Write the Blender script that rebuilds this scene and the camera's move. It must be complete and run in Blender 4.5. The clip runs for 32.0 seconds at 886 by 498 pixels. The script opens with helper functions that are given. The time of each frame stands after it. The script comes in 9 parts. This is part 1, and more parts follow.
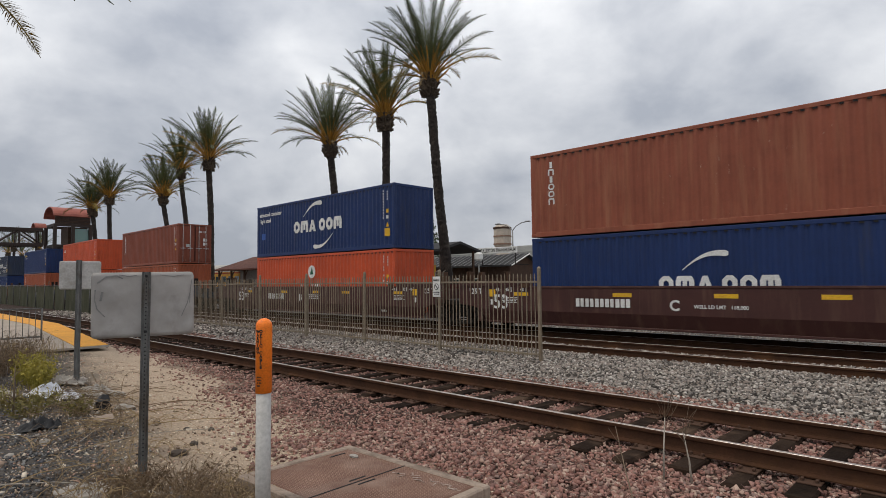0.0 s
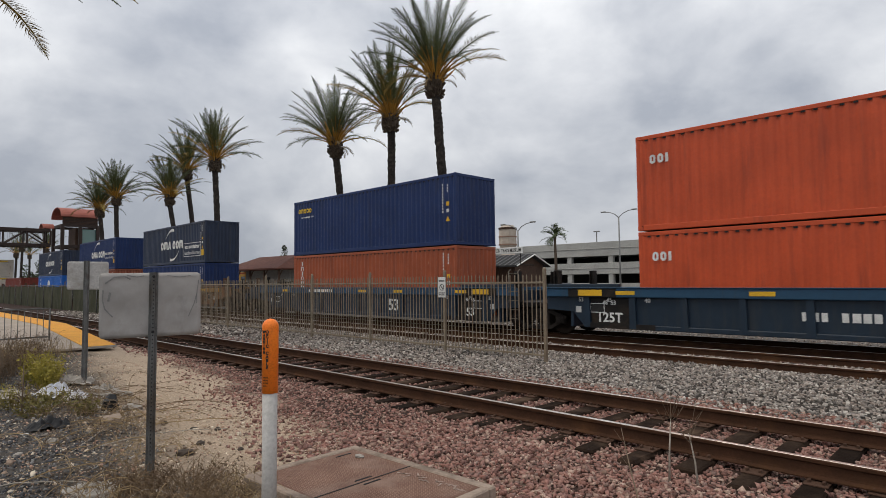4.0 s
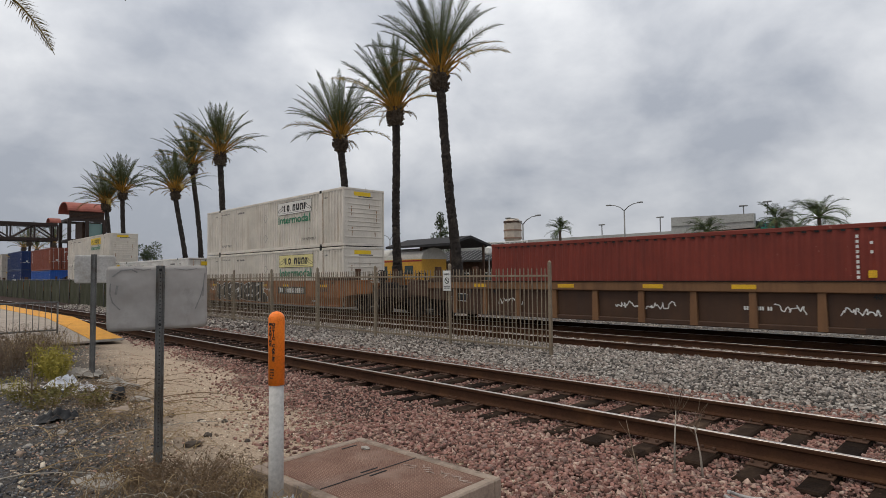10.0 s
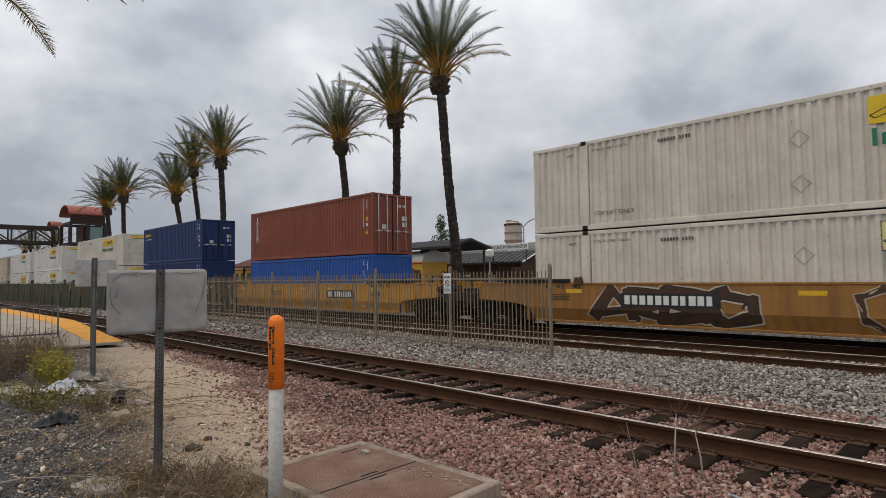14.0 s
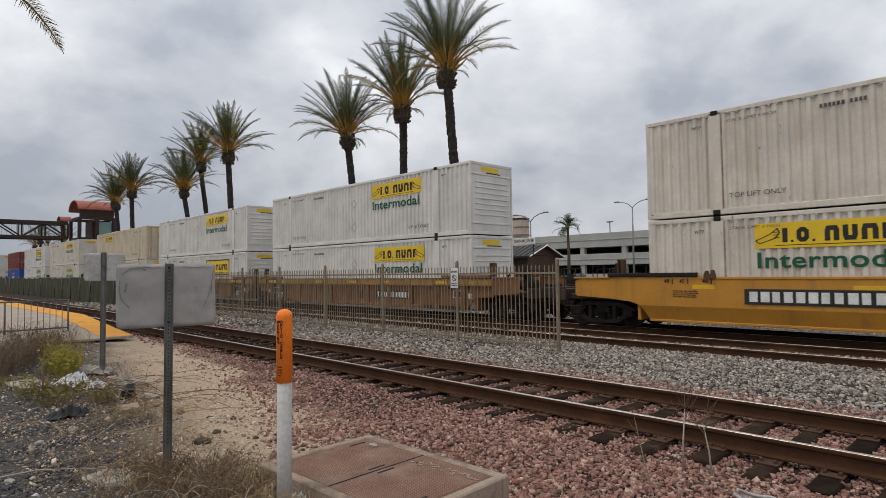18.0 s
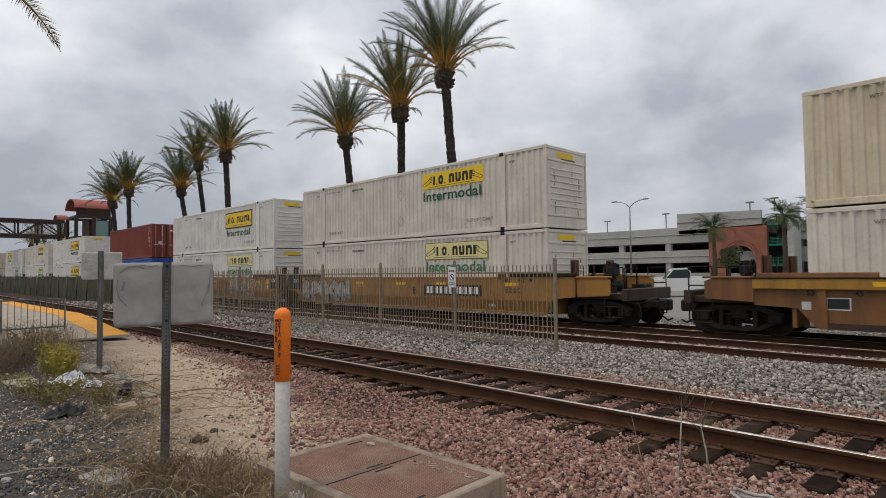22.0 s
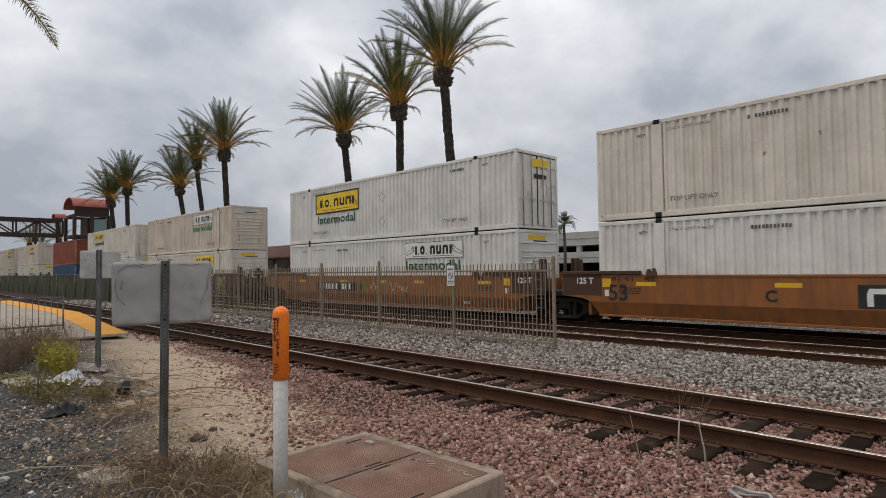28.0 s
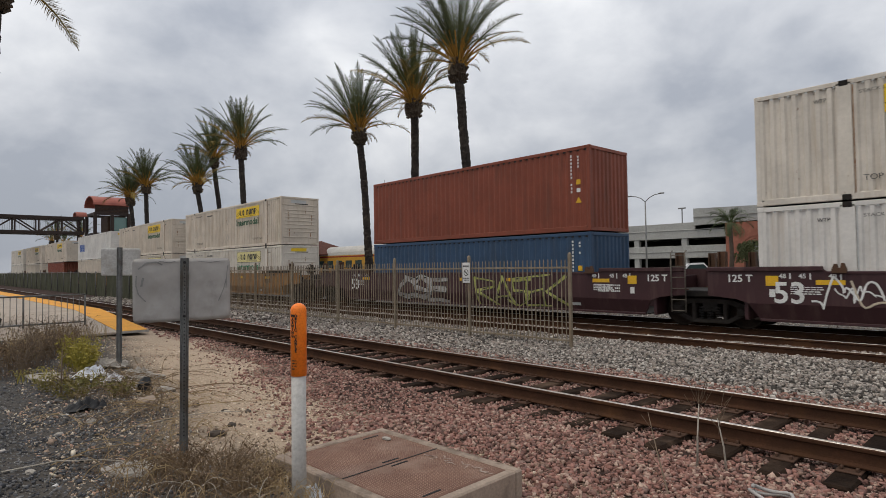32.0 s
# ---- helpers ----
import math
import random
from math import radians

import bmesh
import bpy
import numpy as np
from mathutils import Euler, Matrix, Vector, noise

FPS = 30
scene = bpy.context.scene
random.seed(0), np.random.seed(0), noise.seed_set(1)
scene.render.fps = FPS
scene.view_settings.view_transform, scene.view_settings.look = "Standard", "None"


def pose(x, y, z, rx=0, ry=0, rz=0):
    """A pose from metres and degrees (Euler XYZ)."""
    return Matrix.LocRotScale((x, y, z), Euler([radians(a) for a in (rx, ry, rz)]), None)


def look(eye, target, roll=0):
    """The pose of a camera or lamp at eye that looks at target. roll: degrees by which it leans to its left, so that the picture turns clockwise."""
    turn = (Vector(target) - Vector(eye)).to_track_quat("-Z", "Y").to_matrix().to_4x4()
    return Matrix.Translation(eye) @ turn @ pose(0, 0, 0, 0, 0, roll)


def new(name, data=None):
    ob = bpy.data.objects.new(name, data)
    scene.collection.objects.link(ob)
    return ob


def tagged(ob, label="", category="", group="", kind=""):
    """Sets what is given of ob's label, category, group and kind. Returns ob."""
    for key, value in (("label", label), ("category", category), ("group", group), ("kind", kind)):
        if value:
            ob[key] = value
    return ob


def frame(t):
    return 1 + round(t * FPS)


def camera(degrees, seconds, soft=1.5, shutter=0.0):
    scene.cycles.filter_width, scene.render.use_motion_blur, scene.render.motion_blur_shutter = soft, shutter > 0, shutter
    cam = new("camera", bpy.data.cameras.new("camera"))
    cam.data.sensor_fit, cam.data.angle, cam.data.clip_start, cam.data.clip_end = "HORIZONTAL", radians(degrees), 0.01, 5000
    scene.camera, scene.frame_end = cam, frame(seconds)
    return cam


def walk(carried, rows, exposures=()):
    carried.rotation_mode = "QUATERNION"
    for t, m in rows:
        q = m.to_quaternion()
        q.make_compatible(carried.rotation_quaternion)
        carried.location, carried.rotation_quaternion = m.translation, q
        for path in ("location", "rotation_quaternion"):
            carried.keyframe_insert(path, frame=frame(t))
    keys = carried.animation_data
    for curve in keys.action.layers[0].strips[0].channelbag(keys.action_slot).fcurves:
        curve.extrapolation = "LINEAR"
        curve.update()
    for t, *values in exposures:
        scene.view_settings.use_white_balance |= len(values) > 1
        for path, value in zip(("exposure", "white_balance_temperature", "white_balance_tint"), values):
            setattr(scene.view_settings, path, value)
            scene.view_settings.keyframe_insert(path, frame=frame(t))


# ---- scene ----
cam = camera(74.41, 32.0, soft=0.65, shutter=0.05)
EYE = Vector((0.0, 0.0, 1.70))


def held(t, yaw, tilt, roll, dx, dy, dz):
    """The camera in the hand: turn, tilt and lean in degrees, sway in centimetres."""
    a, b = radians(yaw), radians(tilt)
    eye = EYE + Vector((dx, dy, dz)) / 100
    return t, look(eye, eye + 10 * Vector((-math.sin(a) * math.cos(b), math.cos(a) * math.cos(b), math.sin(b))), roll)


walk(cam, [
    held(0, 44.26, 3.01, -0.71, -1.1, 1.0, 0.5),
    held(0.5, 44.26, 3.00, -0.68, -0.2, 0.6, 0.8),
    held(1, 44.19, 3.09, -0.68, 0.1, 0.5, 0.8),
    held(1.5, 44.33, 2.99, -0.71, 0.1, 0.5, 0.3),
    held(2, 44.33, 3.02, -0.63, -0.6, 0.7, 0.3),
    held(2.5, 44.41, 3.01, -0.65, -0.3, 0.5, 0.2),
    held(3, 44.47, 3.02, -0.59, -0.7, 0.5, 0.4),
    held(3.5, 44.64, 3.09, -0.62, -0.4, -0.0, 0.7),
    held(5.5, 45.01, 2.86, -0.70, -0.7, 0.7, 0.4),
    held(6, 45.10, 2.83, -0.74, -0.4, 0.3, 0.1),
    held(6.5, 45.17, 2.87, -0.67, -0.8, 0.1, -0.1),
    held(7, 45.10, 2.87, -0.66, -0.6, 0.1, -0.1),
    held(7.5, 45.10, 2.77, -0.69, -0.7, 0.2, 0.0),
    held(8, 45.12, 2.57, -0.60, -0.6, -0.3, -0.0),
    held(8.5, 45.18, 2.56, -0.66, 0.2, -0.1, -0.1),
    held(9, 45.29, 2.51, -0.71, -0.0, -0.3, 0.2),
    held(9.5, 45.27, 2.48, -0.66, -0.6, 0.5, -0.0),
    held(10, 45.27, 2.45, -0.72, -0.3, -0.3, 0.0),
    held(10.5, 45.10, 2.77, -0.68, -0.1, 0.7, 0.1),
    held(11, 45.26, 2.70, -0.67, -1.0, 0.4, -0.0),
    held(11.5, 45.45, 2.65, -0.71, -0.2, -0.1, -0.0),
    held(12, 45.34, 2.56, -0.65, -0.8, -0.3, 0.1),
    held(12.5, 45.43, 2.60, -0.69, 0.1, -0.3, 0.4),
    held(13, 45.39, 2.41, -0.75, 0.1, -0.1, 0.3),
    held(13.5, 45.57, 2.48, -0.75, -0.7, -0.0, 0.0),
    held(14, 45.33, 2.71, -0.81, 0.6, -0.0, 0.5),
    held(14.5, 45.55, 2.55, -0.77, 0.2, -0.1, 0.5),
    held(16.5, 45.82, 2.12, -0.70, -1.3, 0.3, -0.3),
    held(17, 45.78, 2.07, -0.71, -0.5, -0.2, 0.3),
    held(17.5, 45.80, 2.31, -0.68, -0.1, -0.4, 0.4),
    held(18, 46.00, 2.20, -0.81, -0.5, 0.2, 0.1),
    held(18.5, 45.66, 2.16, -0.75, -0.4, -0.1, -0.0),
    held(19, 45.62, 2.01, -0.71, 0.3, 0.0, -0.0),
    held(19.5, 45.66, 1.99, -0.75, -0.1, -0.1, 0.1),
    held(20, 45.57, 2.24, -0.72, -1.1, 0.2, -0.0),
    held(20.5, 45.61, 2.29, -0.65, -0.3, -0.6, -0.1),
    held(21, 45.60, 2.16, -0.67, -0.6, 0.1, 0.1),
    held(21.5, 45.76, 2.16, -0.72, -0.4, -0.1, -0.0),
    held(22, 45.76, 2.14, -0.71, -0.7, -0.4, -0.3),
    held(22.5, 45.63, 2.07, -0.76, -1.1, -0.1, -0.2),
    held(23, 45.49, 2.01, -0.68, -0.9, -0.6, -0.1),
    held(23.5, 45.66, 1.85, -0.67, -1.1, -0.4, -0.0),
    held(24, 45.80, 1.98, -0.70, -0.4, -0.1, -0.2),
    held(24.5, 45.84, 1.98, -0.71, -0.8, -0.2, -0.2),
    held(25, 45.89, 1.97, -0.72, -0.7, -0.5, -0.1),
    held(25.5, 45.89, 2.01, -0.73, -0.1, -0.2, 0.0),
    held(27.5, 45.67, 2.09, -0.76, 0.2, -0.1, -0.0),
    held(28, 45.65, 1.97, -0.78, -0.2, -0.2, -0.1),
    held(28.5, 45.66, 2.05, -0.72, -1.0, 0.2, -0.5),
    held(29, 45.94, 2.09, -0.84, 0.6, -0.4, 0.1),
    held(29.5, 45.83, 2.12, -0.80, 0.2, -0.6, 0.4),
    held(30, 45.83, 1.82, -0.80, -0.7, -0.2, 0.1),
    held(30.5, 45.98, 1.97, -0.78, -0.9, -0.2, 0.3),
    held(31, 46.24, 2.01, -0.78, -1.1, -0.5, 0.4),
    held(31.5, 46.90, 1.78, -0.91, -1.0, -0.3, -0.1),
    held(32, 47.13, 1.71, -0.83, -1.2, -0.9, -0.3),
], exposures=[(0, -0.01), (3, -0.02), (6, -0.03), (9, -0.07), (12, -0.10), (15, -0.05), (18, 0.0), (24, -0.03), (32, -0.04)])

# ---- world, sun, exposure ----
world = bpy.data.worlds.new("overcast_sky")
scene.world = world
world.use_nodes = True
wn, wl = world.node_tree.nodes, world.node_tree.links
wn.clear()
w_out, w_bg = wn.new("ShaderNodeOutputWorld"), wn.new("ShaderNodeBackground")
w_sky = wn.new("ShaderNodeTexSky")
w_sky.sky_type, w_sky.sun_disc = "NISHITA", False
w_sky.sun_elevation, w_sky.sun_rotation = radians(64), radians(211)
w_sky.air_density, w_sky.dust_density = 1.0, 2.0
w_tc = wn.new("ShaderNodeTexCoord")
w_map = wn.new("ShaderNodeMapping")
w_map.inputs["Scale"].default_value = (1.0, 1.0, 1.5)
w_map.inputs["Location"].default_value = (3.1, 0.4, 0.2)
w_n1, w_n2 = wn.new("ShaderNodeTexNoise"), wn.new("ShaderNodeTexNoise")
for w_n, sc, det, dist in ((w_n1, 2.1, 8.0, 0.25), (w_n2, 7.0, 6.0, 0.2)):
    w_n.inputs["Scale"].default_value = sc
    w_n.inputs["Detail"].default_value = det
    w_n.inputs["Roughness"].default_value = 0.52
    w_n.inputs["Distortion"].default_value = dist
    wl.new(w_map.outputs["Vector"], w_n.inputs["Vector"])
wl.new(w_tc.outputs["Generated"], w_map.inputs["Vector"])
w_mixn = wn.new("ShaderNodeMix")
w_mixn.inputs["Factor"].default_value = 0.28
wl.new(w_n1.outputs["Fac"], w_mixn.inputs["A"])
wl.new(w_n2.outputs["Fac"], w_mixn.inputs["B"])
w_ramp = wn.new("ShaderNodeValToRGB")
el = w_ramp.color_ramp.elements
el[0].position, el[0].color = 0.36, (0.41, 0.44, 0.50, 1)
el[1].position, el[1].color = 0.64, (0.92, 0.93, 0.945, 1)
e = el.new(0.5)
e.color = (0.66, 0.68, 0.72, 1)
wl.new(w_mixn.outputs["Result"], w_ramp.inputs["Fac"])
w_scale = wn.new("ShaderNodeVectorMath")
w_scale.operation = "SCALE"
w_scale.inputs["Scale"].default_value = 0.06
wl.new(w_sky.outputs["Color"], w_scale.inputs[0])
w_mix = wn.new("ShaderNodeMix")
w_mix.data_type = "RGBA"
w_mix.inputs["Factor"].default_value = 0.93
wl.new(w_scale.outputs["Vector"], w_mix.inputs["A"])
wl.new(w_ramp.outputs["Color"], w_mix.inputs["B"])
# an overcast sky is darker towards the horizon
w_sep = wn.new("ShaderNodeSeparateXYZ")
wl.new(w_tc.outputs["Generated"], w_sep.inputs[0])
w_rise = wn.new("ShaderNodeMapRange")
for key, v in (("From Min", 0.02), ("From Max", 0.45), ("To Min", 0.92), ("To Max", 1.23)):
    w_rise.inputs[key].default_value = v
wl.new(w_sep.outputs["Z"], w_rise.inputs["Value"])
w_dim = wn.new("ShaderNodeVectorMath")
w_dim.operation = "SCALE"
wl.new(w_mix.outputs["Result"], w_dim.inputs[0])
wl.new(w_rise.outputs["Result"], w_dim.inputs["Scale"])
wl.new(w_dim.outputs["Vector"], w_bg.inputs["Color"])
w_bg.inputs["Strength"].default_value = 1.0
wl.new(w_bg.outputs["Background"], w_out.inputs["Surface"])

sun = new("sun", bpy.data.lights.new("sun", "SUN"))
sun.data.energy, sun.data.angle, sun.data.color = 1.1, radians(20), (1.0, 0.89, 0.74)
sun.matrix_world = look((-15, -25, 60), (0, 0, 0))


# ---- materials ----
def surface(name, c1, c2=None, size=0.5, rough=0.6, metal=0.0, bump=0.0, bump_size=0.02, stain=None, stain_size=1.5,
            stain_amount=0.35, per_piece=0.0, fine=0.15, streak=False, gloss=0.3, fleck=None):
    """A procedural surface: two colours mixed at the given size (metres), finer grain, stains and relief."""
    m = bpy.data.materials.new(name)
    m.use_nodes = True
    n, l = m.node_tree.nodes, m.node_tree.links
    b = n["Principled BSDF"]
    b.inputs["Metallic"].default_value = metal
    b.inputs["Specular IOR Level"].default_value = gloss
    tc = n.new("ShaderNodeTexCoord")
    info = n.new("ShaderNodeObjectInfo")
    shift = n.new("ShaderNodeVectorMath")
    shift.operation = "MULTIPLY_ADD"
    comb = n.new("ShaderNodeCombineXYZ")
    mul = n.new("ShaderNodeMath")
    mul.operation, mul.inputs[1].default_value = "MULTIPLY", 37.0
    l.new(info.outputs["Random"], mul.inputs[0])
    for k in range(3):
        l.new(mul.outputs[0], comb.inputs[k])
    shift.inputs[1].default_value = (1, 1, 1)
    l.new(tc.outputs["Object"], shift.inputs[0])
    l.new(comb.outputs[0], shift.inputs[2])

    def noise_at(scale, detail=4.0, stretch=None):
        t = n.new("ShaderNodeTexNoise")
        t.inputs["Scale"].default_value = scale
        t.inputs["Detail"].default_value = detail
        t.inputs["Roughness"].default_value = 0.6
        if stretch:
            mp = n.new("ShaderNodeMapping")
            mp.inputs["Scale"].default_value = stretch
            l.new(shift.outputs[0], mp.inputs["Vector"])
            l.new(mp.outputs["Vector"], t.inputs["Vector"])
        else:
            l.new(shift.outputs[0], t.inputs["Vector"])
        return t

    def ramp(src, lo, hi):
        r = n.new("ShaderNodeMapRange")
        r.inputs["From Min"].default_value, r.inputs["From Max"].default_value = lo, hi
        l.new(src, r.inputs["Value"])
        return r.outputs["Result"]

    def mix(a, bb, fac, mode="MIX"):
        x = n.new("ShaderNodeMix")
        x.data_type, x.blend_type = "RGBA", mode
        for key, v in (("A", a), ("B", bb)):
            if isinstance(v, tuple):
                x.inputs[key].default_value = (*v, 1)
            else:
                l.new(v, x.inputs[key])
        if isinstance(fac, float):
            x.inputs["Factor"].default_value = fac
        else:
            l.new(fac, x.inputs["Factor"])
        return x.outputs["Result"]

    c2 = c2 or tuple(v * 0.75 for v in c1)
    big = noise_at(1.0 / size)
    col = mix(c1, c2, ramp(big.outputs["Fac"], 0.35, 0.65))
    grain = noise_at(14.0 / size, 3.0)
    g = ramp(grain.outputs["Fac"], 0.3, 0.7)
    gm = n.new("ShaderNodeMapRange")
    gm.inputs["To Min"].default_value, gm.inputs["To Max"].default_value = 1.0 - fine, 1.0 + fine
    l.new(g, gm.inputs["Value"])
    sc = n.new("ShaderNodeVectorMath")
    sc.operation = "SCALE"
    l.new(col, sc.inputs[0])
    l.new(gm.outputs["Result"], sc.inputs["Scale"])
    col = sc.outputs["Vector"]
    if stain:
        st = noise_at(1.0 / stain_size, 6.0, (3.0, 3.0, 0.35) if streak else None)
        sf = ramp(st.outputs["Fac"], 0.62 - stain_amount * 0.35, 0.78)
        col = mix(col, stain, sf)
    if fleck:
        ft = noise_at(5.0, 5.0, (1.6, 1.6, 0.7))
        col = mix(col, fleck, ramp(ft.outputs["Fac"], 0.685, 0.75))
    if per_piece:
        pm = n.new("ShaderNodeMapRange")
        pm.inputs["To Min"].default_value, pm.inputs["To Max"].default_value = 1 - per_piece, 1 + per_piece
        l.new(info.outputs["Random"], pm.inputs["Value"])
        s2 = n.new("ShaderNodeVectorMath")
        s2.operation = "SCALE"
        l.new(col, s2.inputs[0])
        l.new(pm.outputs["Result"], s2.inputs["Scale"])
        col = s2.outputs["Vector"]
    l.new(col, b.inputs["Base Color"])
    rm = n.new("ShaderNodeMapRange")
    rm.inputs["To Min"].default_value, rm.inputs["To Max"].default_value = max(0.03, rough - 0.1), min(1, rough + 0.12)
    l.new(big.outputs["Fac"], rm.inputs["Value"])
    l.new(rm.outputs["Result"], b.inputs["Roughness"])
    if bump:
        bt = noise_at(1.0 / bump_size, 4.0)
        bp = n.new("ShaderNodeBump")
        bp.inputs["Strength"].default_value = 0.6
        bp.inputs["Distance"].default_value = bump
        l.new(bt.outputs["Fac"], bp.inputs["Height"])
        l.new(bp.outputs["Normal"], b.inputs["Normal"])
    return m


def stones(name, colours, rough=0.9):
    """Loose stone: every stone its own colour out of the given ones."""
    m = bpy.data.materials.new(name)
    m.use_nodes = True
    n, l = m.node_tree.nodes, m.node_tree.links
    b = n["Principled BSDF"]
    b.inputs["Roughness"].default_value = rough
    b.inputs["Specular IOR Level"].default_value = 0.25
    geo = n.new("ShaderNodeNewGeometry")
    r = n.new("ShaderNodeValToRGB")
    r.color_ramp.interpolation = "CONSTANT"
    e = r.color_ramp.elements
    while len(e) < len(colours):
        e.new(0.5)
    for k, c in enumerate(colours):
        e[k].position, e[k].color = k / len(colours), (*c, 1)
    l.new(geo.outputs["Random Per Island"], r.inputs["Fac"])
    tc = n.new("ShaderNodeTexCoord")
    t = n.new("ShaderNodeTexNoise")
    t.inputs["Scale"].default_value, t.inputs["Detail"].default_value = 45.0, 4.0
    l.new(tc.outputs["Object"], t.inputs["Vector"])
    mr = n.new("ShaderNodeMapRange")
    mr.inputs["To Min"].default_value, mr.inputs["To Max"].default_value = 0.65, 1.6
    l.new(t.outputs["Fac"], mr.inputs["Value"])
    s = n.new("ShaderNodeVectorMath")
    s.operation = "SCALE"
    l.new(r.outputs["Color"], s.inputs[0])
    l.new(mr.outputs["Result"], s.inputs["Scale"])
    l.new(s.outputs["Vector"], b.inputs["Base Color"])
    bp = n.new("ShaderNodeBump")
    bp.inputs["Strength"].default_value, bp.inputs["Distance"].default_value = 0.5, 0.006
    l.new(t.outputs["Fac"], bp.inputs["Height"])
    l.new(bp.outputs["Normal"], b.inputs["Normal"])
    return m


def glass(name, tint=(0.03, 0.05, 0.05), rough=0.06):
    m = bpy.data.materials.new(name)
    m.use_nodes = True
    b = m.node_tree.nodes["Principled BSDF"]
    b.inputs["Base Color"].default_value = (*tint, 1)
    b.inputs["Roughness"].default_value = rough
    b.inputs["Specular IOR Level"].default_value = 0.8
    return m




def paint(name, c, dirt=0.3, rough=0.5, stain=None, size=1.2, fleck=None):
    """Weathered paint on steel: slow fading, grime streaks that run down, faint dents."""
    grime = stain or tuple(0.45 * v + 0.02 for v in c)
    return surface(name, c, tuple(v * 0.80 for v in c), size, rough, 0.0, 0.004, 0.35, grime, 0.9, dirt, 0.0, 0.05, True, 0.35, fleck)


# ---- shapes ----
class Shape:
    """Gathers corners and faces for one mesh."""

    def __init__(self):
        self.v, self.f, self.smooth = [], [], False

    def add(self, verts, faces):
        o = len(self.v)
        self.v.extend(tuple(p) for p in verts)
        self.f.extend(tuple(i + o for i in q) for q in faces)
        return self

    def box(self, x0, x1, y0, y1, z0, z1):
        v = [(x, y, z) for x in (x0, x1) for y in (y0, y1) for z in (z0, z1)]
        return self.add(v, [(0, 1, 3, 2), (4, 6, 7, 5), (0, 4, 5, 1), (2, 3, 7, 6), (0, 2, 6, 4), (1, 5, 7, 3)])

    def cbox(self, x0, x1, y0, y1, z0, z1, b=0.01):
        """A box with chamfered edges."""
        b = min(b, abs(x1 - x0) * 0.45, abs(y1 - y0) * 0.45, abs(z1 - z0) * 0.45)
        lo, hi = (x0, y0, z0), (x1, y1, z1)
        v, idx = [], {}
        for c in range(8):
            s = [(c >> k) & 1 for k in range(3)]
            for ax in range(3):
                p = []
                for k in range(3):
                    e = hi[k] if s[k] else lo[k]
                    p.append(e if k == ax else e + (-b if s[k] else b))
                idx[(c, ax)] = len(v)
                v.append(p)
        f = []
        for ax in range(3):
            u, w = (ax + 1) % 3, (ax + 2) % 3
            for s in (0, 1):
                cs = [(s << ax) | (a << u) | (q << w) for a, q in ((0, 0), (1, 0), (1, 1), (0, 1))]
                q = [idx[(c, ax)] for c in cs]
                f.append(q if s else q[::-1])
        for ax in range(3):
            u, w = (ax + 1) % 3, (ax + 2) % 3
            for a in (0, 1):
                for q in (0, 1):
                    c0 = (a << u) | (q << w)
                    c1 = c0 | (1 << ax)
                    f.append((idx[(c0, u)], idx[(c1, u)], idx[(c1, w)], idx[(c0, w)]))
        for c in range(8):
            f.append((idx[(c, 0)], idx[(c, 1)], idx[(c, 2)]))
        return self.add(v, f)

    def tube(self, pts, radii, n=8, cap=True, squash=1.0):
        """A tube along points, with one radius for each."""
        pts = [Vector(p) for p in pts]
        if not hasattr(radii, "__len__"):
            radii = [radii] * len(pts)
        o = len(self.v)
        side = None
        for k, p in enumerate(pts):
            d = (pts[min(k + 1, len(pts) - 1)] - pts[max(k - 1, 0)]).normalized()
            if side is None:
                ref = Vector((0, 0, 1)) if abs(d.z) < 0.9 else Vector((1, 0, 0))
                side = d.cross(ref).normalized()
            side = (side - d * side.dot(d)).normalized()
            up = d.cross(side)
            for j in range(n):
                a = 2 * math.pi * j / n
                self.v.append(tuple(p + radii[k] * (math.cos(a) * side + squash * math.sin(a) * up)))
        for k in range(len(pts) - 1):
            for j in range(n):
                a, b = o + k * n + j, o + k * n + (j + 1) % n
                self.f.append((a, b, b + n, a + n))
        if cap:
            self.f.append(tuple(o + j for j in range(n))[::-1])
            self.f.append(tuple(o + (len(pts) - 1) * n + j for j in range(n)))
        return self

    def sweep_x(self, profile, x0, x1):
        """A closed (y, z) outline drawn out along x."""
        k = len(profile)
        v = [(x0, y, z) for y, z in profile] + [(x1, y, z) for y, z in profile]
        f = [(j, (j + 1) % k, k + (j + 1) % k, k + j) for j in range(k)] + [tuple(range(k))[::-1], tuple(range(k, 2 * k))]
        return self.add(v, f)

    def sweep_y(self, profile, y0, y1):
        """A closed (x, z) outline drawn out along y."""
        k = len(profile)
        v = [(x, y0, z) for x, z in profile] + [(x, y1, z) for x, z in profile]
        f = [(j, (j + 1) % k, k + (j + 1) % k, k + j) for j in range(k)] + [tuple(range(k))[::-1], tuple(range(k, 2 * k))]
        return self.add(v, f)

    def flat_y(self, outline, y, thick=0.004):
        """A thin plate in the xz plane, its front at y, from an outline."""
        return self.sweep_y(outline, y, y + thick)

    def mesh(self, name, material=None, smooth=False):
        me = bpy.data.meshes.new(name)
        me.from_pydata(self.v, [], self.f)
        bm = bmesh.new()
        bm.from_mesh(me)
        bmesh.ops.recalc_face_normals(bm, faces=bm.faces)
        bm.to_mesh(me)
        bm.free()
        if material:
            me.materials.append(material)
        if smooth:
            me.polygons.foreach_set("use_smooth", [True] * len(me.polygons))
        return me


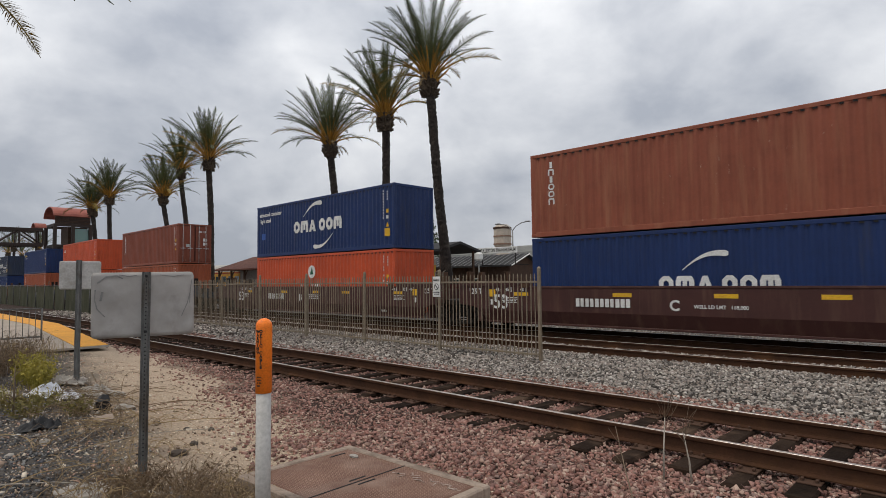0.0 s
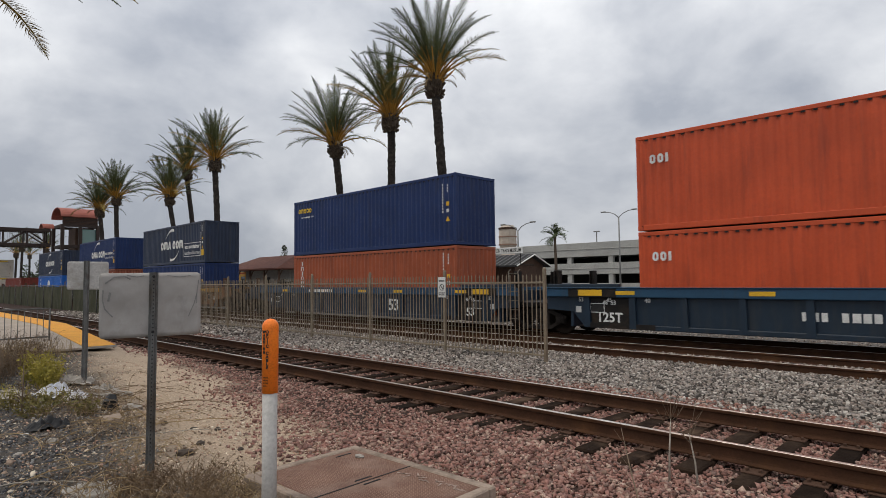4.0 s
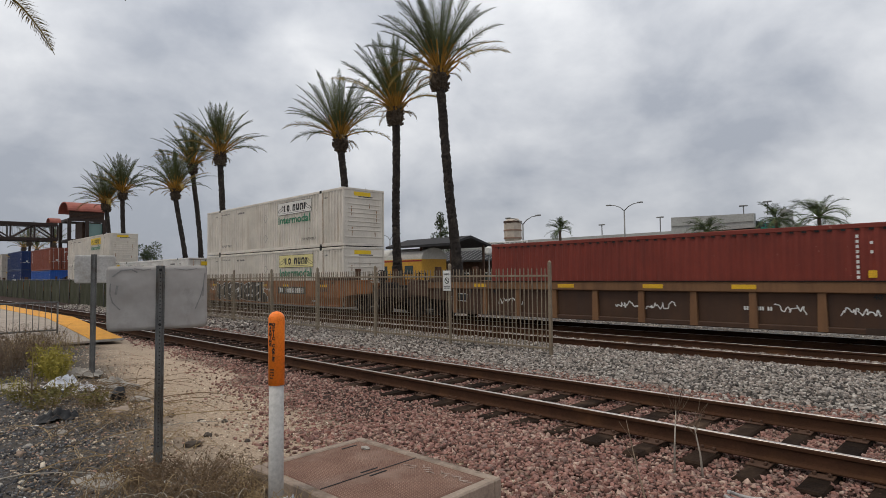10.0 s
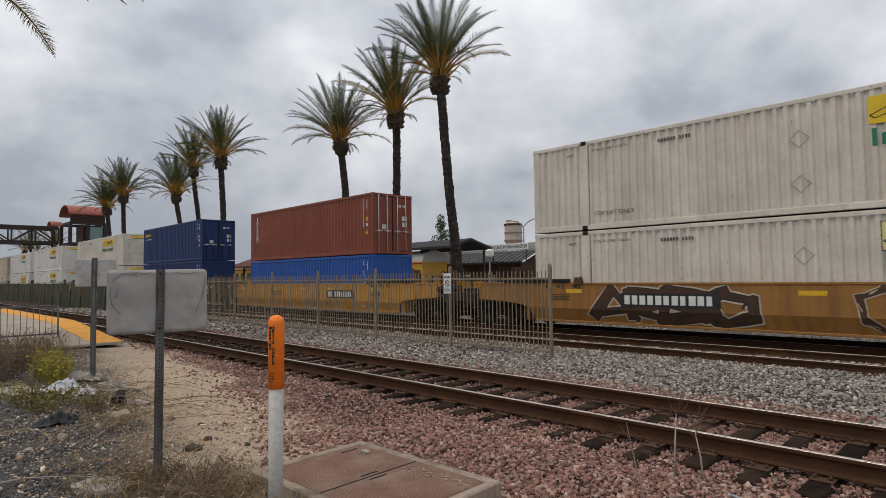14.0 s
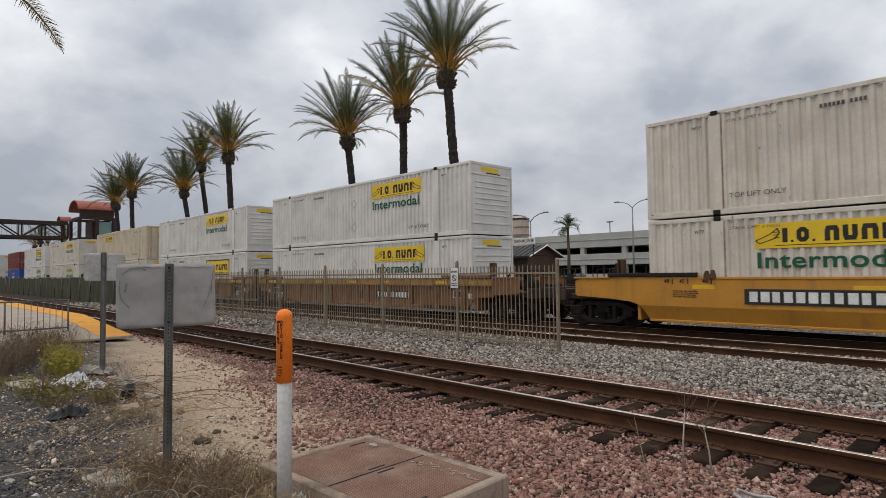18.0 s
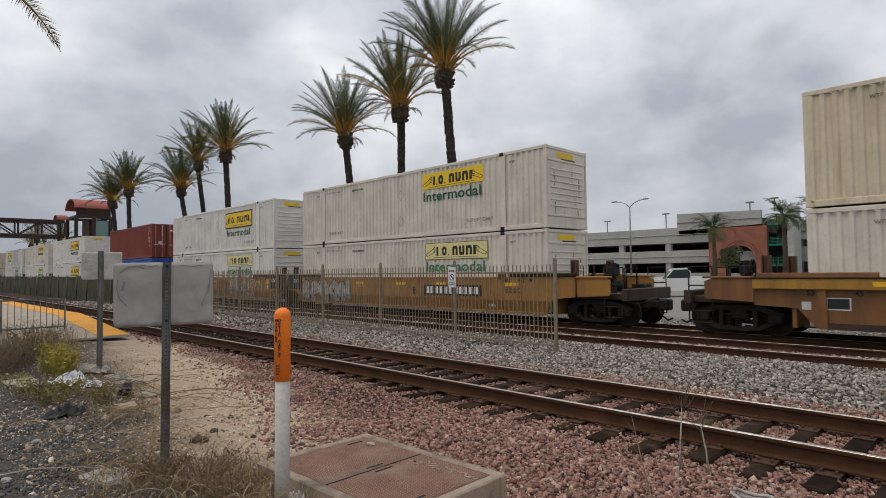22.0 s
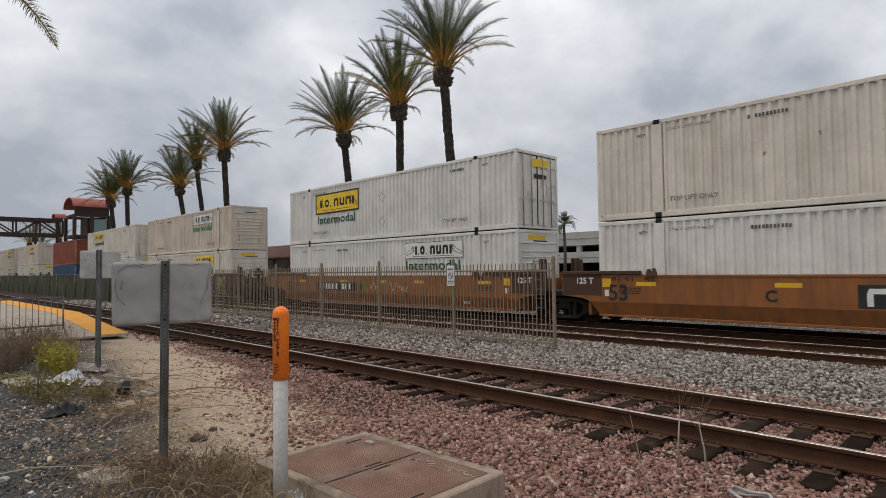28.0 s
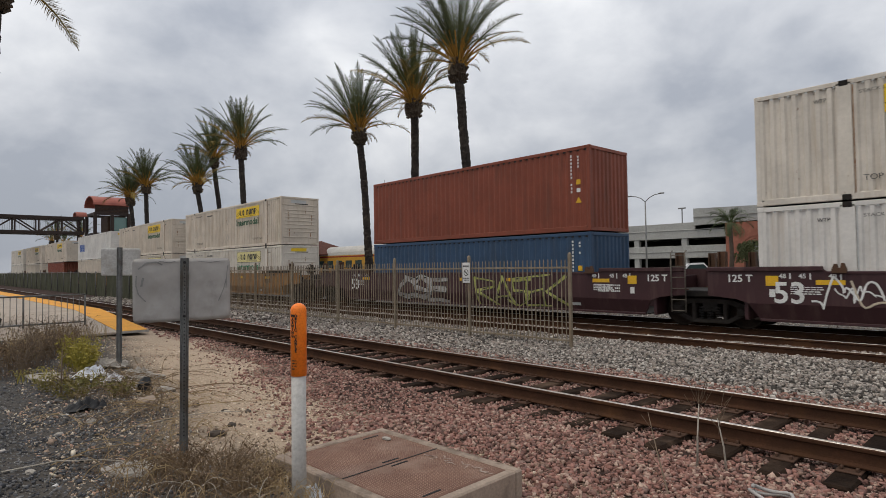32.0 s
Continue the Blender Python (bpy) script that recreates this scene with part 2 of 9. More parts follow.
def part(name, shape, material, parent, label="", smooth=False, at=None):
    """Links a Shape (or a ready mesh) as one mesh object under a thing or part."""
    me = shape.mesh(name, material, smooth) if isinstance(shape, Shape) else shape
    ob = new(name, me)
    if parent:
        ob.parent = parent
    if at is not None:
        ob.matrix_basis = at
    if material and isinstance(shape, bpy.types.Mesh):
        if not me.materials:
            me.materials.append(material)
        elif me.materials[0] != material:
            ob.material_slots[0].link = "OBJECT"
            ob.material_slots[0].material = material
    if label:
        ob["label"] = label
    return ob


def thing(name, m, label, category, group="", kind=""):
    ob = new(name)
    ob.empty_display_size = 0.3
    ob.matrix_basis = m
    return tagged(ob, label, category, group, kind)


MESHES = {}


def shared(key, build):
    if key not in MESHES:
        MESHES[key] = build()
    return MESHES[key]


def lettering(words, height, spread=1.0, bold=0.0, wide=0.0):
    """A mesh of words in the built-in font: reads along x, stands in the xz plane, centred, facing -y."""
    def build():
        cu = bpy.data.curves.new("lettering", "FONT")
        cu.body, cu.size, cu.extrude, cu.offset = words, height * 1.38, 0.0015, bold
        cu.align_x, cu.align_y, cu.space_character, cu.resolution_u = "CENTER", "CENTER", spread, 3
        ob = bpy.data.objects.new("lettering", cu)
        me = bpy.data.meshes.new_from_object(ob)
        bpy.data.objects.remove(ob)
        me.transform(Matrix.Rotation(radians(90), 4, "X"))
        if wide:
            xs = [v.co.x for v in me.vertices]
            me.transform(Matrix.Diagonal((wide / (max(xs) - min(xs)), 1, 1, 1)))
        return me
    return shared(("text", words, height, spread, bold, wide), build)


def plate_mesh(w, h, t=0.004):
    return shared(("plate", round(w, 3), round(h, 3)), lambda: Shape().cbox(-w / 2, w / 2, 0, t, -h / 2, h / 2, 0.002).mesh("plate"))

# ---- plan: x runs along the tracks, y away from the camera, z up ----
NEAR_Y, NEAR_TOP = 7.05, 0.03       # near track: centre line, top of rail
TRAIN_Y, TRAIN_TOP = 18.04, -0.30   # main track
FENCE_Y = 11.15


def ramp_between(y, rows):
    for (a, za), (b, zb) in zip(rows, rows[1:]):
        if y <= b:
            return za + (zb - za) * max(0.0, (y - a)) / (b - a)
    return rows[-1][1]


LEVELS = [(-50, 0.0), (2.2, 0.0), (4.2, -0.08), (5.2, -0.17), (5.7, -0.225), (6.2, -0.222), (8.4, -0.222), (9.2, -0.19), (10.0, -0.18), (11.4, -0.19), (12.4, -0.205), (15.3, -0.215), (16.4, -0.33),
          (20.0, -0.34), (22.0, -0.5), (60, -0.5), (3000, -0.5)]


def level(x, y):
    z = ramp_between(y, LEVELS)
    if -60 < x < 20 and y < 24:
        k = 0.05 if y < 4.5 else 0.02
        if 4.9 < y < 6.2:
            z += 0.055 * min(1, max(0, (-x - 3.5) / 4)) * math.sin(math.pi * (y - 4.9) / 1.3)
        z += k * noise.noise((x * 0.35, y * 0.5, 0.3)) + 0.4 * k * noise.noise((x * 1.7, y * 1.7, 2.0))
    return z


M_GROUND = bpy.data.materials.new("ground_with_gap_shade")
M_GROUND.use_nodes = True


def ground_nodes(m):
    n, l = m.node_tree.nodes, m.node_tree.links
    b = n["Principled BSDF"]
    b.inputs["Roughness"].default_value = 0.95
    b.inputs["Specular IOR Level"].default_value = 0.2
    tc = n.new("ShaderNodeTexCoord")
    sep = n.new("ShaderNodeSeparateXYZ")
    l.new(tc.outputs["Object"], sep.inputs[0])
    nz = n.new("ShaderNodeTexNoise")
    nz.inputs["Scale"].default_value, nz.inputs["Detail"].default_value = 0.9, 6.0
    l.new(tc.outputs["Object"], nz.inputs["Vector"])
    off = n.new("ShaderNodeMath")
    off.operation = "MULTIPLY_ADD"
    off.inputs[1].default_value = 2.0
    l.new(nz.outputs["Fac"], off.inputs[0])
    l.new(sep.outputs["Y"], off.inputs[2])
    sx = n.new("ShaderNodeMapRange")
    for key, v in (("From Min", -18.0), ("From Max", -4.5), ("To Min", -2.6), ("To Max", 0.0)):
        sx.inputs[key].default_value = v
    l.new(sep.outputs["X"], sx.inputs["Value"])
    both = n.new("ShaderNodeMath")
    l.new(off.outputs[0], both.inputs[0])
    l.new(sx.outputs["Result"], both.inputs[1])
    mr = n.new("ShaderNodeMapRange")
    mr.inputs["From Min"].default_value, mr.inputs["From Max"].default_value = -9.0, 41.0
    l.new(both.outputs[0], mr.inputs["Value"])
    r = n.new("ShaderNodeValToRGB")
    e = r.color_ramp.elements
    # near-black zones under ballast and gravel paint the shade in the stones' gaps
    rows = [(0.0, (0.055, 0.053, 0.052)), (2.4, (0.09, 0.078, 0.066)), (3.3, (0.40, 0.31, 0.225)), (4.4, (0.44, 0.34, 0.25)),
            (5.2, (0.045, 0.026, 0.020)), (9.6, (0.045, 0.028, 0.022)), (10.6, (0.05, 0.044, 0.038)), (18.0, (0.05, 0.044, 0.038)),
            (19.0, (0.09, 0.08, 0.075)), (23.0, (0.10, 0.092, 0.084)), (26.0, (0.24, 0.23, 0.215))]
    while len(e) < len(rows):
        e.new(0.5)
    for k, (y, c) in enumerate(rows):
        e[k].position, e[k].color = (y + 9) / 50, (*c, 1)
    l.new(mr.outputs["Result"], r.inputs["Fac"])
    g = n.new("ShaderNodeTexNoise")
    g.inputs["Scale"].default_value, g.inputs["Detail"].default_value, g.inputs["Roughness"].default_value = 28.0, 6.0, 0.75
    l.new(tc.outputs["Object"], g.inputs["Vector"])
    gm = n.new("ShaderNodeMapRange")
    gm.inputs["From Min"].default_value, gm.inputs["From Max"].default_value = 0.3, 0.7
    gm.inputs["To Min"].default_value, gm.inputs["To Max"].default_value = 0.55, 1.4
    l.new(g.outputs["Fac"], gm.inputs["Value"])
    s = n.new("ShaderNodeVectorMath")
    s.operation = "SCALE"
    l.new(r.outputs["Color"], s.inputs[0])
    l.new(gm.outputs["Result"], s.inputs["Scale"])
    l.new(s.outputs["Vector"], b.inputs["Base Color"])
    bp = n.new("ShaderNodeBump")
    bp.inputs["Strength"].default_value, bp.inputs["Distance"].default_value = 0.8, 0.02
    l.new(g.outputs["Fac"], bp.inputs["Height"])
    l.new(bp.outputs["Normal"], b.inputs["Normal"])


ground_nodes(M_GROUND)


def build_ground():
    xs = sorted({-3000, -1200, -600, -300, -200, -150, -120, -100, -80, -65, 30, 60, 120, 300, 1000, 3000} |
                {round(-60 + 2 * k, 2) for k in range(25)} | {round(-12 + 0.4 * k, 2) for k in range(50)} | {10, 14, 20})
    ys = sorted({-1500, -400, -100, -40, -15, -8, 26, 30, 40, 60, 90, 150, 300, 800, 3000} | {round(-5 + 0.35 * k, 2) for k in range(88)})
    s = Shape()
    s.v = [(x, y, level(x, y)) for x in xs for y in ys]
    k = len(ys)
    s.f = [(a * k + b, (a + 1) * k + b, (a + 1) * k + b + 1, a * k + b + 1) for a in range(len(xs) - 1) for b in range(k - 1)]
    return tagged(part("ground", s, M_GROUND, None, smooth=True), "dusty bare earth and gravel beside the railway tracks, gap shade painted under stones", "ground", kind="structure")


build_ground()

def crushed():
    """Corners and triangles of a rough block, the raw form of a crushed stone."""
    v = np.array([(x, y, z) for x in (-0.72, 0.72) for y in (-0.72, 0.72) for z in (-0.72, 0.72)], dtype=np.float32)
    quads = [(0, 1, 3, 2), (4, 6, 7, 5), (0, 4, 5, 1), (2, 3, 7, 6), (0, 2, 6, 4), (1, 5, 7, 3)]
    f = np.array([t for a, b, c, d in quads for t in ((a, b, c), (a, c, d))], dtype=np.int32)
    return v, f


ROCK_V, ROCK_F = crushed()


def scatter(name, material, spots, sizes, rng, label, category, flat=0.72, sink=0.25):
    """Loose stones as one mesh: each an uneven lump of its own, at (x, y) spots, resting on the ground."""
    n = len(spots)
    base = ROCK_V[None] + rng.uniform(-0.5, 0.5, (n, len(ROCK_V), 3))
    ax = rng.uniform(0.5, 1.5, (n, 1, 3))
    ax[:, :, 2] *= flat
    base = base * ax * sizes[:, None, None]
    a, t = rng.uniform(0, 2 * np.pi, n), rng.normal(0, 0.6, n)
    c, s = np.cos(t)[:, None], np.sin(t)[:, None]
    x, y, z = base[:, :, 0], base[:, :, 1] * c - base[:, :, 2] * s, base[:, :, 1] * s + base[:, :, 2] * c
    c, s = np.cos(a)[:, None], np.sin(a)[:, None]
    zs = np.array([level(p[0], p[1]) for p in spots])
    v = np.stack([x * c - y * s + spots[:, :1], x * s + y * c + spots[:, 1:2], z + (zs + sizes * flat * (1 - 2 * sink) + sizes * rng.uniform(-0.5, 0.35, n))[:, None]], -1)
    k = len(ROCK_V)
    f = ROCK_F[None] + (np.arange(n) * k)[:, None, None]
    me = bpy.data.meshes.new(name)
    me.vertices.add(n * k)
    me.vertices.foreach_set("co", v.astype(np.float32).ravel())
    loops = f.astype(np.int32).ravel()
    me.loops.add(len(loops))
    me.loops.foreach_set("vertex_index", loops)
    me.polygons.add(len(loops) // 3)
    me.polygons.foreach_set("loop_start", np.arange(0, len(loops), 3, dtype=np.int32))
    me.polygons.foreach_set("loop_total", np.full(len(loops) // 3, 3, dtype=np.int32))
    me.update(calc_edges=True)
    me.materials.append(material)
    return tagged(new(name, me), label, category, kind="stuff")


def field(rng, x0, x1, y0, y1, per_m2):
    n = int((x1 - x0) * (y1 - y0) * per_m2)
    return np.stack([rng.uniform(x0, x1, n), rng.uniform(y0, y1, n)], -1)


M_PINK = stones("pink_ballast", [(0.29, 0.148, 0.12), (0.33, 0.185, 0.148), (0.21, 0.104, 0.083), (0.37, 0.25, 0.20), (0.26, 0.147, 0.122), (0.15, 0.077, 0.062), (0.42, 0.30, 0.24), (0.30, 0.17, 0.14), (0.22, 0.145, 0.122), (0.26, 0.138, 0.11), (0.18, 0.10, 0.084), (0.10, 0.056, 0.045), (0.24, 0.155, 0.12)])
M_GREY = stones("grey_ballast", [(0.28, 0.25, 0.22), (0.185, 0.165, 0.147), (0.36, 0.325, 0.29), (0.24, 0.20, 0.17), (0.09, 0.08, 0.072), (0.48, 0.44, 0.395), (0.22, 0.195, 0.175), (0.31, 0.265, 0.23)])
M_DARK = stones("dark_gravel", [(0.09, 0.092, 0.10), (0.15, 0.148, 0.15), (0.04, 0.04, 0.044), (0.22, 0.215, 0.205), (0.09, 0.083, 0.078), (0.15, 0.147, 0.145), (0.07, 0.072, 0.08)])
M_DIRT = stones("path_pebbles", [(0.42, 0.325, 0.235), (0.54, 0.43, 0.32), (0.27, 0.20, 0.15), (0.42, 0.27, 0.20), (0.62, 0.54, 0.43), (0.18, 0.135, 0.10)])


def build_ballast():
    rng = np.random.default_rng(5)
    edge = lambda p: np.interp(p[:, 0], [-20, -16.9, -12.6, -8.7, -6.8, -5.4, -4.0], [5.8, 5.6, 5.1, 4.2, 3.6, 3.15, 2.7]) + 0.10 * np.sin(p[:, 0] * 2.3)
    p = np.concatenate([field(rng, 1.5, 14, 2.6, 9.3, 260), field(rng, -6, 1.5, 2.6, 9.3, 680), field(rng, -5.5, 1.0, 2.6, 5.4, 200), field(rng, -10, -6, 2.6, 9.3, 560), field(rng, -17, -10, 3.0, 9.3, 280), field(rng, -32, -17, 4.0, 9.3, 110)])
    keep = (p[:, 1] > edge(p) + rng.normal(0, 0.28, len(p)))
    p = p[keep]
    scatter("ballast_stones", M_PINK, p, rng.uniform(0.012, 0.027, len(p)) * (1 - 0.2 * (p[:, 0] < -5.8) + 0.15 * (p[:, 0] < -10) + 0.35 * (p[:, 0] < -17)), rng,
            "pinkish brown crushed-rock ballast around the near track", "ballast")
    p = np.concatenate([field(rng, 4, 20, 8.9, 16.6, 110), field(rng, -9.5, 4, 8.9, 16.6, 330), field(rng, -20, -9.5, 8.9, 16.6, 150), field(rng, -48, -20, 9.2, 16.6, 45),
                        field(rng, -22, 8, 19.6, 23.5, 60)])
    scatter("ballast_stones", M_GREY, p, rng.uniform(0.016, 0.030, len(p)) * (1 + 0.25 * (p[:, 0] < -9.5) + 0.5 * (p[:, 0] < -20)), rng,
            "pale grey crushed-rock ballast between the two tracks", "ballast")
    p = np.concatenate([field(rng, -3.2, 8, -4, 2.0, 160), field(rng, -12, -3.2, -4, -0.6, 160), field(rng, -8, -3.2, -0.6, 2.5, 1150), field(rng, -14, -8, -0.4, 2.4, 420)])
    p = p[p[:, 1] < 1.95 + 0.05 * (-5 - p[:, 0]).clip(0, 4) + 0.2 * np.sin(p[:, 0] * 1.3) + rng.normal(0, 0.25, len(p))]
    scatter("gravel", M_DARK, p, rng.uniform(0.004, 0.013, len(p)) * np.where(rng.random(len(p)) < 0.05, 1.7, 1), rng, "dark bluish grey loose gravel", "gravel")
    p = np.concatenate([field(rng, -1.2, 9, 0.6, 3.4, 120), field(rng, -9, -1.2, 0.9, 4.0, 420), field(rng, -20, -9, 1.2, 4.6, 110)])
    scatter("pebbles", M_DIRT, p, rng.uniform(0.004, 0.012, len(p)) * np.where(rng.random(len(p)) < 0.06, 2.2, 1), rng,
            "beige pebbles strewn over the dusty path", "gravel")


build_ballast()

# ---- tracks ----
M_RAIL = surface("rusty_rail", (0.066, 0.031, 0.017), (0.044, 0.022, 0.013), 0.3, 0.8, 0.0, 0.003, 0.02, (0.11, 0.052, 0.024), 0.6, 0.25, gloss=0.12)
M_HEAD = surface("worn_rail_head", (0.66, 0.62, 0.58), (0.50, 0.45, 0.41), 0.25, 0.35, 0.8, 0, 0.02, (0.25, 0.17, 0.12), 1.2, 0.08)
M_TIE = surface("creosoted_wood", (0.018, 0.011, 0.008), (0.034, 0.022, 0.015), 0.25, 0.95, 0, 0.01, 0.03, (0.085, 0.055, 0.038), 0.5, 0.25, 0.4, 0.3, gloss=0.08)
M_PLATE = surface("rusty_plate", (0.10, 0.055, 0.036), None, 0.1, 0.8, 0.2, 0.002, 0.01)
M_STRAP = surface("pale_strap", (0.42, 0.40, 0.38), None, 0.1, 0.7)


def rail_shape(x0, x1):
    half = [(0.068, 0.0), (0.07, 0.012), (0.013, 0.028), (0.009, 0.045), (0.009, 0.125), (0.034, 0.142), (0.036, 0.168), (0.028, 0.1755)]
    prof = [(y, z - 0.18) for y, z in half] + [(-y, z - 0.18) for y, z in half[::-1]]
    return Shape().sweep_x(prof, x0, x1)


def build_track(y, top, name, label, ties, x0, x1, plates):
    rng = random.Random(int(y * 10))
    t = thing(name, pose(0, y, top), label, "railway track", "railway tracks", "structure")
    for s in (-1, 1):
        r = part("rail", rail_shape(x0, x1), M_RAIL, t, at=pose(0, s * 0.75, 0))
        part("running_surface", Shape().cbox(x0, x1, -0.027, 0.027, -0.0045, 0.0005, 0.004), M_HEAD, r, "bright worn top of the rail")
    tie_me = [Shape().cbox(-0.115, 0.115, -1.3, 1.3, -0.18, 0.0, 0.018).mesh("tie"), Shape().cbox(-0.105, 0.11, -1.32, 1.28, -0.18, 0.0, 0.03).mesh("tie")]
    spike = Shape().cbox(-0.10, 0.10, -0.17, 0.17, 0, 0.016, 0.004)
    for dx in (-0.06, 0.06):
        for dy in (-0.10, 0.10):
            spike.cbox(dx - 0.014, dx + 0.014, dy - 0.022, dy + 0.022, 0.014, 0.046, 0.006)
    plate_me = spike.mesh("tie_plate")
    for k in range(ties):
        x = 6.0 - 0.53 * k
        tie = part("tie", tie_me[k % 2], M_TIE, t, at=pose(x + rng.uniform(-0.04, 0.04), rng.uniform(-0.09, 0.09), -0.196 + rng.uniform(-0.012, 0.003), rng.uniform(-0.5, 0.5), 0, rng.uniform(-2, 2)))
        if k < plates:
            for s in (-1, 1):
                part("tie_plate", plate_me, M_PLATE, tie, at=pose(0, s * 0.75, 0.002))
    return t


near_track = build_track(NEAR_Y, NEAR_TOP, "near_track", "rusty rails on dark wooden ties in pinkish ballast", 90, -260, 90, 46)
middle_track = build_track(13.9, -0.03, "middle_track", "rusty rails sunk in pale grey ballast before the train", 0, -800, 160, 0)
far_track = build_track(TRAIN_Y, TRAIN_TOP + 0.15, "main_track", "rusty rails on dark ties under the freight train", 70, -800, 160, 0)

# ---- the train ----
MOVERS = []                          # (thing, place along the train, y, z)


def rolled(t):
    """How far the train has rolled after t seconds."""
    return 16.672 * t - 0.0016 * t * t + 0.000059 * t ** 3


M_STEEL = surface("black_steel", (0.014, 0.013, 0.013), (0.024, 0.020, 0.017), 0.3, 0.65, 0.0, 0.003, 0.05, (0.05, 0.035, 0.025), 0.5, 0.25, gloss=0.15)
M_WHEEL = surface("brown_wheel", (0.018, 0.013, 0.010), (0.032, 0.021, 0.015), 0.2, 0.8, 0.0, gloss=0.15)
M_WHITE = surface("white_marking", (0.74, 0.74, 0.72), (0.60, 0.60, 0.58), 0.4, 0.6)
M_YELLOW = surface("yellow_marking", (0.72, 0.42, 0.02), (0.62, 0.36, 0.03), 0.4, 0.6)
M_BLACK = surface("black_marking", (0.018, 0.018, 0.018), (0.03, 0.03, 0.03), 0.4, 0.6)
M_GREEN = surface("green_marking", (0.012, 0.10, 0.05), (0.010, 0.085, 0.042), 0.4, 0.6)
M_PALE = surface("faded_yellow", (0.70, 0.62, 0.26), (0.66, 0.58, 0.30), 0.6, 0.5)
M_MINT = surface("faded_green_marking", (0.016, 0.17, 0.085), (0.03, 0.20, 0.11), 0.4, 0.6)
M_JBY = surface("signal_yellow", (0.80, 0.54, 0.02), (0.70, 0.47, 0.03), 0.6, 0.5, fine=0.05)
M_FADED = surface("faded_grey_marking", (0.42, 0.43, 0.42), (0.55, 0.55, 0.53), 0.4, 0.6)
M_HOLDER = surface("scuffed_holder", (0.24, 0.23, 0.22), (0.40, 0.38, 0.35), 0.2, 0.6)
M_ROD = surface("rusty_rod", (0.30, 0.15, 0.07), (0.45, 0.38, 0.30), 0.2, 0.7)
M_RUSTY = surface("rust_run", (0.20, 0.085, 0.035), (0.36, 0.24, 0.15), 0.25, 0.8, stain=(0.55, 0.46, 0.36), stain_size=0.3, stain_amount=0.45)
M_SEAM = surface("door_gasket", (0.02, 0.02, 0.02), None, 0.2, 0.8)

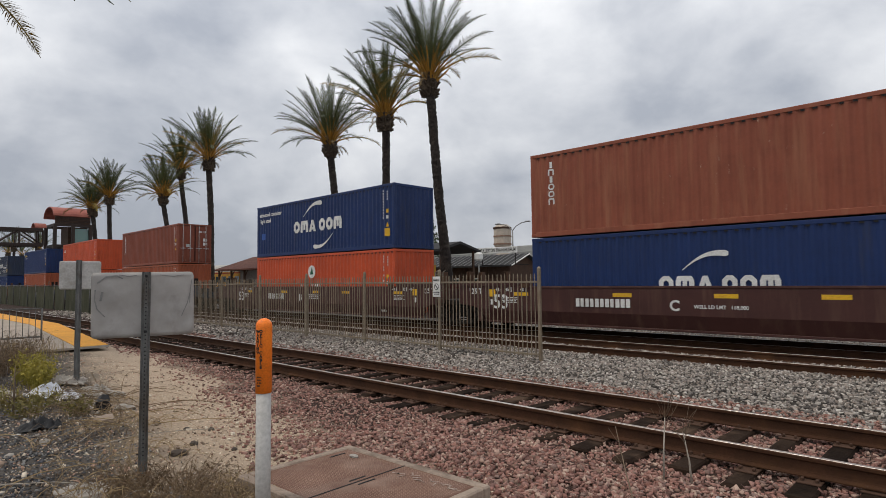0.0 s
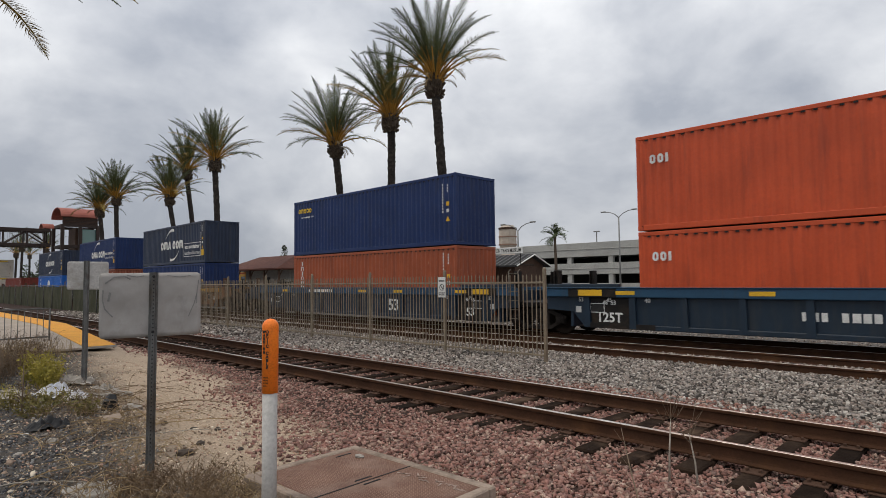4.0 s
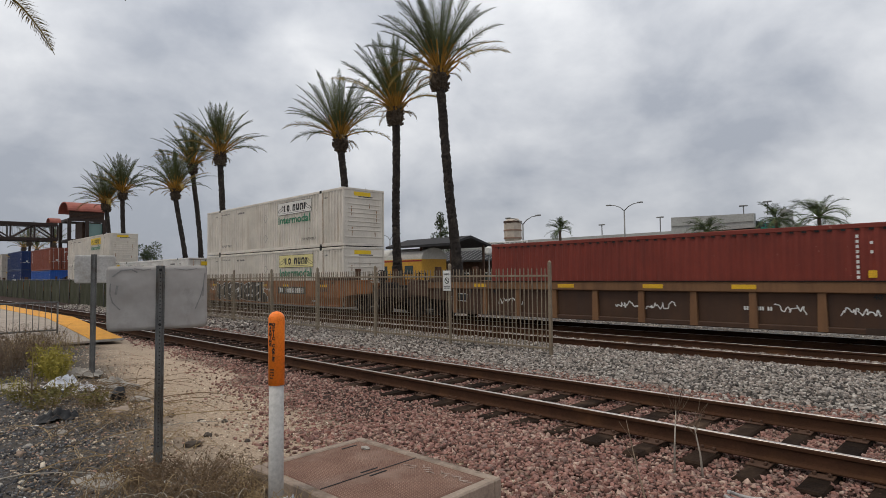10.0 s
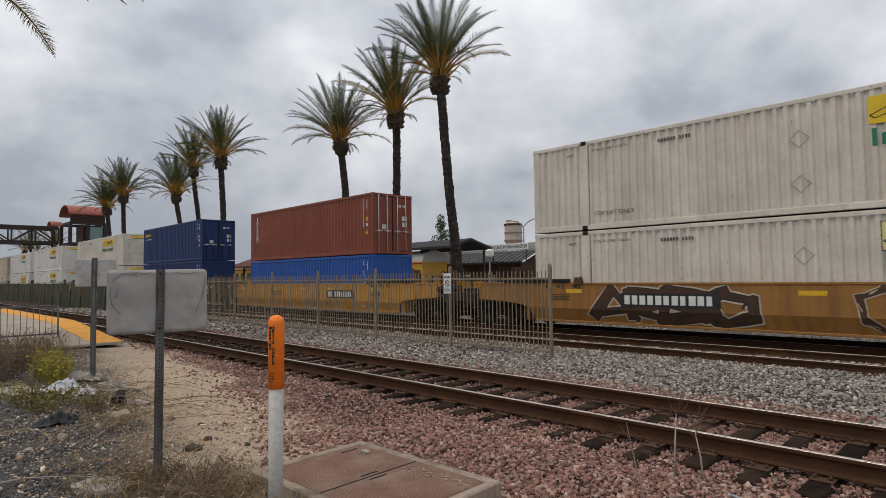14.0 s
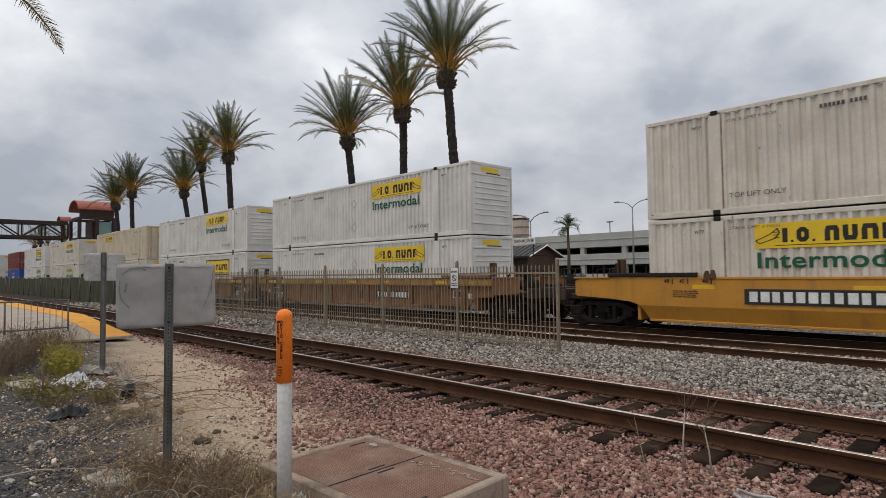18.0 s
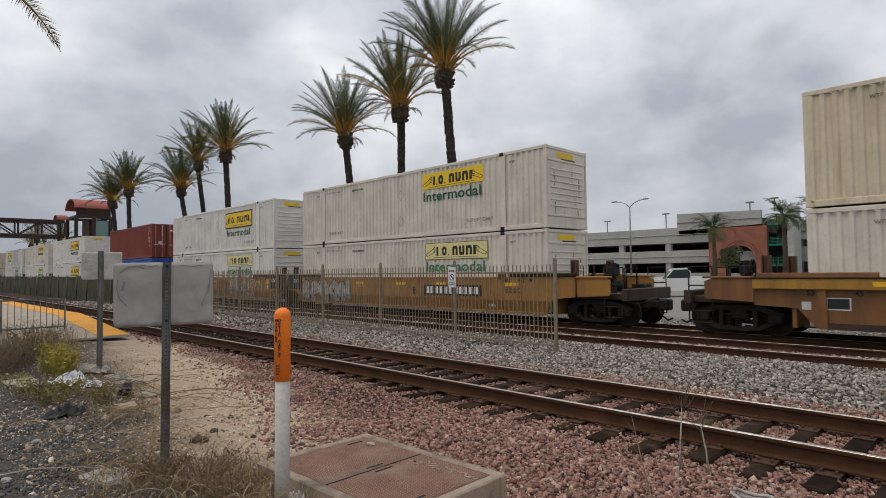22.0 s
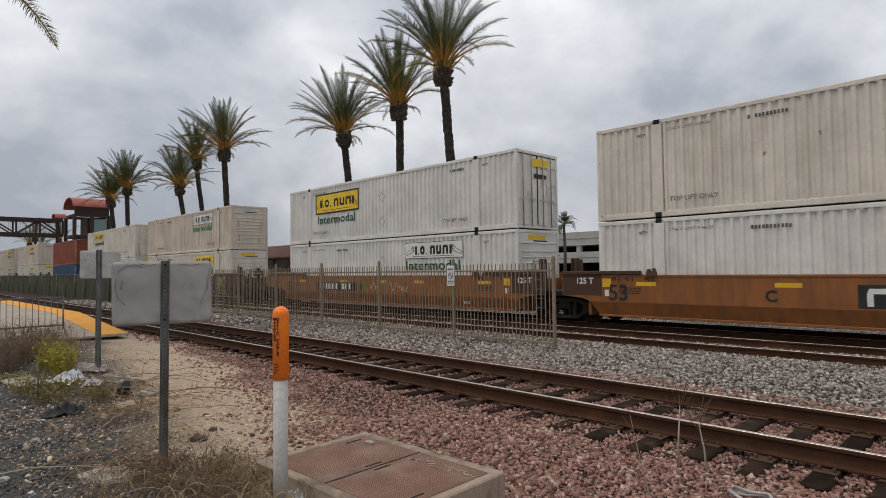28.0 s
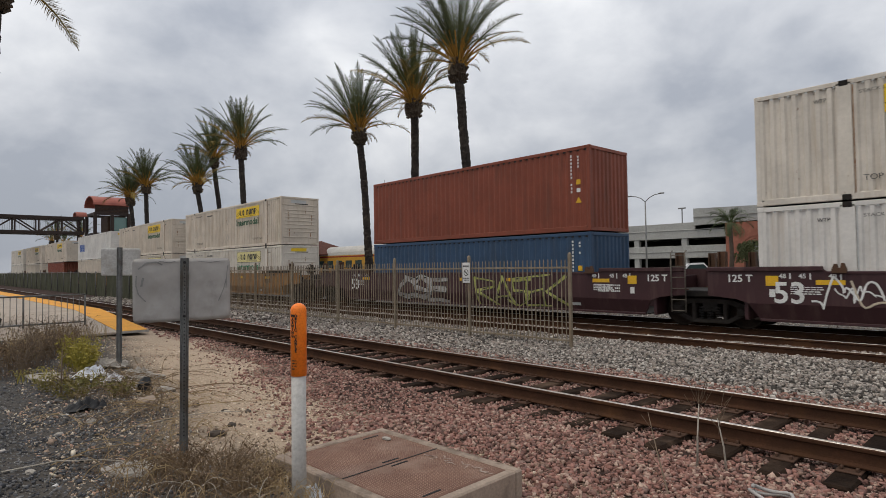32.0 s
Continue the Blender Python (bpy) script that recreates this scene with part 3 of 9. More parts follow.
PAINTS = {
    "navy": paint("navy_container", (0.006, 0.026, 0.112), 0.15, 0.5),
    "slate": paint("slate_blue_container", (0.022, 0.034, 0.068), 0.25, 0.5, (0.05, 0.045, 0.045)),
    "steel_blue": paint("steel_blue_container", (0.035, 0.075, 0.14), 0.3, 0.55),
    "bright_blue": paint("bright_blue_container", (0.010, 0.125, 0.50), 0.1, 0.4),
    "royal": paint("royal_blue_container", (0.015, 0.085, 0.36), 0.2, 0.45),
    "deep": paint("deep_blue_container", (0.014, 0.030, 0.10), 0.2, 0.45),
    "orange": paint("orange_container", (0.58, 0.085, 0.025), 0.15, 0.45, (0.30, 0.05, 0.02)),
    "rust": paint("brown_red_container", (0.235, 0.06, 0.032), 0.3, 0.55, (0.15, 0.05, 0.03), fleck=(0.34, 0.17, 0.11)),
    "rust2": paint("faded_brown_red_container", (0.27, 0.075, 0.040), 0.35, 0.6, (0.33, 0.13, 0.07), fleck=(0.42, 0.30, 0.22)),
    "maroon": paint("oxblood_container", (0.20, 0.033, 0.020), 0.3, 0.5, (0.13, 0.025, 0.016), fleck=(0.33, 0.15, 0.11)),
    "terracotta": paint("terracotta_container", (0.36, 0.085, 0.032), 0.3, 0.5, (0.22, 0.06, 0.03), fleck=(0.42, 0.20, 0.12)),
    "white": paint("white_container", (0.70, 0.64, 0.555), 0.25, 0.45, (0.50, 0.42, 0.33), fleck=(0.22, 0.12, 0.06)),
    "clean": paint("clean_white_container", (0.74, 0.71, 0.665), 0.12, 0.4, (0.57, 0.52, 0.46)),
    "cream": paint("yellowed_white_container", (0.68, 0.59, 0.44), 0.35, 0.5, (0.44, 0.33, 0.20), fleck=(0.22, 0.12, 0.06)),
    "sand": paint("dusty_white_container", (0.66, 0.575, 0.475), 0.35, 0.55, (0.46, 0.36, 0.26), fleck=(0.22, 0.12, 0.06)),
    "fec": paint("blue_chord", (0.018, 0.065, 0.125), 0.2, 0.5),
    "gold": paint("yellow_chord", (0.40, 0.21, 0.035), 0.45, 0.6, (0.16, 0.085, 0.03)),
    "rib_tan": paint("tan_ribs", (0.20, 0.10, 0.045), 0.4, 0.6, (0.10, 0.05, 0.025)),
    # well cars
    "oxide": paint("maroon_car", (0.060, 0.020, 0.016), 0.4, 0.6, (0.10, 0.05, 0.035)),
    "ink": paint("dark_blue_car", (0.012, 0.026, 0.045), 0.3, 0.5, (0.03, 0.035, 0.04)),
    "tan": paint("tan_car", (0.225, 0.10, 0.035), 0.6, 0.6, (0.10, 0.05, 0.026)),
    "umber": paint("brown_car", (0.070, 0.034, 0.018), 0.5, 0.65, (0.045, 0.025, 0.017)),
    "ochre": paint("ochre_car", (0.33, 0.155, 0.036), 0.5, 0.55, (0.16, 0.075, 0.03)),
    "yolk": paint("yellow_car", (0.53, 0.245, 0.033), 0.3, 0.5, (0.28, 0.15, 0.04)),
    "amber": paint("red_brown_car", (0.28, 0.10, 0.026), 0.55, 0.6, (0.13, 0.06, 0.03)),
    "soot": paint("grimy_brown_steel", (0.050, 0.030, 0.020), 0.5, 0.7, (0.025, 0.018, 0.014)),
    "guide": paint("brown_guide_steel", (0.10, 0.048, 0.025), 0.5, 0.7, (0.06, 0.035, 0.02)),
    "plum": paint("dark_maroon_car", (0.052, 0.020, 0.022), 0.3, 0.55, (0.09, 0.05, 0.045)),
}
WORDS = {"navy": "navy blue", "slate": "faded slate blue", "steel_blue": "steel blue", "bright_blue": "bright blue", "royal": "royal blue", "deep": "deep blue",
         "orange": "orange", "rust": "brown-red", "rust2": "faded brown-red", "maroon": "oxblood red", "terracotta": "terracotta", "white": "off-white",
         "clean": "clean white", "cream": "yellowed cream", "sand": "dusty white", "oxide": "maroon", "ink": "dark blue", "tan": "tan", "umber": "weathered brown",
         "ochre": "ochre", "yolk": "yellow", "amber": "red-brown", "plum": "dark maroon"}


def corrugated(length, height, pitch, depth, flat):
    """A pressed steel sheet in the xz plane, its ridges at y = 0 and its grooves at y = depth."""
    n = max(1, round(length / pitch))
    pitch = length / n
    xs = []
    for k in range(n):
        a = -length / 2 + k * pitch
        xs += [(a, 0.0), (a + pitch * flat, 0.0), (a + pitch * 0.5, depth), (a + pitch * (0.5 + flat), depth)]
    xs.append((length / 2, 0.0))
    s = Shape()
    for x, y in xs:
        s.v += [(x, y, 0.0), (x, y, height)]
    s.f = [(2 * k, 2 * k + 2, 2 * k + 3, 2 * k + 1) for k in range(len(xs) - 1)]
    return s.mesh("panel")


def mark(parent, mesh, material, x, z, y, name="marking", label=""):
    return part(name, mesh, material, parent, label, at=pose(x, y, z))


def bars(parent, x, z, y, w, h, n, material, name="lettering", vertical=False, seed=1):
    """Writing that cannot be read: one plain bar for each sign."""
    rng = random.Random(seed)
    s = Shape()
    step = (h if vertical else w) / n
    for k in range(n):
        if rng.random() < 0.08:
            continue
        if vertical:
            z1 = h / 2 - k * step
            s.cbox(-w / 2, w / 2, 0, 0.003, z1 - step * 0.62, z1, 0.001)
        else:
            x0 = -w / 2 + k * step
            s.cbox(x0, x0 + step * rng.uniform(0.6, 0.8), 0, 0.003, -h / 2, h / 2, 0.001)
    return tagged(part(name, s, material, parent, at=pose(x, y, z)), kind="stuff")


def print_lines(w, lines, seed):
    """Lines of writing too small to read, as plain bars."""
    rng, s = random.Random(seed), Shape()
    for k in range(lines):
        x = -w / 2
        while x < w / 2 - rng.uniform(0, 0.2):
            long = rng.uniform(0.03, 0.13)
            s.box(x, min(x + long, w / 2), 0, 0.003, 0.055 * (lines / 2 - k), 0.055 * (lines / 2 - k) + 0.027)
            x += long + 0.022
    return s.mesh("small_print")


def swoosh(x0, z0, x1, z1, lift, fat):
    """A tapered arc from one tip to the other."""
    a, b = [], []
    for k in range(15):
        u = k / 14
        x, z = x0 + (x1 - x0) * u, z0 + (z1 - z0) * u + lift * math.sin(math.pi * u)
        w = fat * (0.12 + 0.88 * u) * (1 if u < 0.97 else 0.55)
        a.append((x, z + w / 2))
        b.append((x, z - w / 2))
    s = Shape()
    for k in range(14):
        s.flat_y([a[k], b[k], b[k + 1], a[k + 1]], 0, 0.003)
    return s


def plain_form(s, form, x, z, w, h, t):
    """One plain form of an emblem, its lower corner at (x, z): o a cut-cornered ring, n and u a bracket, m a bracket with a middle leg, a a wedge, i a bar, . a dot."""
    c = 0.3 * min(w, h)

    def slab_at(*pts):
        s.flat_y([(x + px, z + pz) for px, pz in pts], 0, 0.003)
    if form == "o":
        q = t * 0.9
        out = [(c, 0), (w - c, 0), (w, c), (w, h - c), (w - c, h), (c, h), (0, h - c), (0, c)]
        k = c * 0.45
        inn = [(q + k, q), (w - q - k, q), (w - q, q + k), (w - q, h - q - k), (w - q - k, h - q), (q + k, h - q), (q, h - q - k), (q, q + k)]
        for j in range(8):
            slab_at(out[j], out[(j + 1) % 8], inn[(j + 1) % 8], inn[j])
    elif form in "num":
        f = (lambda v: h - v) if form == "u" else (lambda v: v)
        slab_at((0, f(0)), (t, f(0)), (t, f(h - t)), (0, f(h - t)))
        slab_at((w - t, f(0)), (w, f(0)), (w, f(h - t)), (w - t, f(h - t)))
        slab_at((0, f(h - t)), (w, f(h - t)), (w - c * 0.4, f(h)), (c * 0.4, f(h)))
        if form == "m":
            slab_at((w / 2 - t * 0.42, h * 0.2), (w / 2 + t * 0.42, h * 0.2), (w / 2 + t * 0.42, h - t), (w / 2 - t * 0.42, h - t))
    elif form == "a":
        slab_at((0, 0), (t * 1.05, 0), (w / 2, h * 0.62), (w / 2, h), (w * 0.36, h))
        slab_at((w, 0), (w * 0.64, h), (w / 2, h), (w / 2, h * 0.62), (w - t * 1.05, 0))
        slab_at((w * 0.3, h * 0.16), (w * 0.7, h * 0.16), (w * 0.6, h * 0.36), (w * 0.4, h * 0.36))
    elif form == "x":
        slab_at((0, 0), (t * 1.3, 0), (w, h), (w - t * 1.3, h))
        s.flat_y([(x + px, z + pz) for px, pz in ((w - t * 1.3, 0), (w, 0), (t * 1.3, h), (0, h))], -0.003, 0.003)
    elif form == ".":
        slab_at((0, 0), (w, 0), (w, w), (0, w))
    else:
        slab_at((0, 0), (w, 0), (w, h), (0, h))


def block_word(widths, h, gap, forms="", weight=0.27):
    """A brand's word as a row of plain forms; width 0 is a space."""
    total = sum(w if w else 0.16 * h for w in widths) + gap * (len(widths) - 1)
    x, s = -total / 2, Shape()
    for k, w in enumerate(widths):
        if w:
            plain_form(s, forms[k] if forms else "i", x, -h / 2, w, h, weight * h)
        x += (w or 0.16 * h) + gap
    return s


def form_column(w, h, forms, step):
    """Plain forms one under another."""
    s = Shape()
    for k, f in enumerate(forms):
        wide = w if f != "i" else w * 0.45
        plain_form(s, f, -wide / 2, (len(forms) / 2 - 1 - k) * step, wide, h, 0.26 * h)
    return s


def logo_arcs(c, y, x, z, k=0.95, faded=False):
    """White block word between two arcs."""
    m = M_FADED if faded else M_WHITE
    me = shared(("arcword", k), lambda: block_word([0.60 * k, 0.74 * k, 0.66 * k, 0, 0.56 * k, 0.58 * k, 0.70 * k], 0.64 * k, 0.10 * k, "oma oom", 0.32).mesh("emblem"))
    tagged(mark(c, me, m, x, z, y, "emblem", "plain white block emblem"), kind="stuff")
    up = shared(("arcup", k), lambda: swoosh(-0.95 * k, 0.0, 0.85 * k, 0.62 * k, 0.26 * k, 0.26 * k).mesh("emblem"))
    lo = shared(("arclo", k), lambda: swoosh(0.95 * k, 0.0, -0.85 * k, -0.62 * k, -0.26 * k, 0.24 * k).mesh("emblem"))
    mark(c, up, m, x - 0.35 * k, z + 0.55 * k, y, "emblem", "white arc")
    mark(c, lo, m, x + 0.55 * k, z - 0.52 * k, y, "emblem", "white arc")


def iso_codes(c, L, y, H, seed, side=1):
    """Number column, size code and warning squares near one end."""
    x = side * (L / 2 - 0.74)
    bars(c, x, H - 0.95, y, 0.06, 1.35, 11, M_WHITE, "number_column", True, seed)
    bars(c, x + side * 0.28, H - 0.55, y, 0.06, 0.45, 4, M_WHITE, "size_code", True, seed + 1)
    mark(c, plate_mesh(0.17, 0.17), M_YELLOW, x + side * 0.28, H - 1.22, y, "warning_label")
    mark(c, plate_mesh(0.15, 0.14), M_WHITE, x + side * 0.28, H - 1.5, y, "warning_label")
    tri = shared("tri", lambda: Shape().flat_y([(-0.12, -0.1), (0.12, -0.1), (0, 0.1)], 0, 0.003).mesh("warning_label"))
    mark(c, tri, M_YELLOW, x + side * 0.28, H - 1.83, y, "warning_label")


def hunt_panel(c, x, z, y, kind):
    """Name panel with a dark block word and a scroll mark at each end, some with the word Intermodal below."""
    w, h = (3.66, 0.90) if kind == "boxed" else ((3.5, 0.66) if kind != "small" else (2.9, 0.55))
    face, note = {"boxed": (M_JBY, "yellow name panel in a black border"), "yellow": (M_JBY, "bright yellow name panel"), "small": (M_JBY, "bright yellow name panel"), "faded": (M_PALE, "faded yellow name panel"),
                  "bare": (PAINTS["clean"], "white name panel with a thin border")}[kind]
    p = mark(c, plate_mesh(w, h), face, x, z, y, "name_panel", note)
    word = shared(("hunt", h), lambda: block_word([0.18 * h, 0.09 * h, 0.42 * h, 0.09 * h, 0, 0.46 * h, 0.46 * h, 0.50 * h, 0.20 * h], (0.44 if kind == "boxed" else 0.56) * h, 0.11 * h, "i.o. nuni", 0.31).mesh("emblem"))
    tagged(part("emblem", word, M_BLACK, p, at=pose(0.03, -0.004, 0.0)), kind="stuff")

    def scroll():
        s = Shape()
        for sx in (-1, 1):
            pts = [(-0.16, -0.1), (0.16, -0.30), (0.24, -0.18), (-0.05, 0.06), (-0.2, 0.28), (-0.24, 0.12)]
            for (ax, az), (bx, bz) in zip(pts, pts[1:] + pts[:1]):
                d = Vector((bx - ax, bz - az)).normalized() * 0.014
                q = [(ax - d.y, az + d.x), (ax + d.y, az - d.x), (bx + d.y, bz - d.x), (bx - d.y, bz + d.x)]
                s.flat_y([(sx * (w * 0.41) + sx * (u * 1.2), v * h) for u, v in q], 0, 0.003)
            for k in range(3):
                s.box(sx * w * 0.33, sx * w * 0.37, 0, 0.003, (-0.1 + 0.11 * k) * h, (-0.07 + 0.11 * k) * h)
        s.box(-w * 0.36, w * 0.36, 0, 0.003, -0.40 * h, -0.375 * h)
        return s.mesh("scroll_mark")
    part("scroll_mark", shared(("scroll", w, h), scroll), M_BLACK, p, at=pose(0, -0.004, 0))
    if kind != "yellow":
        e = 0.075 if kind == "boxed" else 0.018

        def border():
            s = Shape()
            for sz in (-1, 1):
                s.box(-w / 2 - e, w / 2 + e, 0, 0.006, sz * (h / 2 + e / 2) - e / 2, sz * (h / 2 + e / 2) + e / 2)
                s.box(sz * (w / 2 + e / 2) - e / 2, sz * (w / 2 + e / 2) + e / 2, 0, 0.006, -h / 2, h / 2)
            return s.mesh("border")
        part("border", shared(("border", w, h), border), M_BLACK, p, "black border", at=pose(0, -0.003, 0))


def intermodal(c, x, z, y, ink):
    mark(c, lettering("Intermodal", 0.42, 1.04, 0.010, 3.3), ink, x, z, y, "lettering")


def container(kind, colour, label, end="plain"):
    """A steel box: pressed sides, frame, castings, doors. Its origin is the middle of its underside."""
    L, W, H = {"40": (12.19, 2.44, 2.896), "40s": (12.19, 2.44, 2.591), "53": (16.15, 2.59, 2.93)}[kind]
    m = PAINTS[colour]
    c = thing("shipping_container", pose(0, 0, 0), label, "container", "containers on the train")
    big = kind == "53"
    pr = (0.262, 0.05, 0.32) if big else (0.278, 0.036, 0.25)
    side = shared(("side", kind), lambda: corrugated(L - 0.24, H - 0.28, *pr))
    rec = 0.012
    part("side_panel", side, m, c, at=pose(0, -W / 2 + rec, 0.16))
    part("side_panel", side, m, c, at=pose(0, W / 2 - rec, 0.16, 0, 0, 180))
    roof = shared(("roof", kind), lambda: Shape().cbox(-L / 2 + 0.1, L / 2 - 0.1, -W / 2 + 0.05, W / 2 - 0.05, H - 0.06, H - 0.02, 0.01).mesh("roof"))
    part("roof", roof, m, c)
    part("floor_frame", shared(("floor", kind), lambda: Shape().cbox(-L / 2 + 0.05, L / 2 - 0.05, -W / 2 + 0.04, W / 2 - 0.04, 0.03, 0.14, 0.01).mesh("floor_frame")), M_STEEL, c)
    post = shared(("post", H), lambda: Shape().cbox(-0.06, 0.06, -0.05, 0.05, 0.1, H - 0.1, 0.012).mesh("corner_post"))
    cast = shared("cast", lambda: Shape().cbox(-0.089, 0.089, -0.081, 0.081, -0.059, 0.059, 0.012).mesh("corner_casting"))
    for sx in (-1, 1):
        for sy in (-1, 1):
            part("corner_post", post, m, c, at=pose(sx * (L / 2 - 0.062), sy * (W / 2 - 0.052), 0))
            if sy < 0 or sx > 0:
                for z in (0.059, H - 0.059):
                    part("corner_casting", cast, m, c, at=pose(sx * (L / 2 - 0.086), sy * (W / 2 - 0.078), z))
    top = shared(("toprail", L), lambda: Shape().cbox(-L / 2 + 0.17, L / 2 - 0.17, -0.035, 0.035, -0.06, 0.06, 0.012).mesh("top_rail"))
    low = shared(("lowrail", L), lambda: Shape().cbox(-L / 2 + 0.17, L / 2 - 0.17, -0.03, 0.03, -0.085, 0.085, 0.015).mesh("bottom_rail"))
    for sy in (-1, 1):
        part("top_rail", top, m, c, at=pose(0, sy * (W / 2 - 0.037), H - 0.065))
        part("bottom_rail", low, m, c, at=pose(0, sy * (W / 2 - 0.036), 0.09))
        for sx in (-1, 1):
            endrail = shared(("endrail", W), lambda: Shape().cbox(-0.04, 0.04, -W / 2 + 0.15, W / 2 - 0.15, -0.06, 0.06, 0.01).mesh("end_rail"))
            if sy < 0:
                part("end_rail", endrail, m, c, at=pose(sx * (L / 2 - 0.045), 0, H - 0.065))
                part("end_rail", endrail, m, c, at=pose(sx * (L / 2 - 0.045), 0, 0.07))
    back = shared(("end", W, H), lambda: corrugated(W - 0.2, H - 0.24, 0.25, 0.04, 0.25))
    part("end_panel", back, m, c, at=pose(-L / 2 + 0.02, 0, 0.12, 0, 0, -90))
    if end == "plain":
        part("end_panel", back, m, c, at=pose(L / 2 - 0.02, 0, 0.12, 0, 0, 90))
    elif end == "louvre":
        e = part("end_panel", shared(("louvre", H), lambda: Shape().cbox(-W / 2 + 0.09, W / 2 - 0.09, 0.03, 0.06, 0.1, H - 0.1, 0.005).mesh("end_panel")), m, c, at=pose(L / 2, 0, 0, 0, 0, 90))
        slat = shared(("slat", W), lambda: Shape().cbox(-W / 2 + 0.3, W / 2 - 0.3, 0.0, 0.032, -0.028, 0.028, 0.012).mesh("slat"))
        rail = shared(("endbar", W), lambda: Shape().cbox(-W / 2 + 0.12, W / 2 - 0.12, 0.0, 0.032, -0.04, 0.04, 0.01).mesh("end_bar"))
        for k in range(7):
            part("slat", slat, m, e, at=pose(0, 0, 0.8 + 0.22 * k))
        for z in (0.46, H - 0.49):
            part("end_bar", rail, m, e, at=pose(0, 0, z))
        if colour in ("white", "cream", "sand"):
            for q, z, hh in ((-0.78, 1.75, 0.5), (0.80, 1.5, 0.7), (-0.74, 0.7, 0.5), (0.35, 2.05, 0.25), (0.7, 0.55, 0.35)):
                part("rust_run", shared(("run", hh), lambda: Shape().flat_y([(-0.03, hh / 2), (0.035, hh / 2), (0.03, 0.0), (0.012, -hh / 2), (-0.012, -hh * 0.4), (-0.02, 0.05)], 0, 0.004).mesh("rust_run")), M_RUSTY, e, "brown rust run", at=pose(q, 0.024, z))
        part("name_panel", plate_mesh(1.05, 0.2), M_JBY if colour in ("clean", "white") else M_FADED, e, at=pose(-0.1, 0.024, H - 0.28))
        part("data_plate", plate_mesh(0.9, 0.05), M_BLACK, e, at=pose(0.1, 0.024, H - 0.42))
    else:
        leaf = shared(("leaf", W, H), lambda: corrugated(W / 2 - 0.14, H - 0.3, 0.36, 0.03, 0.3))
        rod = shared(("rod", H), lambda: Shape().tube([(0, 0, 0.08), (0, 0, H - 0.08)], 0.02, 8).mesh("lock_rod", None, True))
        handle = shared("doorhandle", lambda: Shape().cbox(-0.2, 0.2, -0.03, 0.0, -0.02, 0.02, 0.006).cbox(-0.03, 0.03, -0.05, 0.0, -0.06, 0.06, 0.01).mesh("handle"))
        hinge = shared("hinge", lambda: Shape().cbox(-0.09, 0.03, -0.02, 0.015, -0.04, 0.04, 0.008).mesh("hinge"))
        for sy in (-1, 1):
            d = part("door", leaf, m, c, at=pose(L / 2 - 0.03, sy * (W / 4 - 0.03), 0.15, 0, 0, 90))
            for off in (-0.3, 0.22):
                part("lock_rod", rod, M_ROD if big else (M_FADED if colour in ("rust", "rust2", "maroon") else m), d, at=pose(off, -0.035, -0.15))
                part("handle", handle, M_FADED, d, at=pose(off, -0.04, 0.95))
            for z in (0.25, 0.9, 1.6, 2.25):
                part("hinge", hinge, m, d, at=pose(sy * (W / 4 - 0.12), -0.01, z))
        if big:
            for q, z, wd, hh, mm in ((0.15, H - 0.42, 1.0, 0.3, M_JBY), (0.15, H - 0.92, 0.8, 0.16, M_BLACK)):
                part("name_panel", plate_mesh(wd, hh), mm, c, at=pose(L / 2 + 0.001, q, z, 0, 0, 90))
        part("gasket", shared(("gasket", H), lambda: Shape().box(-0.012, 0.012, 0, 0.02, 0.15, H - 0.15).mesh("gasket")), M_SEAM, c, at=pose(L / 2 - 0.028, 0, 0, 0, 0, 90))
        bars(c, L / 2 + 0.001, H - 0.55, 0, 0.5, 0.13, 6, M_WHITE, "number_row", False, 3).matrix_basis = pose(L / 2 - 0.02, 0.55, H - 0.55, 0, 0, 90)
        for q, z in ((0.75, 1.75), (0.75, 1.45), (-0.5, 1.3)):
            part("data_plate", plate_mesh(0.3, 0.22), M_WHITE if z > 1.4 else M_FADED, c, at=pose(L / 2 - 0.03, q, z, 0, 0, 90))
    if big:
        lift = shared("liftpost", lambda: Shape().cbox(-0.16, 0.16, -0.004, 0.03, 0.0, H - 0.17, 0.006).mesh("lift_post"))
        lc = shared("liftcast", lambda: Shape().cbox(-0.10, 0.10, -0.012, 0.1, -0.07, 0.07, 0.01).mesh("lift_casting"))
        for sx in (-1, 1):
            part("lift_post", lift, m, c, at=pose(sx * 6.05, -W / 2 + 0.006, 0.1))
            part("lift_casting", lc, M_STEEL, c, at=pose(sx * 6.05, -W / 2 + 0.008, H - 0.075))
            part("lift_casting", lc, M_STEEL, c, at=pose(sx * 6.05, -W / 2 + 0.008, 0.075))
            mark(c, shared(("seam", H), lambda: Shape().box(-0.014, 0.014, 0, 0.006, 0, H - 0.3).mesh("seam")), M_RUSTY if colour in ("white", "cream", "sand") else M_FADED, sx * 6.05 + 0.19, 0.16, -W / 2 + 0.002, "seam")

        def dots():
            s = Shape()
            for k in range(int((L - 0.8) / 0.2)):
                s.box(-L / 2 + 0.4 + 0.2 * k, -L / 2 + 0.45 + 0.2 * k, 0, 0.004, 0, 0.045)
            return s.mesh("rivet_row")
        tagged(mark(c, shared(("dots", L), dots), M_FADED, 0, H - 0.16, -W / 2 + 0.004, "rivet_row"), kind="stuff")
    else:
        def ticks():
            s = Shape()
            n = round((L - 0.24) / 0.278)
            for k in range(n):
                x = -(L - 0.24) / 2 + (k + 0.62) * (L - 0.24) / n
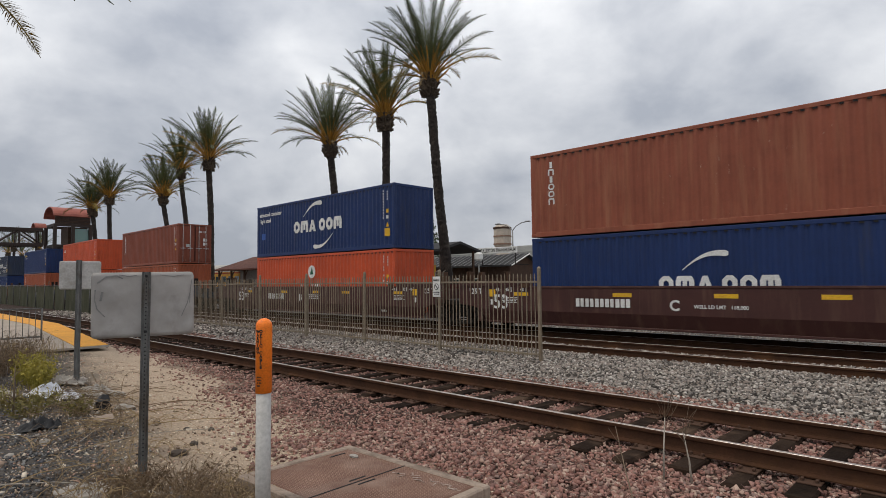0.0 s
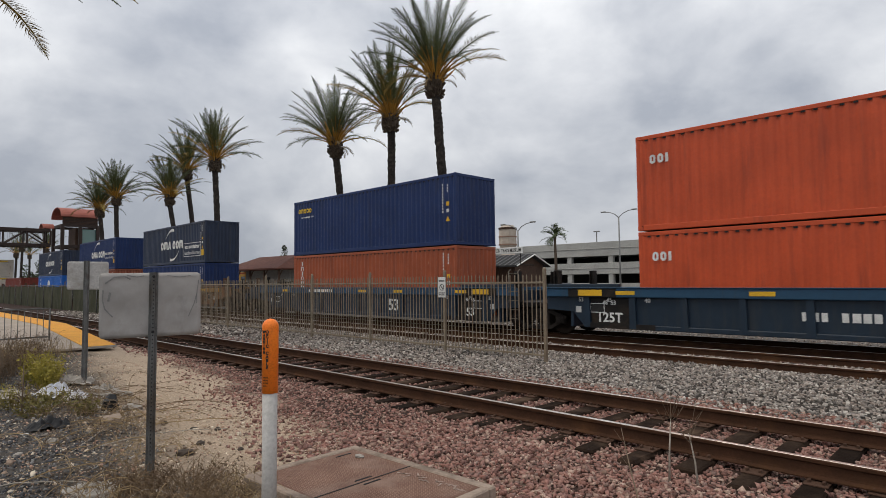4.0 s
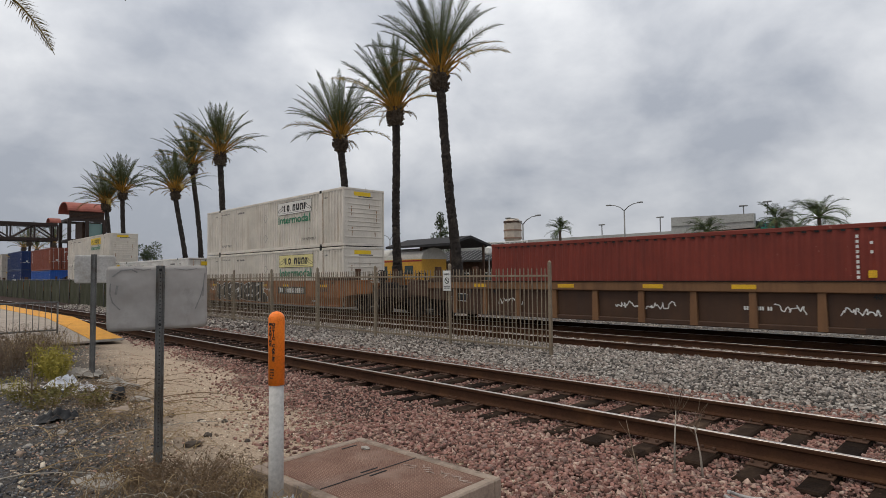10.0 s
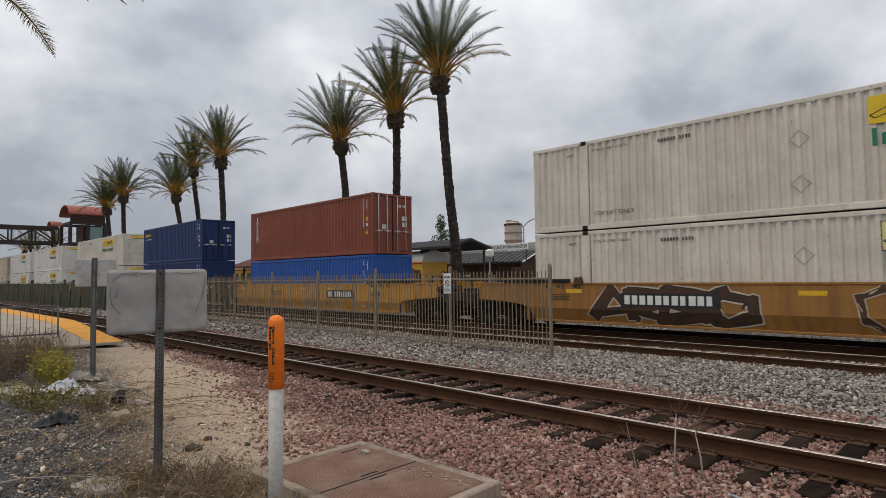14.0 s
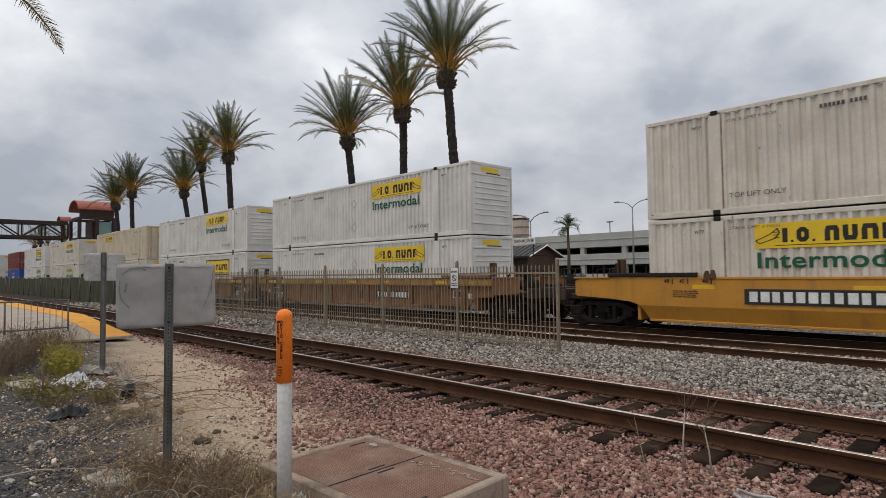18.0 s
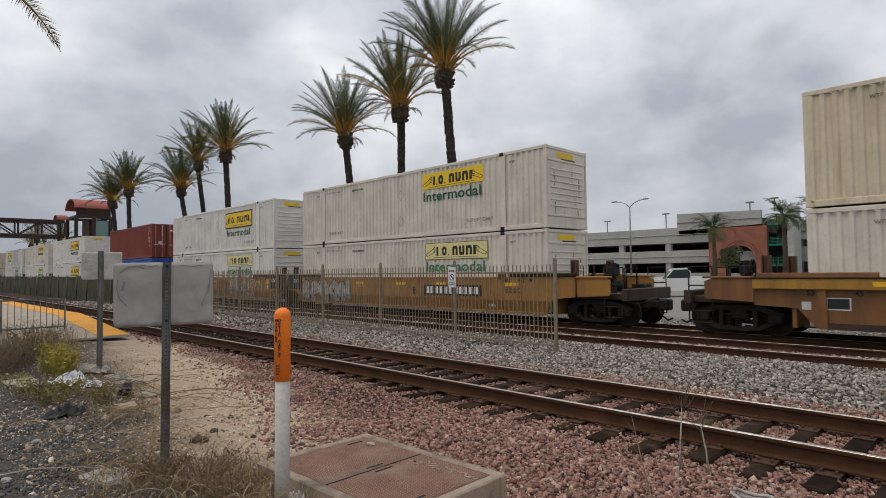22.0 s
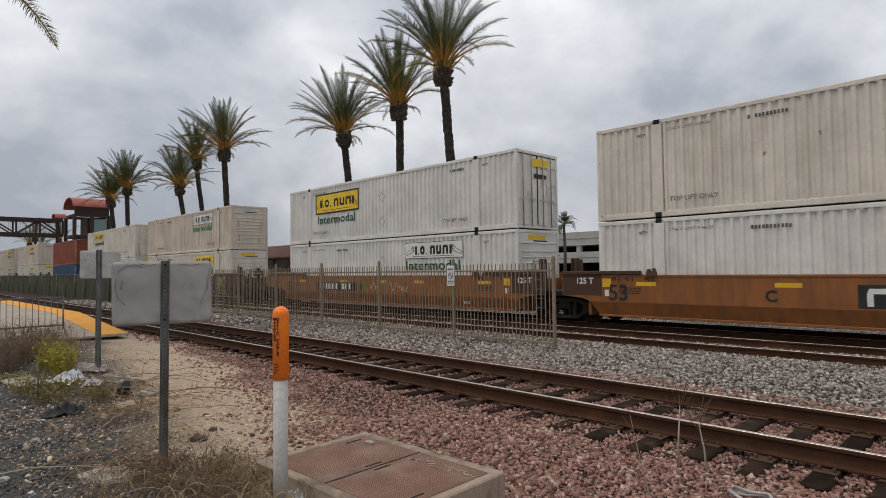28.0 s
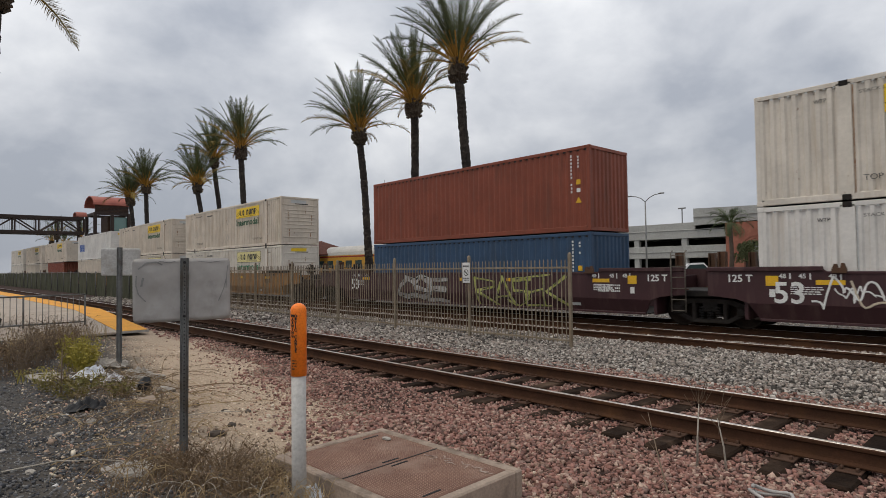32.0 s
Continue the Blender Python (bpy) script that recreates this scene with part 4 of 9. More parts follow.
                s.box(x, x + 0.1, 0, 0.004, 0, 0.05)
            return s.mesh("tie_down_row")
        tagged(mark(c, shared(("ticks", L), ticks), M_SEAM, 0, H - 0.17, -W / 2 + 0.004, "tie_down_row"), kind="stuff")
    return c, L, -W / 2 - 0.0005, H


M_FRAME = surface("dusty_truck_frame", (0.034, 0.029, 0.025), (0.022, 0.018, 0.016), 0.3, 0.85, gloss=0.12)


def truck(car, x):
    """A four-wheel truck under a car."""
    t = part("truck", shared("bolster", lambda: Shape().cbox(-0.22, 0.22, -1.05, 1.05, 0.42, 0.78, 0.03).mesh("truck")), M_STEEL, car, at=pose(x, 0, 0.15))

    def sideframe():
        s = Shape()
        for m in (-1, 1):
            q = [(1.17, 0.52), (1.17, 0.60), (0.62, 0.80), (0, 0.82), (0, 0.68), (0.55, 0.67), (0.98, 0.50)]
            s.sweep_y([(m * px, pz) for px, pz in q], -0.075, 0.075)
            q = [(1.02, 0.40), (0.90, 0.46), (0.50, 0.24), (0, 0.22), (0, 0.12), (0.54, 0.13)]
            s.sweep_y([(m * px, pz) for px, pz in q], -0.075, 0.075)
            s.cbox(m * 0.44 - 0.06, m * 0.44 + 0.06, -0.085, 0.085, 0.2, 0.72, 0.02)
            s.cbox(m * 0.93 - 0.17, m * 0.93 + 0.17, -0.11, 0.11, 0.34, 0.60, 0.03)
            s.tube([(m * 0.89, -0.13, 0.46), (m * 0.89, -0.10, 0.46)], 0.10, 10)
        return s.mesh("side_frame")

    def springs():
        s = Shape()
        for k in range(3):
            xx = -0.24 + 0.24 * k
            for j in range(5):
                s.tube([(xx, 0, 0.235 + 0.075 * j), (xx, 0, 0.275 + 0.075 * j)], 0.085, 10)
        return s.mesh("springs")

    def wheel():
        s = Shape()
        prof = [(0.055, 0.10), (0.08, 0.14), (0.05, 0.30), (0.02, 0.40), (0.07, 0.42), (0.07, 0.458), (-0.03, 0.462), (-0.045, 0.485), (-0.07, 0.485), (-0.07, 0.42), (-0.02, 0.40), (0.0, 0.3), (0.0, 0.1)]
        n = 28
        for j in range(n):
            a = 2 * math.pi * j / n
            s.v += [(r * math.cos(a), y, r * math.sin(a)) for y, r in prof]
        k = len(prof)
        s.f = [(j * k + i, ((j + 1) % n) * k + i, ((j + 1) % n) * k + i + 1, j * k + i + 1) for j in range(n) for i in range(k - 1)]
        return s.mesh("wheel", None, True)
    for sy in (-1, 1):
        part("side_frame", shared("sideframe", sideframe), M_FRAME, t, at=pose(0, sy * 1.02, 0))
        part("springs", shared("springs", springs), M_STEEL, t, at=pose(0, sy * 1.02, 0))
        for dx in (-0.89, 0.89):
            part("wheel", shared("wheel", wheel), M_WHEEL, t, at=pose(dx, sy * 0.75, 0.46, 0, 0, 0 if sy < 0 else 180))
    for dx in (-0.89, 0.89):
        part("axle", shared("axle", lambda: Shape().tube([(0, -1.08, 0), (0, 1.08, 0)], 0.085, 10).mesh("axle", None, True)), M_WHEEL, t, at=pose(dx, 0, 0.46))
    return t


FACE = 1.50                           # half the width of a car over its side sheets
CAR_Z0 = 0.48                         # under edge of its sides over the rail


def mirrored(me):
    """A copy of a mesh turned about across x."""
    other = me.copy()
    other.transform(Matrix.Diagonal((-1, 1, 1, 1)))
    other.flip_normals()
    return other


M_LADDER = surface("worn_ladder_steel", (0.16, 0.14, 0.115), (0.09, 0.075, 0.06), 0.3, 0.6, 0.1)


def well_car(style, colour, left, right, label):
    """One unit of a double-stack car. left, right: True where it ends in a coupler, False where it joins its neighbour over a shared truck."""
    m = PAINTS[colour]
    car = thing("well_car", pose(0, 0, 0), label, "freight car", "well cars of the train")
    chord_paint = PAINTS[{"ink": "fec", "tan": "gold", "umber": "rib_tan"}.get(colour, colour)]
    if style == "smooth":
        def side():
            out = [(-9.35, 1.08), (-8.6, 1.0), (-8.3, 0.90), (8.3, 0.90), (8.6, 1.0), (9.35, 1.08), (9.35, 1.80), (6.55, 1.80), (6.45, 1.72), (-6.45, 1.72), (-6.55, 1.80), (-9.35, 1.80)]
            return Shape().sweep_y(out, 0, 0.05).mesh("side_sheet")

        def lower():
            v = []
            for y0, y1 in ((0.0, 0.15), (0.05, 0.20)):
                v += [(-8.3, y0, 0.90), (8.3, y0, 0.90), (8.05, y1, CAR_Z0), (-8.05, y1, CAR_Z0)]
            return Shape().add(v, [(0, 1, 2, 3), (4, 7, 6, 5), (0, 4, 5, 1), (1, 5, 6, 2), (2, 6, 7, 3), (3, 7, 4, 0)]).mesh("lower_sheet")
        sheet = shared("smooth_side", side)
        chord = shared("smooth_chord", lambda: Shape().cbox(-6.5, 6.5, -0.02, 0.03, -0.04, 0.03, 0.012).mesh("top_chord"))
        foot = shared("smooth_foot", lambda: Shape().cbox(-8.05, 8.05, 0.10, 0.22, CAR_Z0 - 0.05, CAR_Z0 + 0.02, 0.012).mesh("bottom_chord"))
        for sy, rz in ((-1, 0), (1, 180)):
            s = part("side_sheet", sheet, m, car, at=pose(0, sy * FACE, 0, 0, 0, rz))
            part("lower_sheet", shared("smooth_lower", lower), m, s)
            part("top_chord", chord, m, s, at=pose(0, 0.0, 1.715))
            part("bottom_chord", foot, m, s)
            if sy < 0:
                hood = shared("endhood", lambda: Shape().cbox(-1.4, 1.4, -0.05, 0.06, -0.05, 0.07, 0.015).mesh("end_chord"))
                hold = shared("boxlock", lambda: Shape().sweep_y([(-0.15, 0.0), (0.15, 0.0), (0.15, 0.10), (0.10, 0.24), (0.05, 0.24), (0.03, 0.13), (-0.03, 0.13), (-0.05, 0.22), (-0.10, 0.22), (-0.15, 0.10)], -0.09, 0.02).mesh("box_lock"))
                for sx in (-1, 1):
                    part("end_chord", hood, {"amber": PAINTS["umber"], "ochre": M_STEEL, "yolk": M_STEEL}.get(colour, m), s, at=pose(sx * 7.95, 0, 1.80))
                    part("box_lock", hold, PAINTS["guide"], s, at=pose(sx * 6.2, 0, 1.70))
                seam = shared("wellseam", lambda: Shape().box(-0.010, 0.010, -0.003, 0.0, 0.92, 1.66).mesh("seam"))
                for x in (-6.1, -2.05, 2.05, 6.1):
                    part("seam", seam, m, s, at=pose(x, 0, 0))
    else:
        def side():
            out = [(-9.3, 1.0), (-8.3, 0.95), (-7.9, CAR_Z0), (7.9, CAR_Z0), (8.3, 0.95), (9.3, 1.0), (9.3, 1.55), (-9.3, 1.55)]
            return Shape().sweep_y(out, 0.06, 0.10).mesh("side_sheet")
        sheet = shared("ribbed_side", side)
        chord = shared("ribbed_chord", lambda: Shape().cbox(-9.3, 9.3, -0.07, 0.14, 1.42, 1.70, 0.02).mesh("top_chord"))
        foot = shared("ribbed_foot", lambda: Shape().cbox(-7.85, 7.85, -0.02, 0.14, CAR_Z0 - 0.02, CAR_Z0 + 0.12, 0.02).mesh("bottom_chord"))
        rib = shared("rib", lambda: Shape().sweep_y([(-0.11, CAR_Z0), (0.11, CAR_Z0), (0.085, 1.45), (-0.085, 1.45)], -0.03, 0.08).mesh("rib"))
        lip = shared("lip", lambda: Shape().cbox(-9.3, 9.3, -0.10, -0.02, 1.695, 1.725, 0.008).mesh("lip"))
        for sy, rz in ((-1, 0), (1, 180)):
            s = part("side_sheet", sheet, m, car, at=pose(0, sy * FACE, 0, 0, 0, rz))
            part("top_chord", chord, chord_paint, s)
            part("bottom_chord", foot, m, s)
            if sy < 0:
                part("lip", lip, chord_paint if colour == "ink" else M_STEEL, s)
                for k in range(11):
                    part("rib", rib, m if colour != "umber" else PAINTS["rib_tan"], s, at=pose(-7.75 + 1.55 * k, 0, 0))
                hood = shared("ribhood", lambda: Shape().cbox(-1.3, 1.3, -0.08, 0.06, 1.70, 1.84, 0.015).mesh("end_chord"))
                for sx in (-1, 1):
                    part("end_chord", hood, m, s, at=pose(sx * 7.9, 0, 0))
    part("floor", shared("wellfloor", lambda: Shape().cbox(-8.2, 8.2, -1.35, 1.35, 0.46, 0.50, 0.01).mesh("floor")), M_STEEL, car)
    bulk = shared("bulkhead", lambda: Shape().cbox(-0.05, 0.05, -1.4, 1.4, 0.45, 1.6, 0.01).mesh("bulkhead"))
    for sx in (-1, 1):
        part("bulkhead", bulk, m, car, at=pose(sx * 8.38, 0, 0))
    for sx, coupled in ((-1, left), (1, right)):
        rz = 0 if sx > 0 else 180
        deck = shared(("deck", coupled), lambda: Shape().cbox(8.4, 11.05 if coupled else 9.75, -1.25, 1.25, 1.02, 1.2, 0.02).cbox(8.4, 11.2 if coupled else 9.8, -0.35, 0.35, 0.72, 1.05, 0.03).mesh("end_platform"))
        end_paint = PAINTS["soot"] if colour in ("tan", "ochre", "yolk", "amber", "umber") else m
        d = part("end_platform", deck, end_paint if coupled else M_STEEL, car, at=pose(0, 0, 0, 0, 0, rz))
        guide = shared("guidepost", lambda: Shape().cbox(8.96, 9.0, -0.1, 0.1, 1.1, 2.3, 0.008).cbox(9.13, 9.17, -0.1, 0.1, 1.1, 2.3, 0.008).cbox(9.0, 9.13, -0.015, 0.015, 1.1, 2.3, 0.004).cbox(8.9, 9.25, -0.14, 0.14, 1.18, 1.24, 0.01).mesh("guide_post"))
        for sy in (-1.15, 1.15):
            part("guide_post", guide, PAINTS["guide"] if colour != "ink" else M_STEEL, d, "brown box guide post", at=pose(0, sy, 0))
        if coupled:
            sill = shared("endsill", lambda: Shape().cbox(10.95, 11.15, -1.5, 1.5, 0.98, 1.36, 0.02).mesh("end_sill"))
            part("end_sill", sill, end_paint, d)
            cheek = shared("endcheek", lambda: Shape().sweep_y([(9.3, 1.08), (10.5, 1.14), (10.56, 1.2), (10.56, 1.62), (10.3, 1.72), (9.3, 1.72)], -1.5, -1.44).cbox(9.3, 10.6, -1.54, -1.40, 1.70, 1.76, 0.015).mesh("end_side"))
            part("end_side", cheek, m, d)
            part("end_side", cheek, m, d, at=pose(0, 2.94, 0))
            part("coupler", shared("coupler", lambda: Shape().cbox(11.1, 11.62, -0.12, 0.12, 0.72, 0.95, 0.03).cbox(11.5, 11.84, -0.2, 0.16, 0.66, 1.02, 0.05).mesh("coupler")), M_STEEL, d)
            part("brake_hose", shared("hose", lambda: Shape().tube([(11.2, 0.3, 0.78), (11.4, 0.3, 0.45), (11.6, 0.25, 0.33), (11.8, 0.15, 0.4)], 0.03, 6).mesh("brake_hose", None, True)), M_STEEL, d)

            def grab(y):
                s = Shape()
                for xx in (10.35, 11.0):
                    s.tube([(xx, y, 0.45), (xx, y, 2.05)], 0.02, 6)
                for z in (0.47, 0.8, 1.5, 2.03):
                    s.tube([(10.35, y, z), (11.0, y, z)], 0.02, 6)
                return s.mesh("ladder", None, True)
            part("ladder", shared("grab-", lambda: grab(-1.47)), M_FRAME, d, "grab-iron ladder")
            part("ladder", shared("grab+", lambda: grab(1.47)), M_FRAME, d, "grab-iron ladder")
            part("brake_stand", shared("brake", lambda: Shape().cbox(10.0, 10.14, -0.5, -0.3, 1.2, 2.2, 0.02).cbox(9.95, 10.2, -0.62, -0.18, 1.75, 2.05, 0.03).mesh("brake_stand")), M_STEEL, d)

            def brake_wheel():
                s = Shape().tube([(9.88, -0.4, 1.95), (9.98, -0.4, 1.95)], 0.035, 8)
                ring = [(9.9, -0.4 + 0.27 * math.cos(q * math.pi / 10), 1.95 + 0.27 * math.sin(q * math.pi / 10)) for q in range(21)]
                s.tube(ring, 0.016, 6, False)
                for q in range(5):
                    s.tube([(9.9, -0.4, 1.95), (9.9, -0.4 + 0.27 * math.cos(q * 1.2566), 1.95 + 0.27 * math.sin(q * 1.2566))], 0.012, 5)
                return s.mesh("brake_wheel", None, True)

            def piping():
                s = Shape().tube([(8.5, -0.95, 1.28), (9.6, -0.95, 1.28), (9.75, -0.95, 1.1), (10.9, -0.9, 0.9)], 0.03, 6)
                s.tube([(8.6, -0.75, 1.25), (9.3, -0.8, 1.5), (9.9, -0.7, 1.35), (10.4, -0.6, 1.6), (10.6, -0.5, 1.2)], 0.022, 6)
                s.tube([(8.5, 0.9, 1.3), (10.2, 0.9, 1.3), (10.6, 0.7, 1.0)], 0.03, 6)
                return s.mesh("brake_pipes", None, True)

            def end_gear():
                s = Shape().cbox(8.75, 9.35, -1.0, -0.62, 1.2, 1.62, 0.03).cbox(9.45, 9.75, -0.95, -0.7, 1.2, 1.5, 0.04)
                s.tube([(9.5, -0.82, 1.5), (9.5, -0.82, 1.78), (9.62, -0.82, 1.84)], 0.05, 8)
                s.cbox(10.3, 10.75, 0.35, 0.95, 1.2, 1.48, 0.03)
                return s.mesh("brake_valve")

            def corner_rails():
                s = Shape()
                for yy in (-1.4, 1.4):
                    s.tube([(9.55, yy, 1.15), (9.55, yy, 2.1), (9.95, yy, 2.1), (9.95, yy, 1.15)], 0.019, 6)
                s.tube([(10.98, -1.35, 1.3), (10.98, -1.35, 2.0), (10.98, -0.55, 2.0), (10.98, -0.55, 1.3)], 0.019, 6)
                s.tube([(11.12, -1.45, 0.95), (11.2, -0.9, 0.88), (11.3, -0.15, 0.98)], 0.018, 6)
                return s.mesh("hand_rail", None, True)
            part("brake_wheel", shared("brakewheel", brake_wheel), M_FRAME, d)
            part("brake_pipes", shared("brakepipes", piping), M_STEEL, d)
            part("brake_valve", shared("brakevalve", end_gear), M_STEEL, d)
            part("hand_rail", shared("endrails", corner_rails), M_FRAME, d)
            part("air_tank", shared("tank", lambda: Shape().tube([(8.8, 0.55, 1.42), (9.9, 0.55, 1.42)], 0.2, 12).mesh("air_tank", None, True)), M_STEEL, d)
        else:
            def rails(y):
                s = Shape()
                for xx in (8.98, 9.40):
                    s.tube([(xx, y, 0.58), (xx, y, 2.3), (xx, y * 0.93, 2.36)], 0.02, 6)
                for j in range(6):
                    s.tube([(8.98, y, 0.62 + 0.32 * j), (9.40, y, 0.62 + 0.32 * j)], 0.017, 6)
                return s.mesh("ladder", None, True)
            if sx > 0:
                part("ladder", shared("joinrail", lambda: rails(-1.57)), M_LADDER, d, "steel ladder")
            if colour == "yolk":
                dark_end = shared("darkend", lambda: Shape().flat_y([(7.45, 0.905), (8.28, 0.905), (8.58, 1.005), (9.33, 1.085), (9.33, 1.79), (7.45, 1.69)], -0.004, 0.003).mesh("end_panel"))
                low_end = shared("darkfoot", lambda: Shape().add([(7.45, -0.004, 0.90), (8.3, -0.004, 0.90), (8.05, 0.146, CAR_Z0), (7.45, 0.146, CAR_Z0)], [(0, 1, 2, 3)]).mesh("end_panel"))
                for me in (dark_end, low_end):
                    mesh_end = me if sx > 0 else shared((me.name, "mirrored"), lambda: mirrored(me))
                    part("end_panel", mesh_end, M_STEEL, car, "black painted end", at=pose(0, -FACE, 0))
        if coupled or sx > 0:
            truck(car, sx * 9.85)
    front = -FACE - (0.006 if style == "smooth" else 0.077)
    for x in (-6.4, -2.6, 0.4, 2.9, 6.6):
        mark(car, plate_mesh(0.62, 0.12), M_YELLOW, x, 1.47 if style == "smooth" else 1.56, front, "reflector_strip")
    # dark end panels with load limits at the joined ends
    for sx, coupled in ((-1, left), (1, right)):
        if coupled:
            continue
        if style == "smooth":
            if colour in ("ochre", "amber"):
                mark(car, shared("endpanel", lambda: Shape().flat_y([(-0.72, -0.29), (0.72, -0.29), (0.72, 0.40), (-0.72, 0.40)], 0, 0.004).mesh("end_panel")), M_STEEL if colour != "amber" else PAINTS["umber"], sx * 8.6, 1.38, front + 0.002, "end_panel", "black end panel")
            mark(car, lettering("125 T", 0.2, 1.0, 0.006), M_WHITE, sx * 8.5, 1.55, front - 0.003, "lettering")
            mark(car, plate_mesh(0.3, 0.26), M_YELLOW, sx * 7.7, 1.5, front - 0.003, "reflector")
            mark(car, plate_mesh(0.14, 0.2), M_WHITE, sx * 7.7, 1.18, front - 0.003, "data_plate")
        else:
            y = -FACE + 0.054
            mark(car, plate_mesh(1.3, 1.0), M_STEEL, sx * 7.0, 0.96, y, "end_panel", "black end panel")
            mark(car, lettering("125T" if sx < 0 else "53", 0.3, 1.0, 0.01), M_WHITE, sx * 7.0, 0.78, y - 0.006, "lettering")
            mark(car, lettering("48  53", 0.13, 1.0, 0.004), M_WHITE, sx * 7.0, 1.25, y - 0.006, "lettering")
            mark(car, plate_mesh(0.85, 0.19), M_YELLOW, sx * 7.6, 1.56, front - 0.003, "reflector")
            mark(car, plate_mesh(1.7, 0.27), M_STEEL, sx * 7.55, 1.56, front + 0.002, "end_panel")
    if style == "ribbed":
        for sx in (-1, 1):
            box = mark(car, plate_mesh(0.50, 0.30), M_WHITE, sx * 7.42, 1.08, -FACE + 0.052, "data_plate", "white framed data plate")
            part("data_field", plate_mesh(0.45, 0.25), M_BLACK, box, at=pose(0, -0.003, 0))
            mark(car, plate_mesh(0.20, 0.20), M_FADED, sx * 8.1, 1.02, -FACE + 0.052, "data_plate")
            mark(car, plate_mesh(2.2, 0.16), PAINTS["soot"] if colour != "ink" else M_STEEL, sx * 6.6, CAR_Z0 + 0.06, -FACE - 0.026, "scuff_plate", "dark scuffed patch")
        for x, w in ((5.75, "40"), (7.0, "45"), (8.0, "53"), (-5.75, "40"), (-7.0, "45"), (-8.0, "53")):
            mark(car, lettering(w, 0.13, 1.0, 0.004), M_WHITE if colour == "ink" else M_BLACK, x, 1.33, -FACE + 0.05, "lettering")
    # clearance figures along the side
    if style == "smooth":
        dark = M_WHITE if colour in ("oxide", "plum", "ink") else M_BLACK
        for x, w in ((6.35, "40"), (7.0, "45"), (7.45, "48"), (-6.35, "40"), (-7.0, "45"), (-7.45, "48")):
            mark(car, lettering(w, 0.12, 1.0, 0.004), dark, x, 1.62, front, "lettering")
            mark(car, plate_mesh(0.035, 0.16), dark, x + 0.17, 1.62, front, "tick_mark")
        for x in (-6.9, 6.7):
            tagged(mark(car, shared(("print", x), lambda: print_lines(0.75, 4, int(x * 10))), dark, x, 1.22, front, "small_print"), kind="stuff")
        mark(car, plate_mesh(0.34, 0.1), M_FADED, 5.6, 0.68, -FACE + 0.075, "data_plate").rotation_euler = (0.376, 0, 0)
    return car


CONTAINERS = []
M_INKGREY = surface("worn_black_marking", (0.055, 0.055, 0.055), (0.15, 0.145, 0.135), 0.15, 0.7)


# Skeletons of sprayed letters in a unit box.
STROKES = {
    "A": [[(0, 0), (0.45, 1), (1, 0)], [(0.2, 0.32), (0.8, 0.32)]],
    "B": [[(0, 0), (0.05, 1), (0.8, 0.95), (0.9, 0.7), (0.15, 0.54), (0.95, 0.4), (0.9, 0.05), (0, 0)]],
    "C": [[(0.95, 0.82), (0.5, 1), (0.05, 0.7), (0.05, 0.3), (0.5, 0), (1, 0.15)]],
    "D": [[(0, 0), (0.05, 1), (0.7, 0.9), (1, 0.5), (0.7, 0.1), (0, 0)]],
    "E": [[(0.95, 1), (0.05, 0.95), (0.05, 0.05), (1, 0)], [(0.05, 0.5), (0.85, 0.52)]],
    "G": [[(0.95, 0.92), (0.4, 1), (0.05, 0.5), (0.35, 0), (0.95, 0.12), (0.9, 0.45), (0.5, 0.42)]],
    "H": [[(0.05, 1), (0, 0)], [(1, 1), (0.95, 0)], [(0, 0.5), (1, 0.55)]],
    "I": [[(0.5, 1), (0.45, 0)]],
    "K": [[(0.05, 1), (0, 0)], [(0.95, 1), (0.1, 0.5), (1, 0)]],
    "M": [[(0, 0), (0.1, 1), (0.5, 0.35), (0.9, 1), (1, 0)]],
    "N": [[(0, 0), (0.05, 1), (0.9, 0), (1, 1)]],
    "O": [[(0.5, 1), (0.05, 0.75), (0.05, 0.25), (0.5, 0), (0.95, 0.25), (0.95, 0.75), (0.5, 1)]],
    "P": [[(0, 0), (0.05, 1), (0.85, 0.9), (0.9, 0.55), (0.05, 0.42)]],
    "R": [[(0, 0), (0.05, 1), (0.85, 0.9), (0.85, 0.6), (0.1, 0.48), (1, 0)]],
    "S": [[(0.95, 0.85), (0.5, 1), (0.08, 0.8), (0.2, 0.56), (0.85, 0.42), (0.95, 0.18), (0.5, 0), (0, 0.15)]],
    "T": [[(0, 1), (1, 0.95)], [(0.5, 1), (0.45, 0)]],
    "Y": [[(0, 1), (0.5, 0.45), (1, 1)], [(0.5, 0.5), (0.45, 0)]],
}


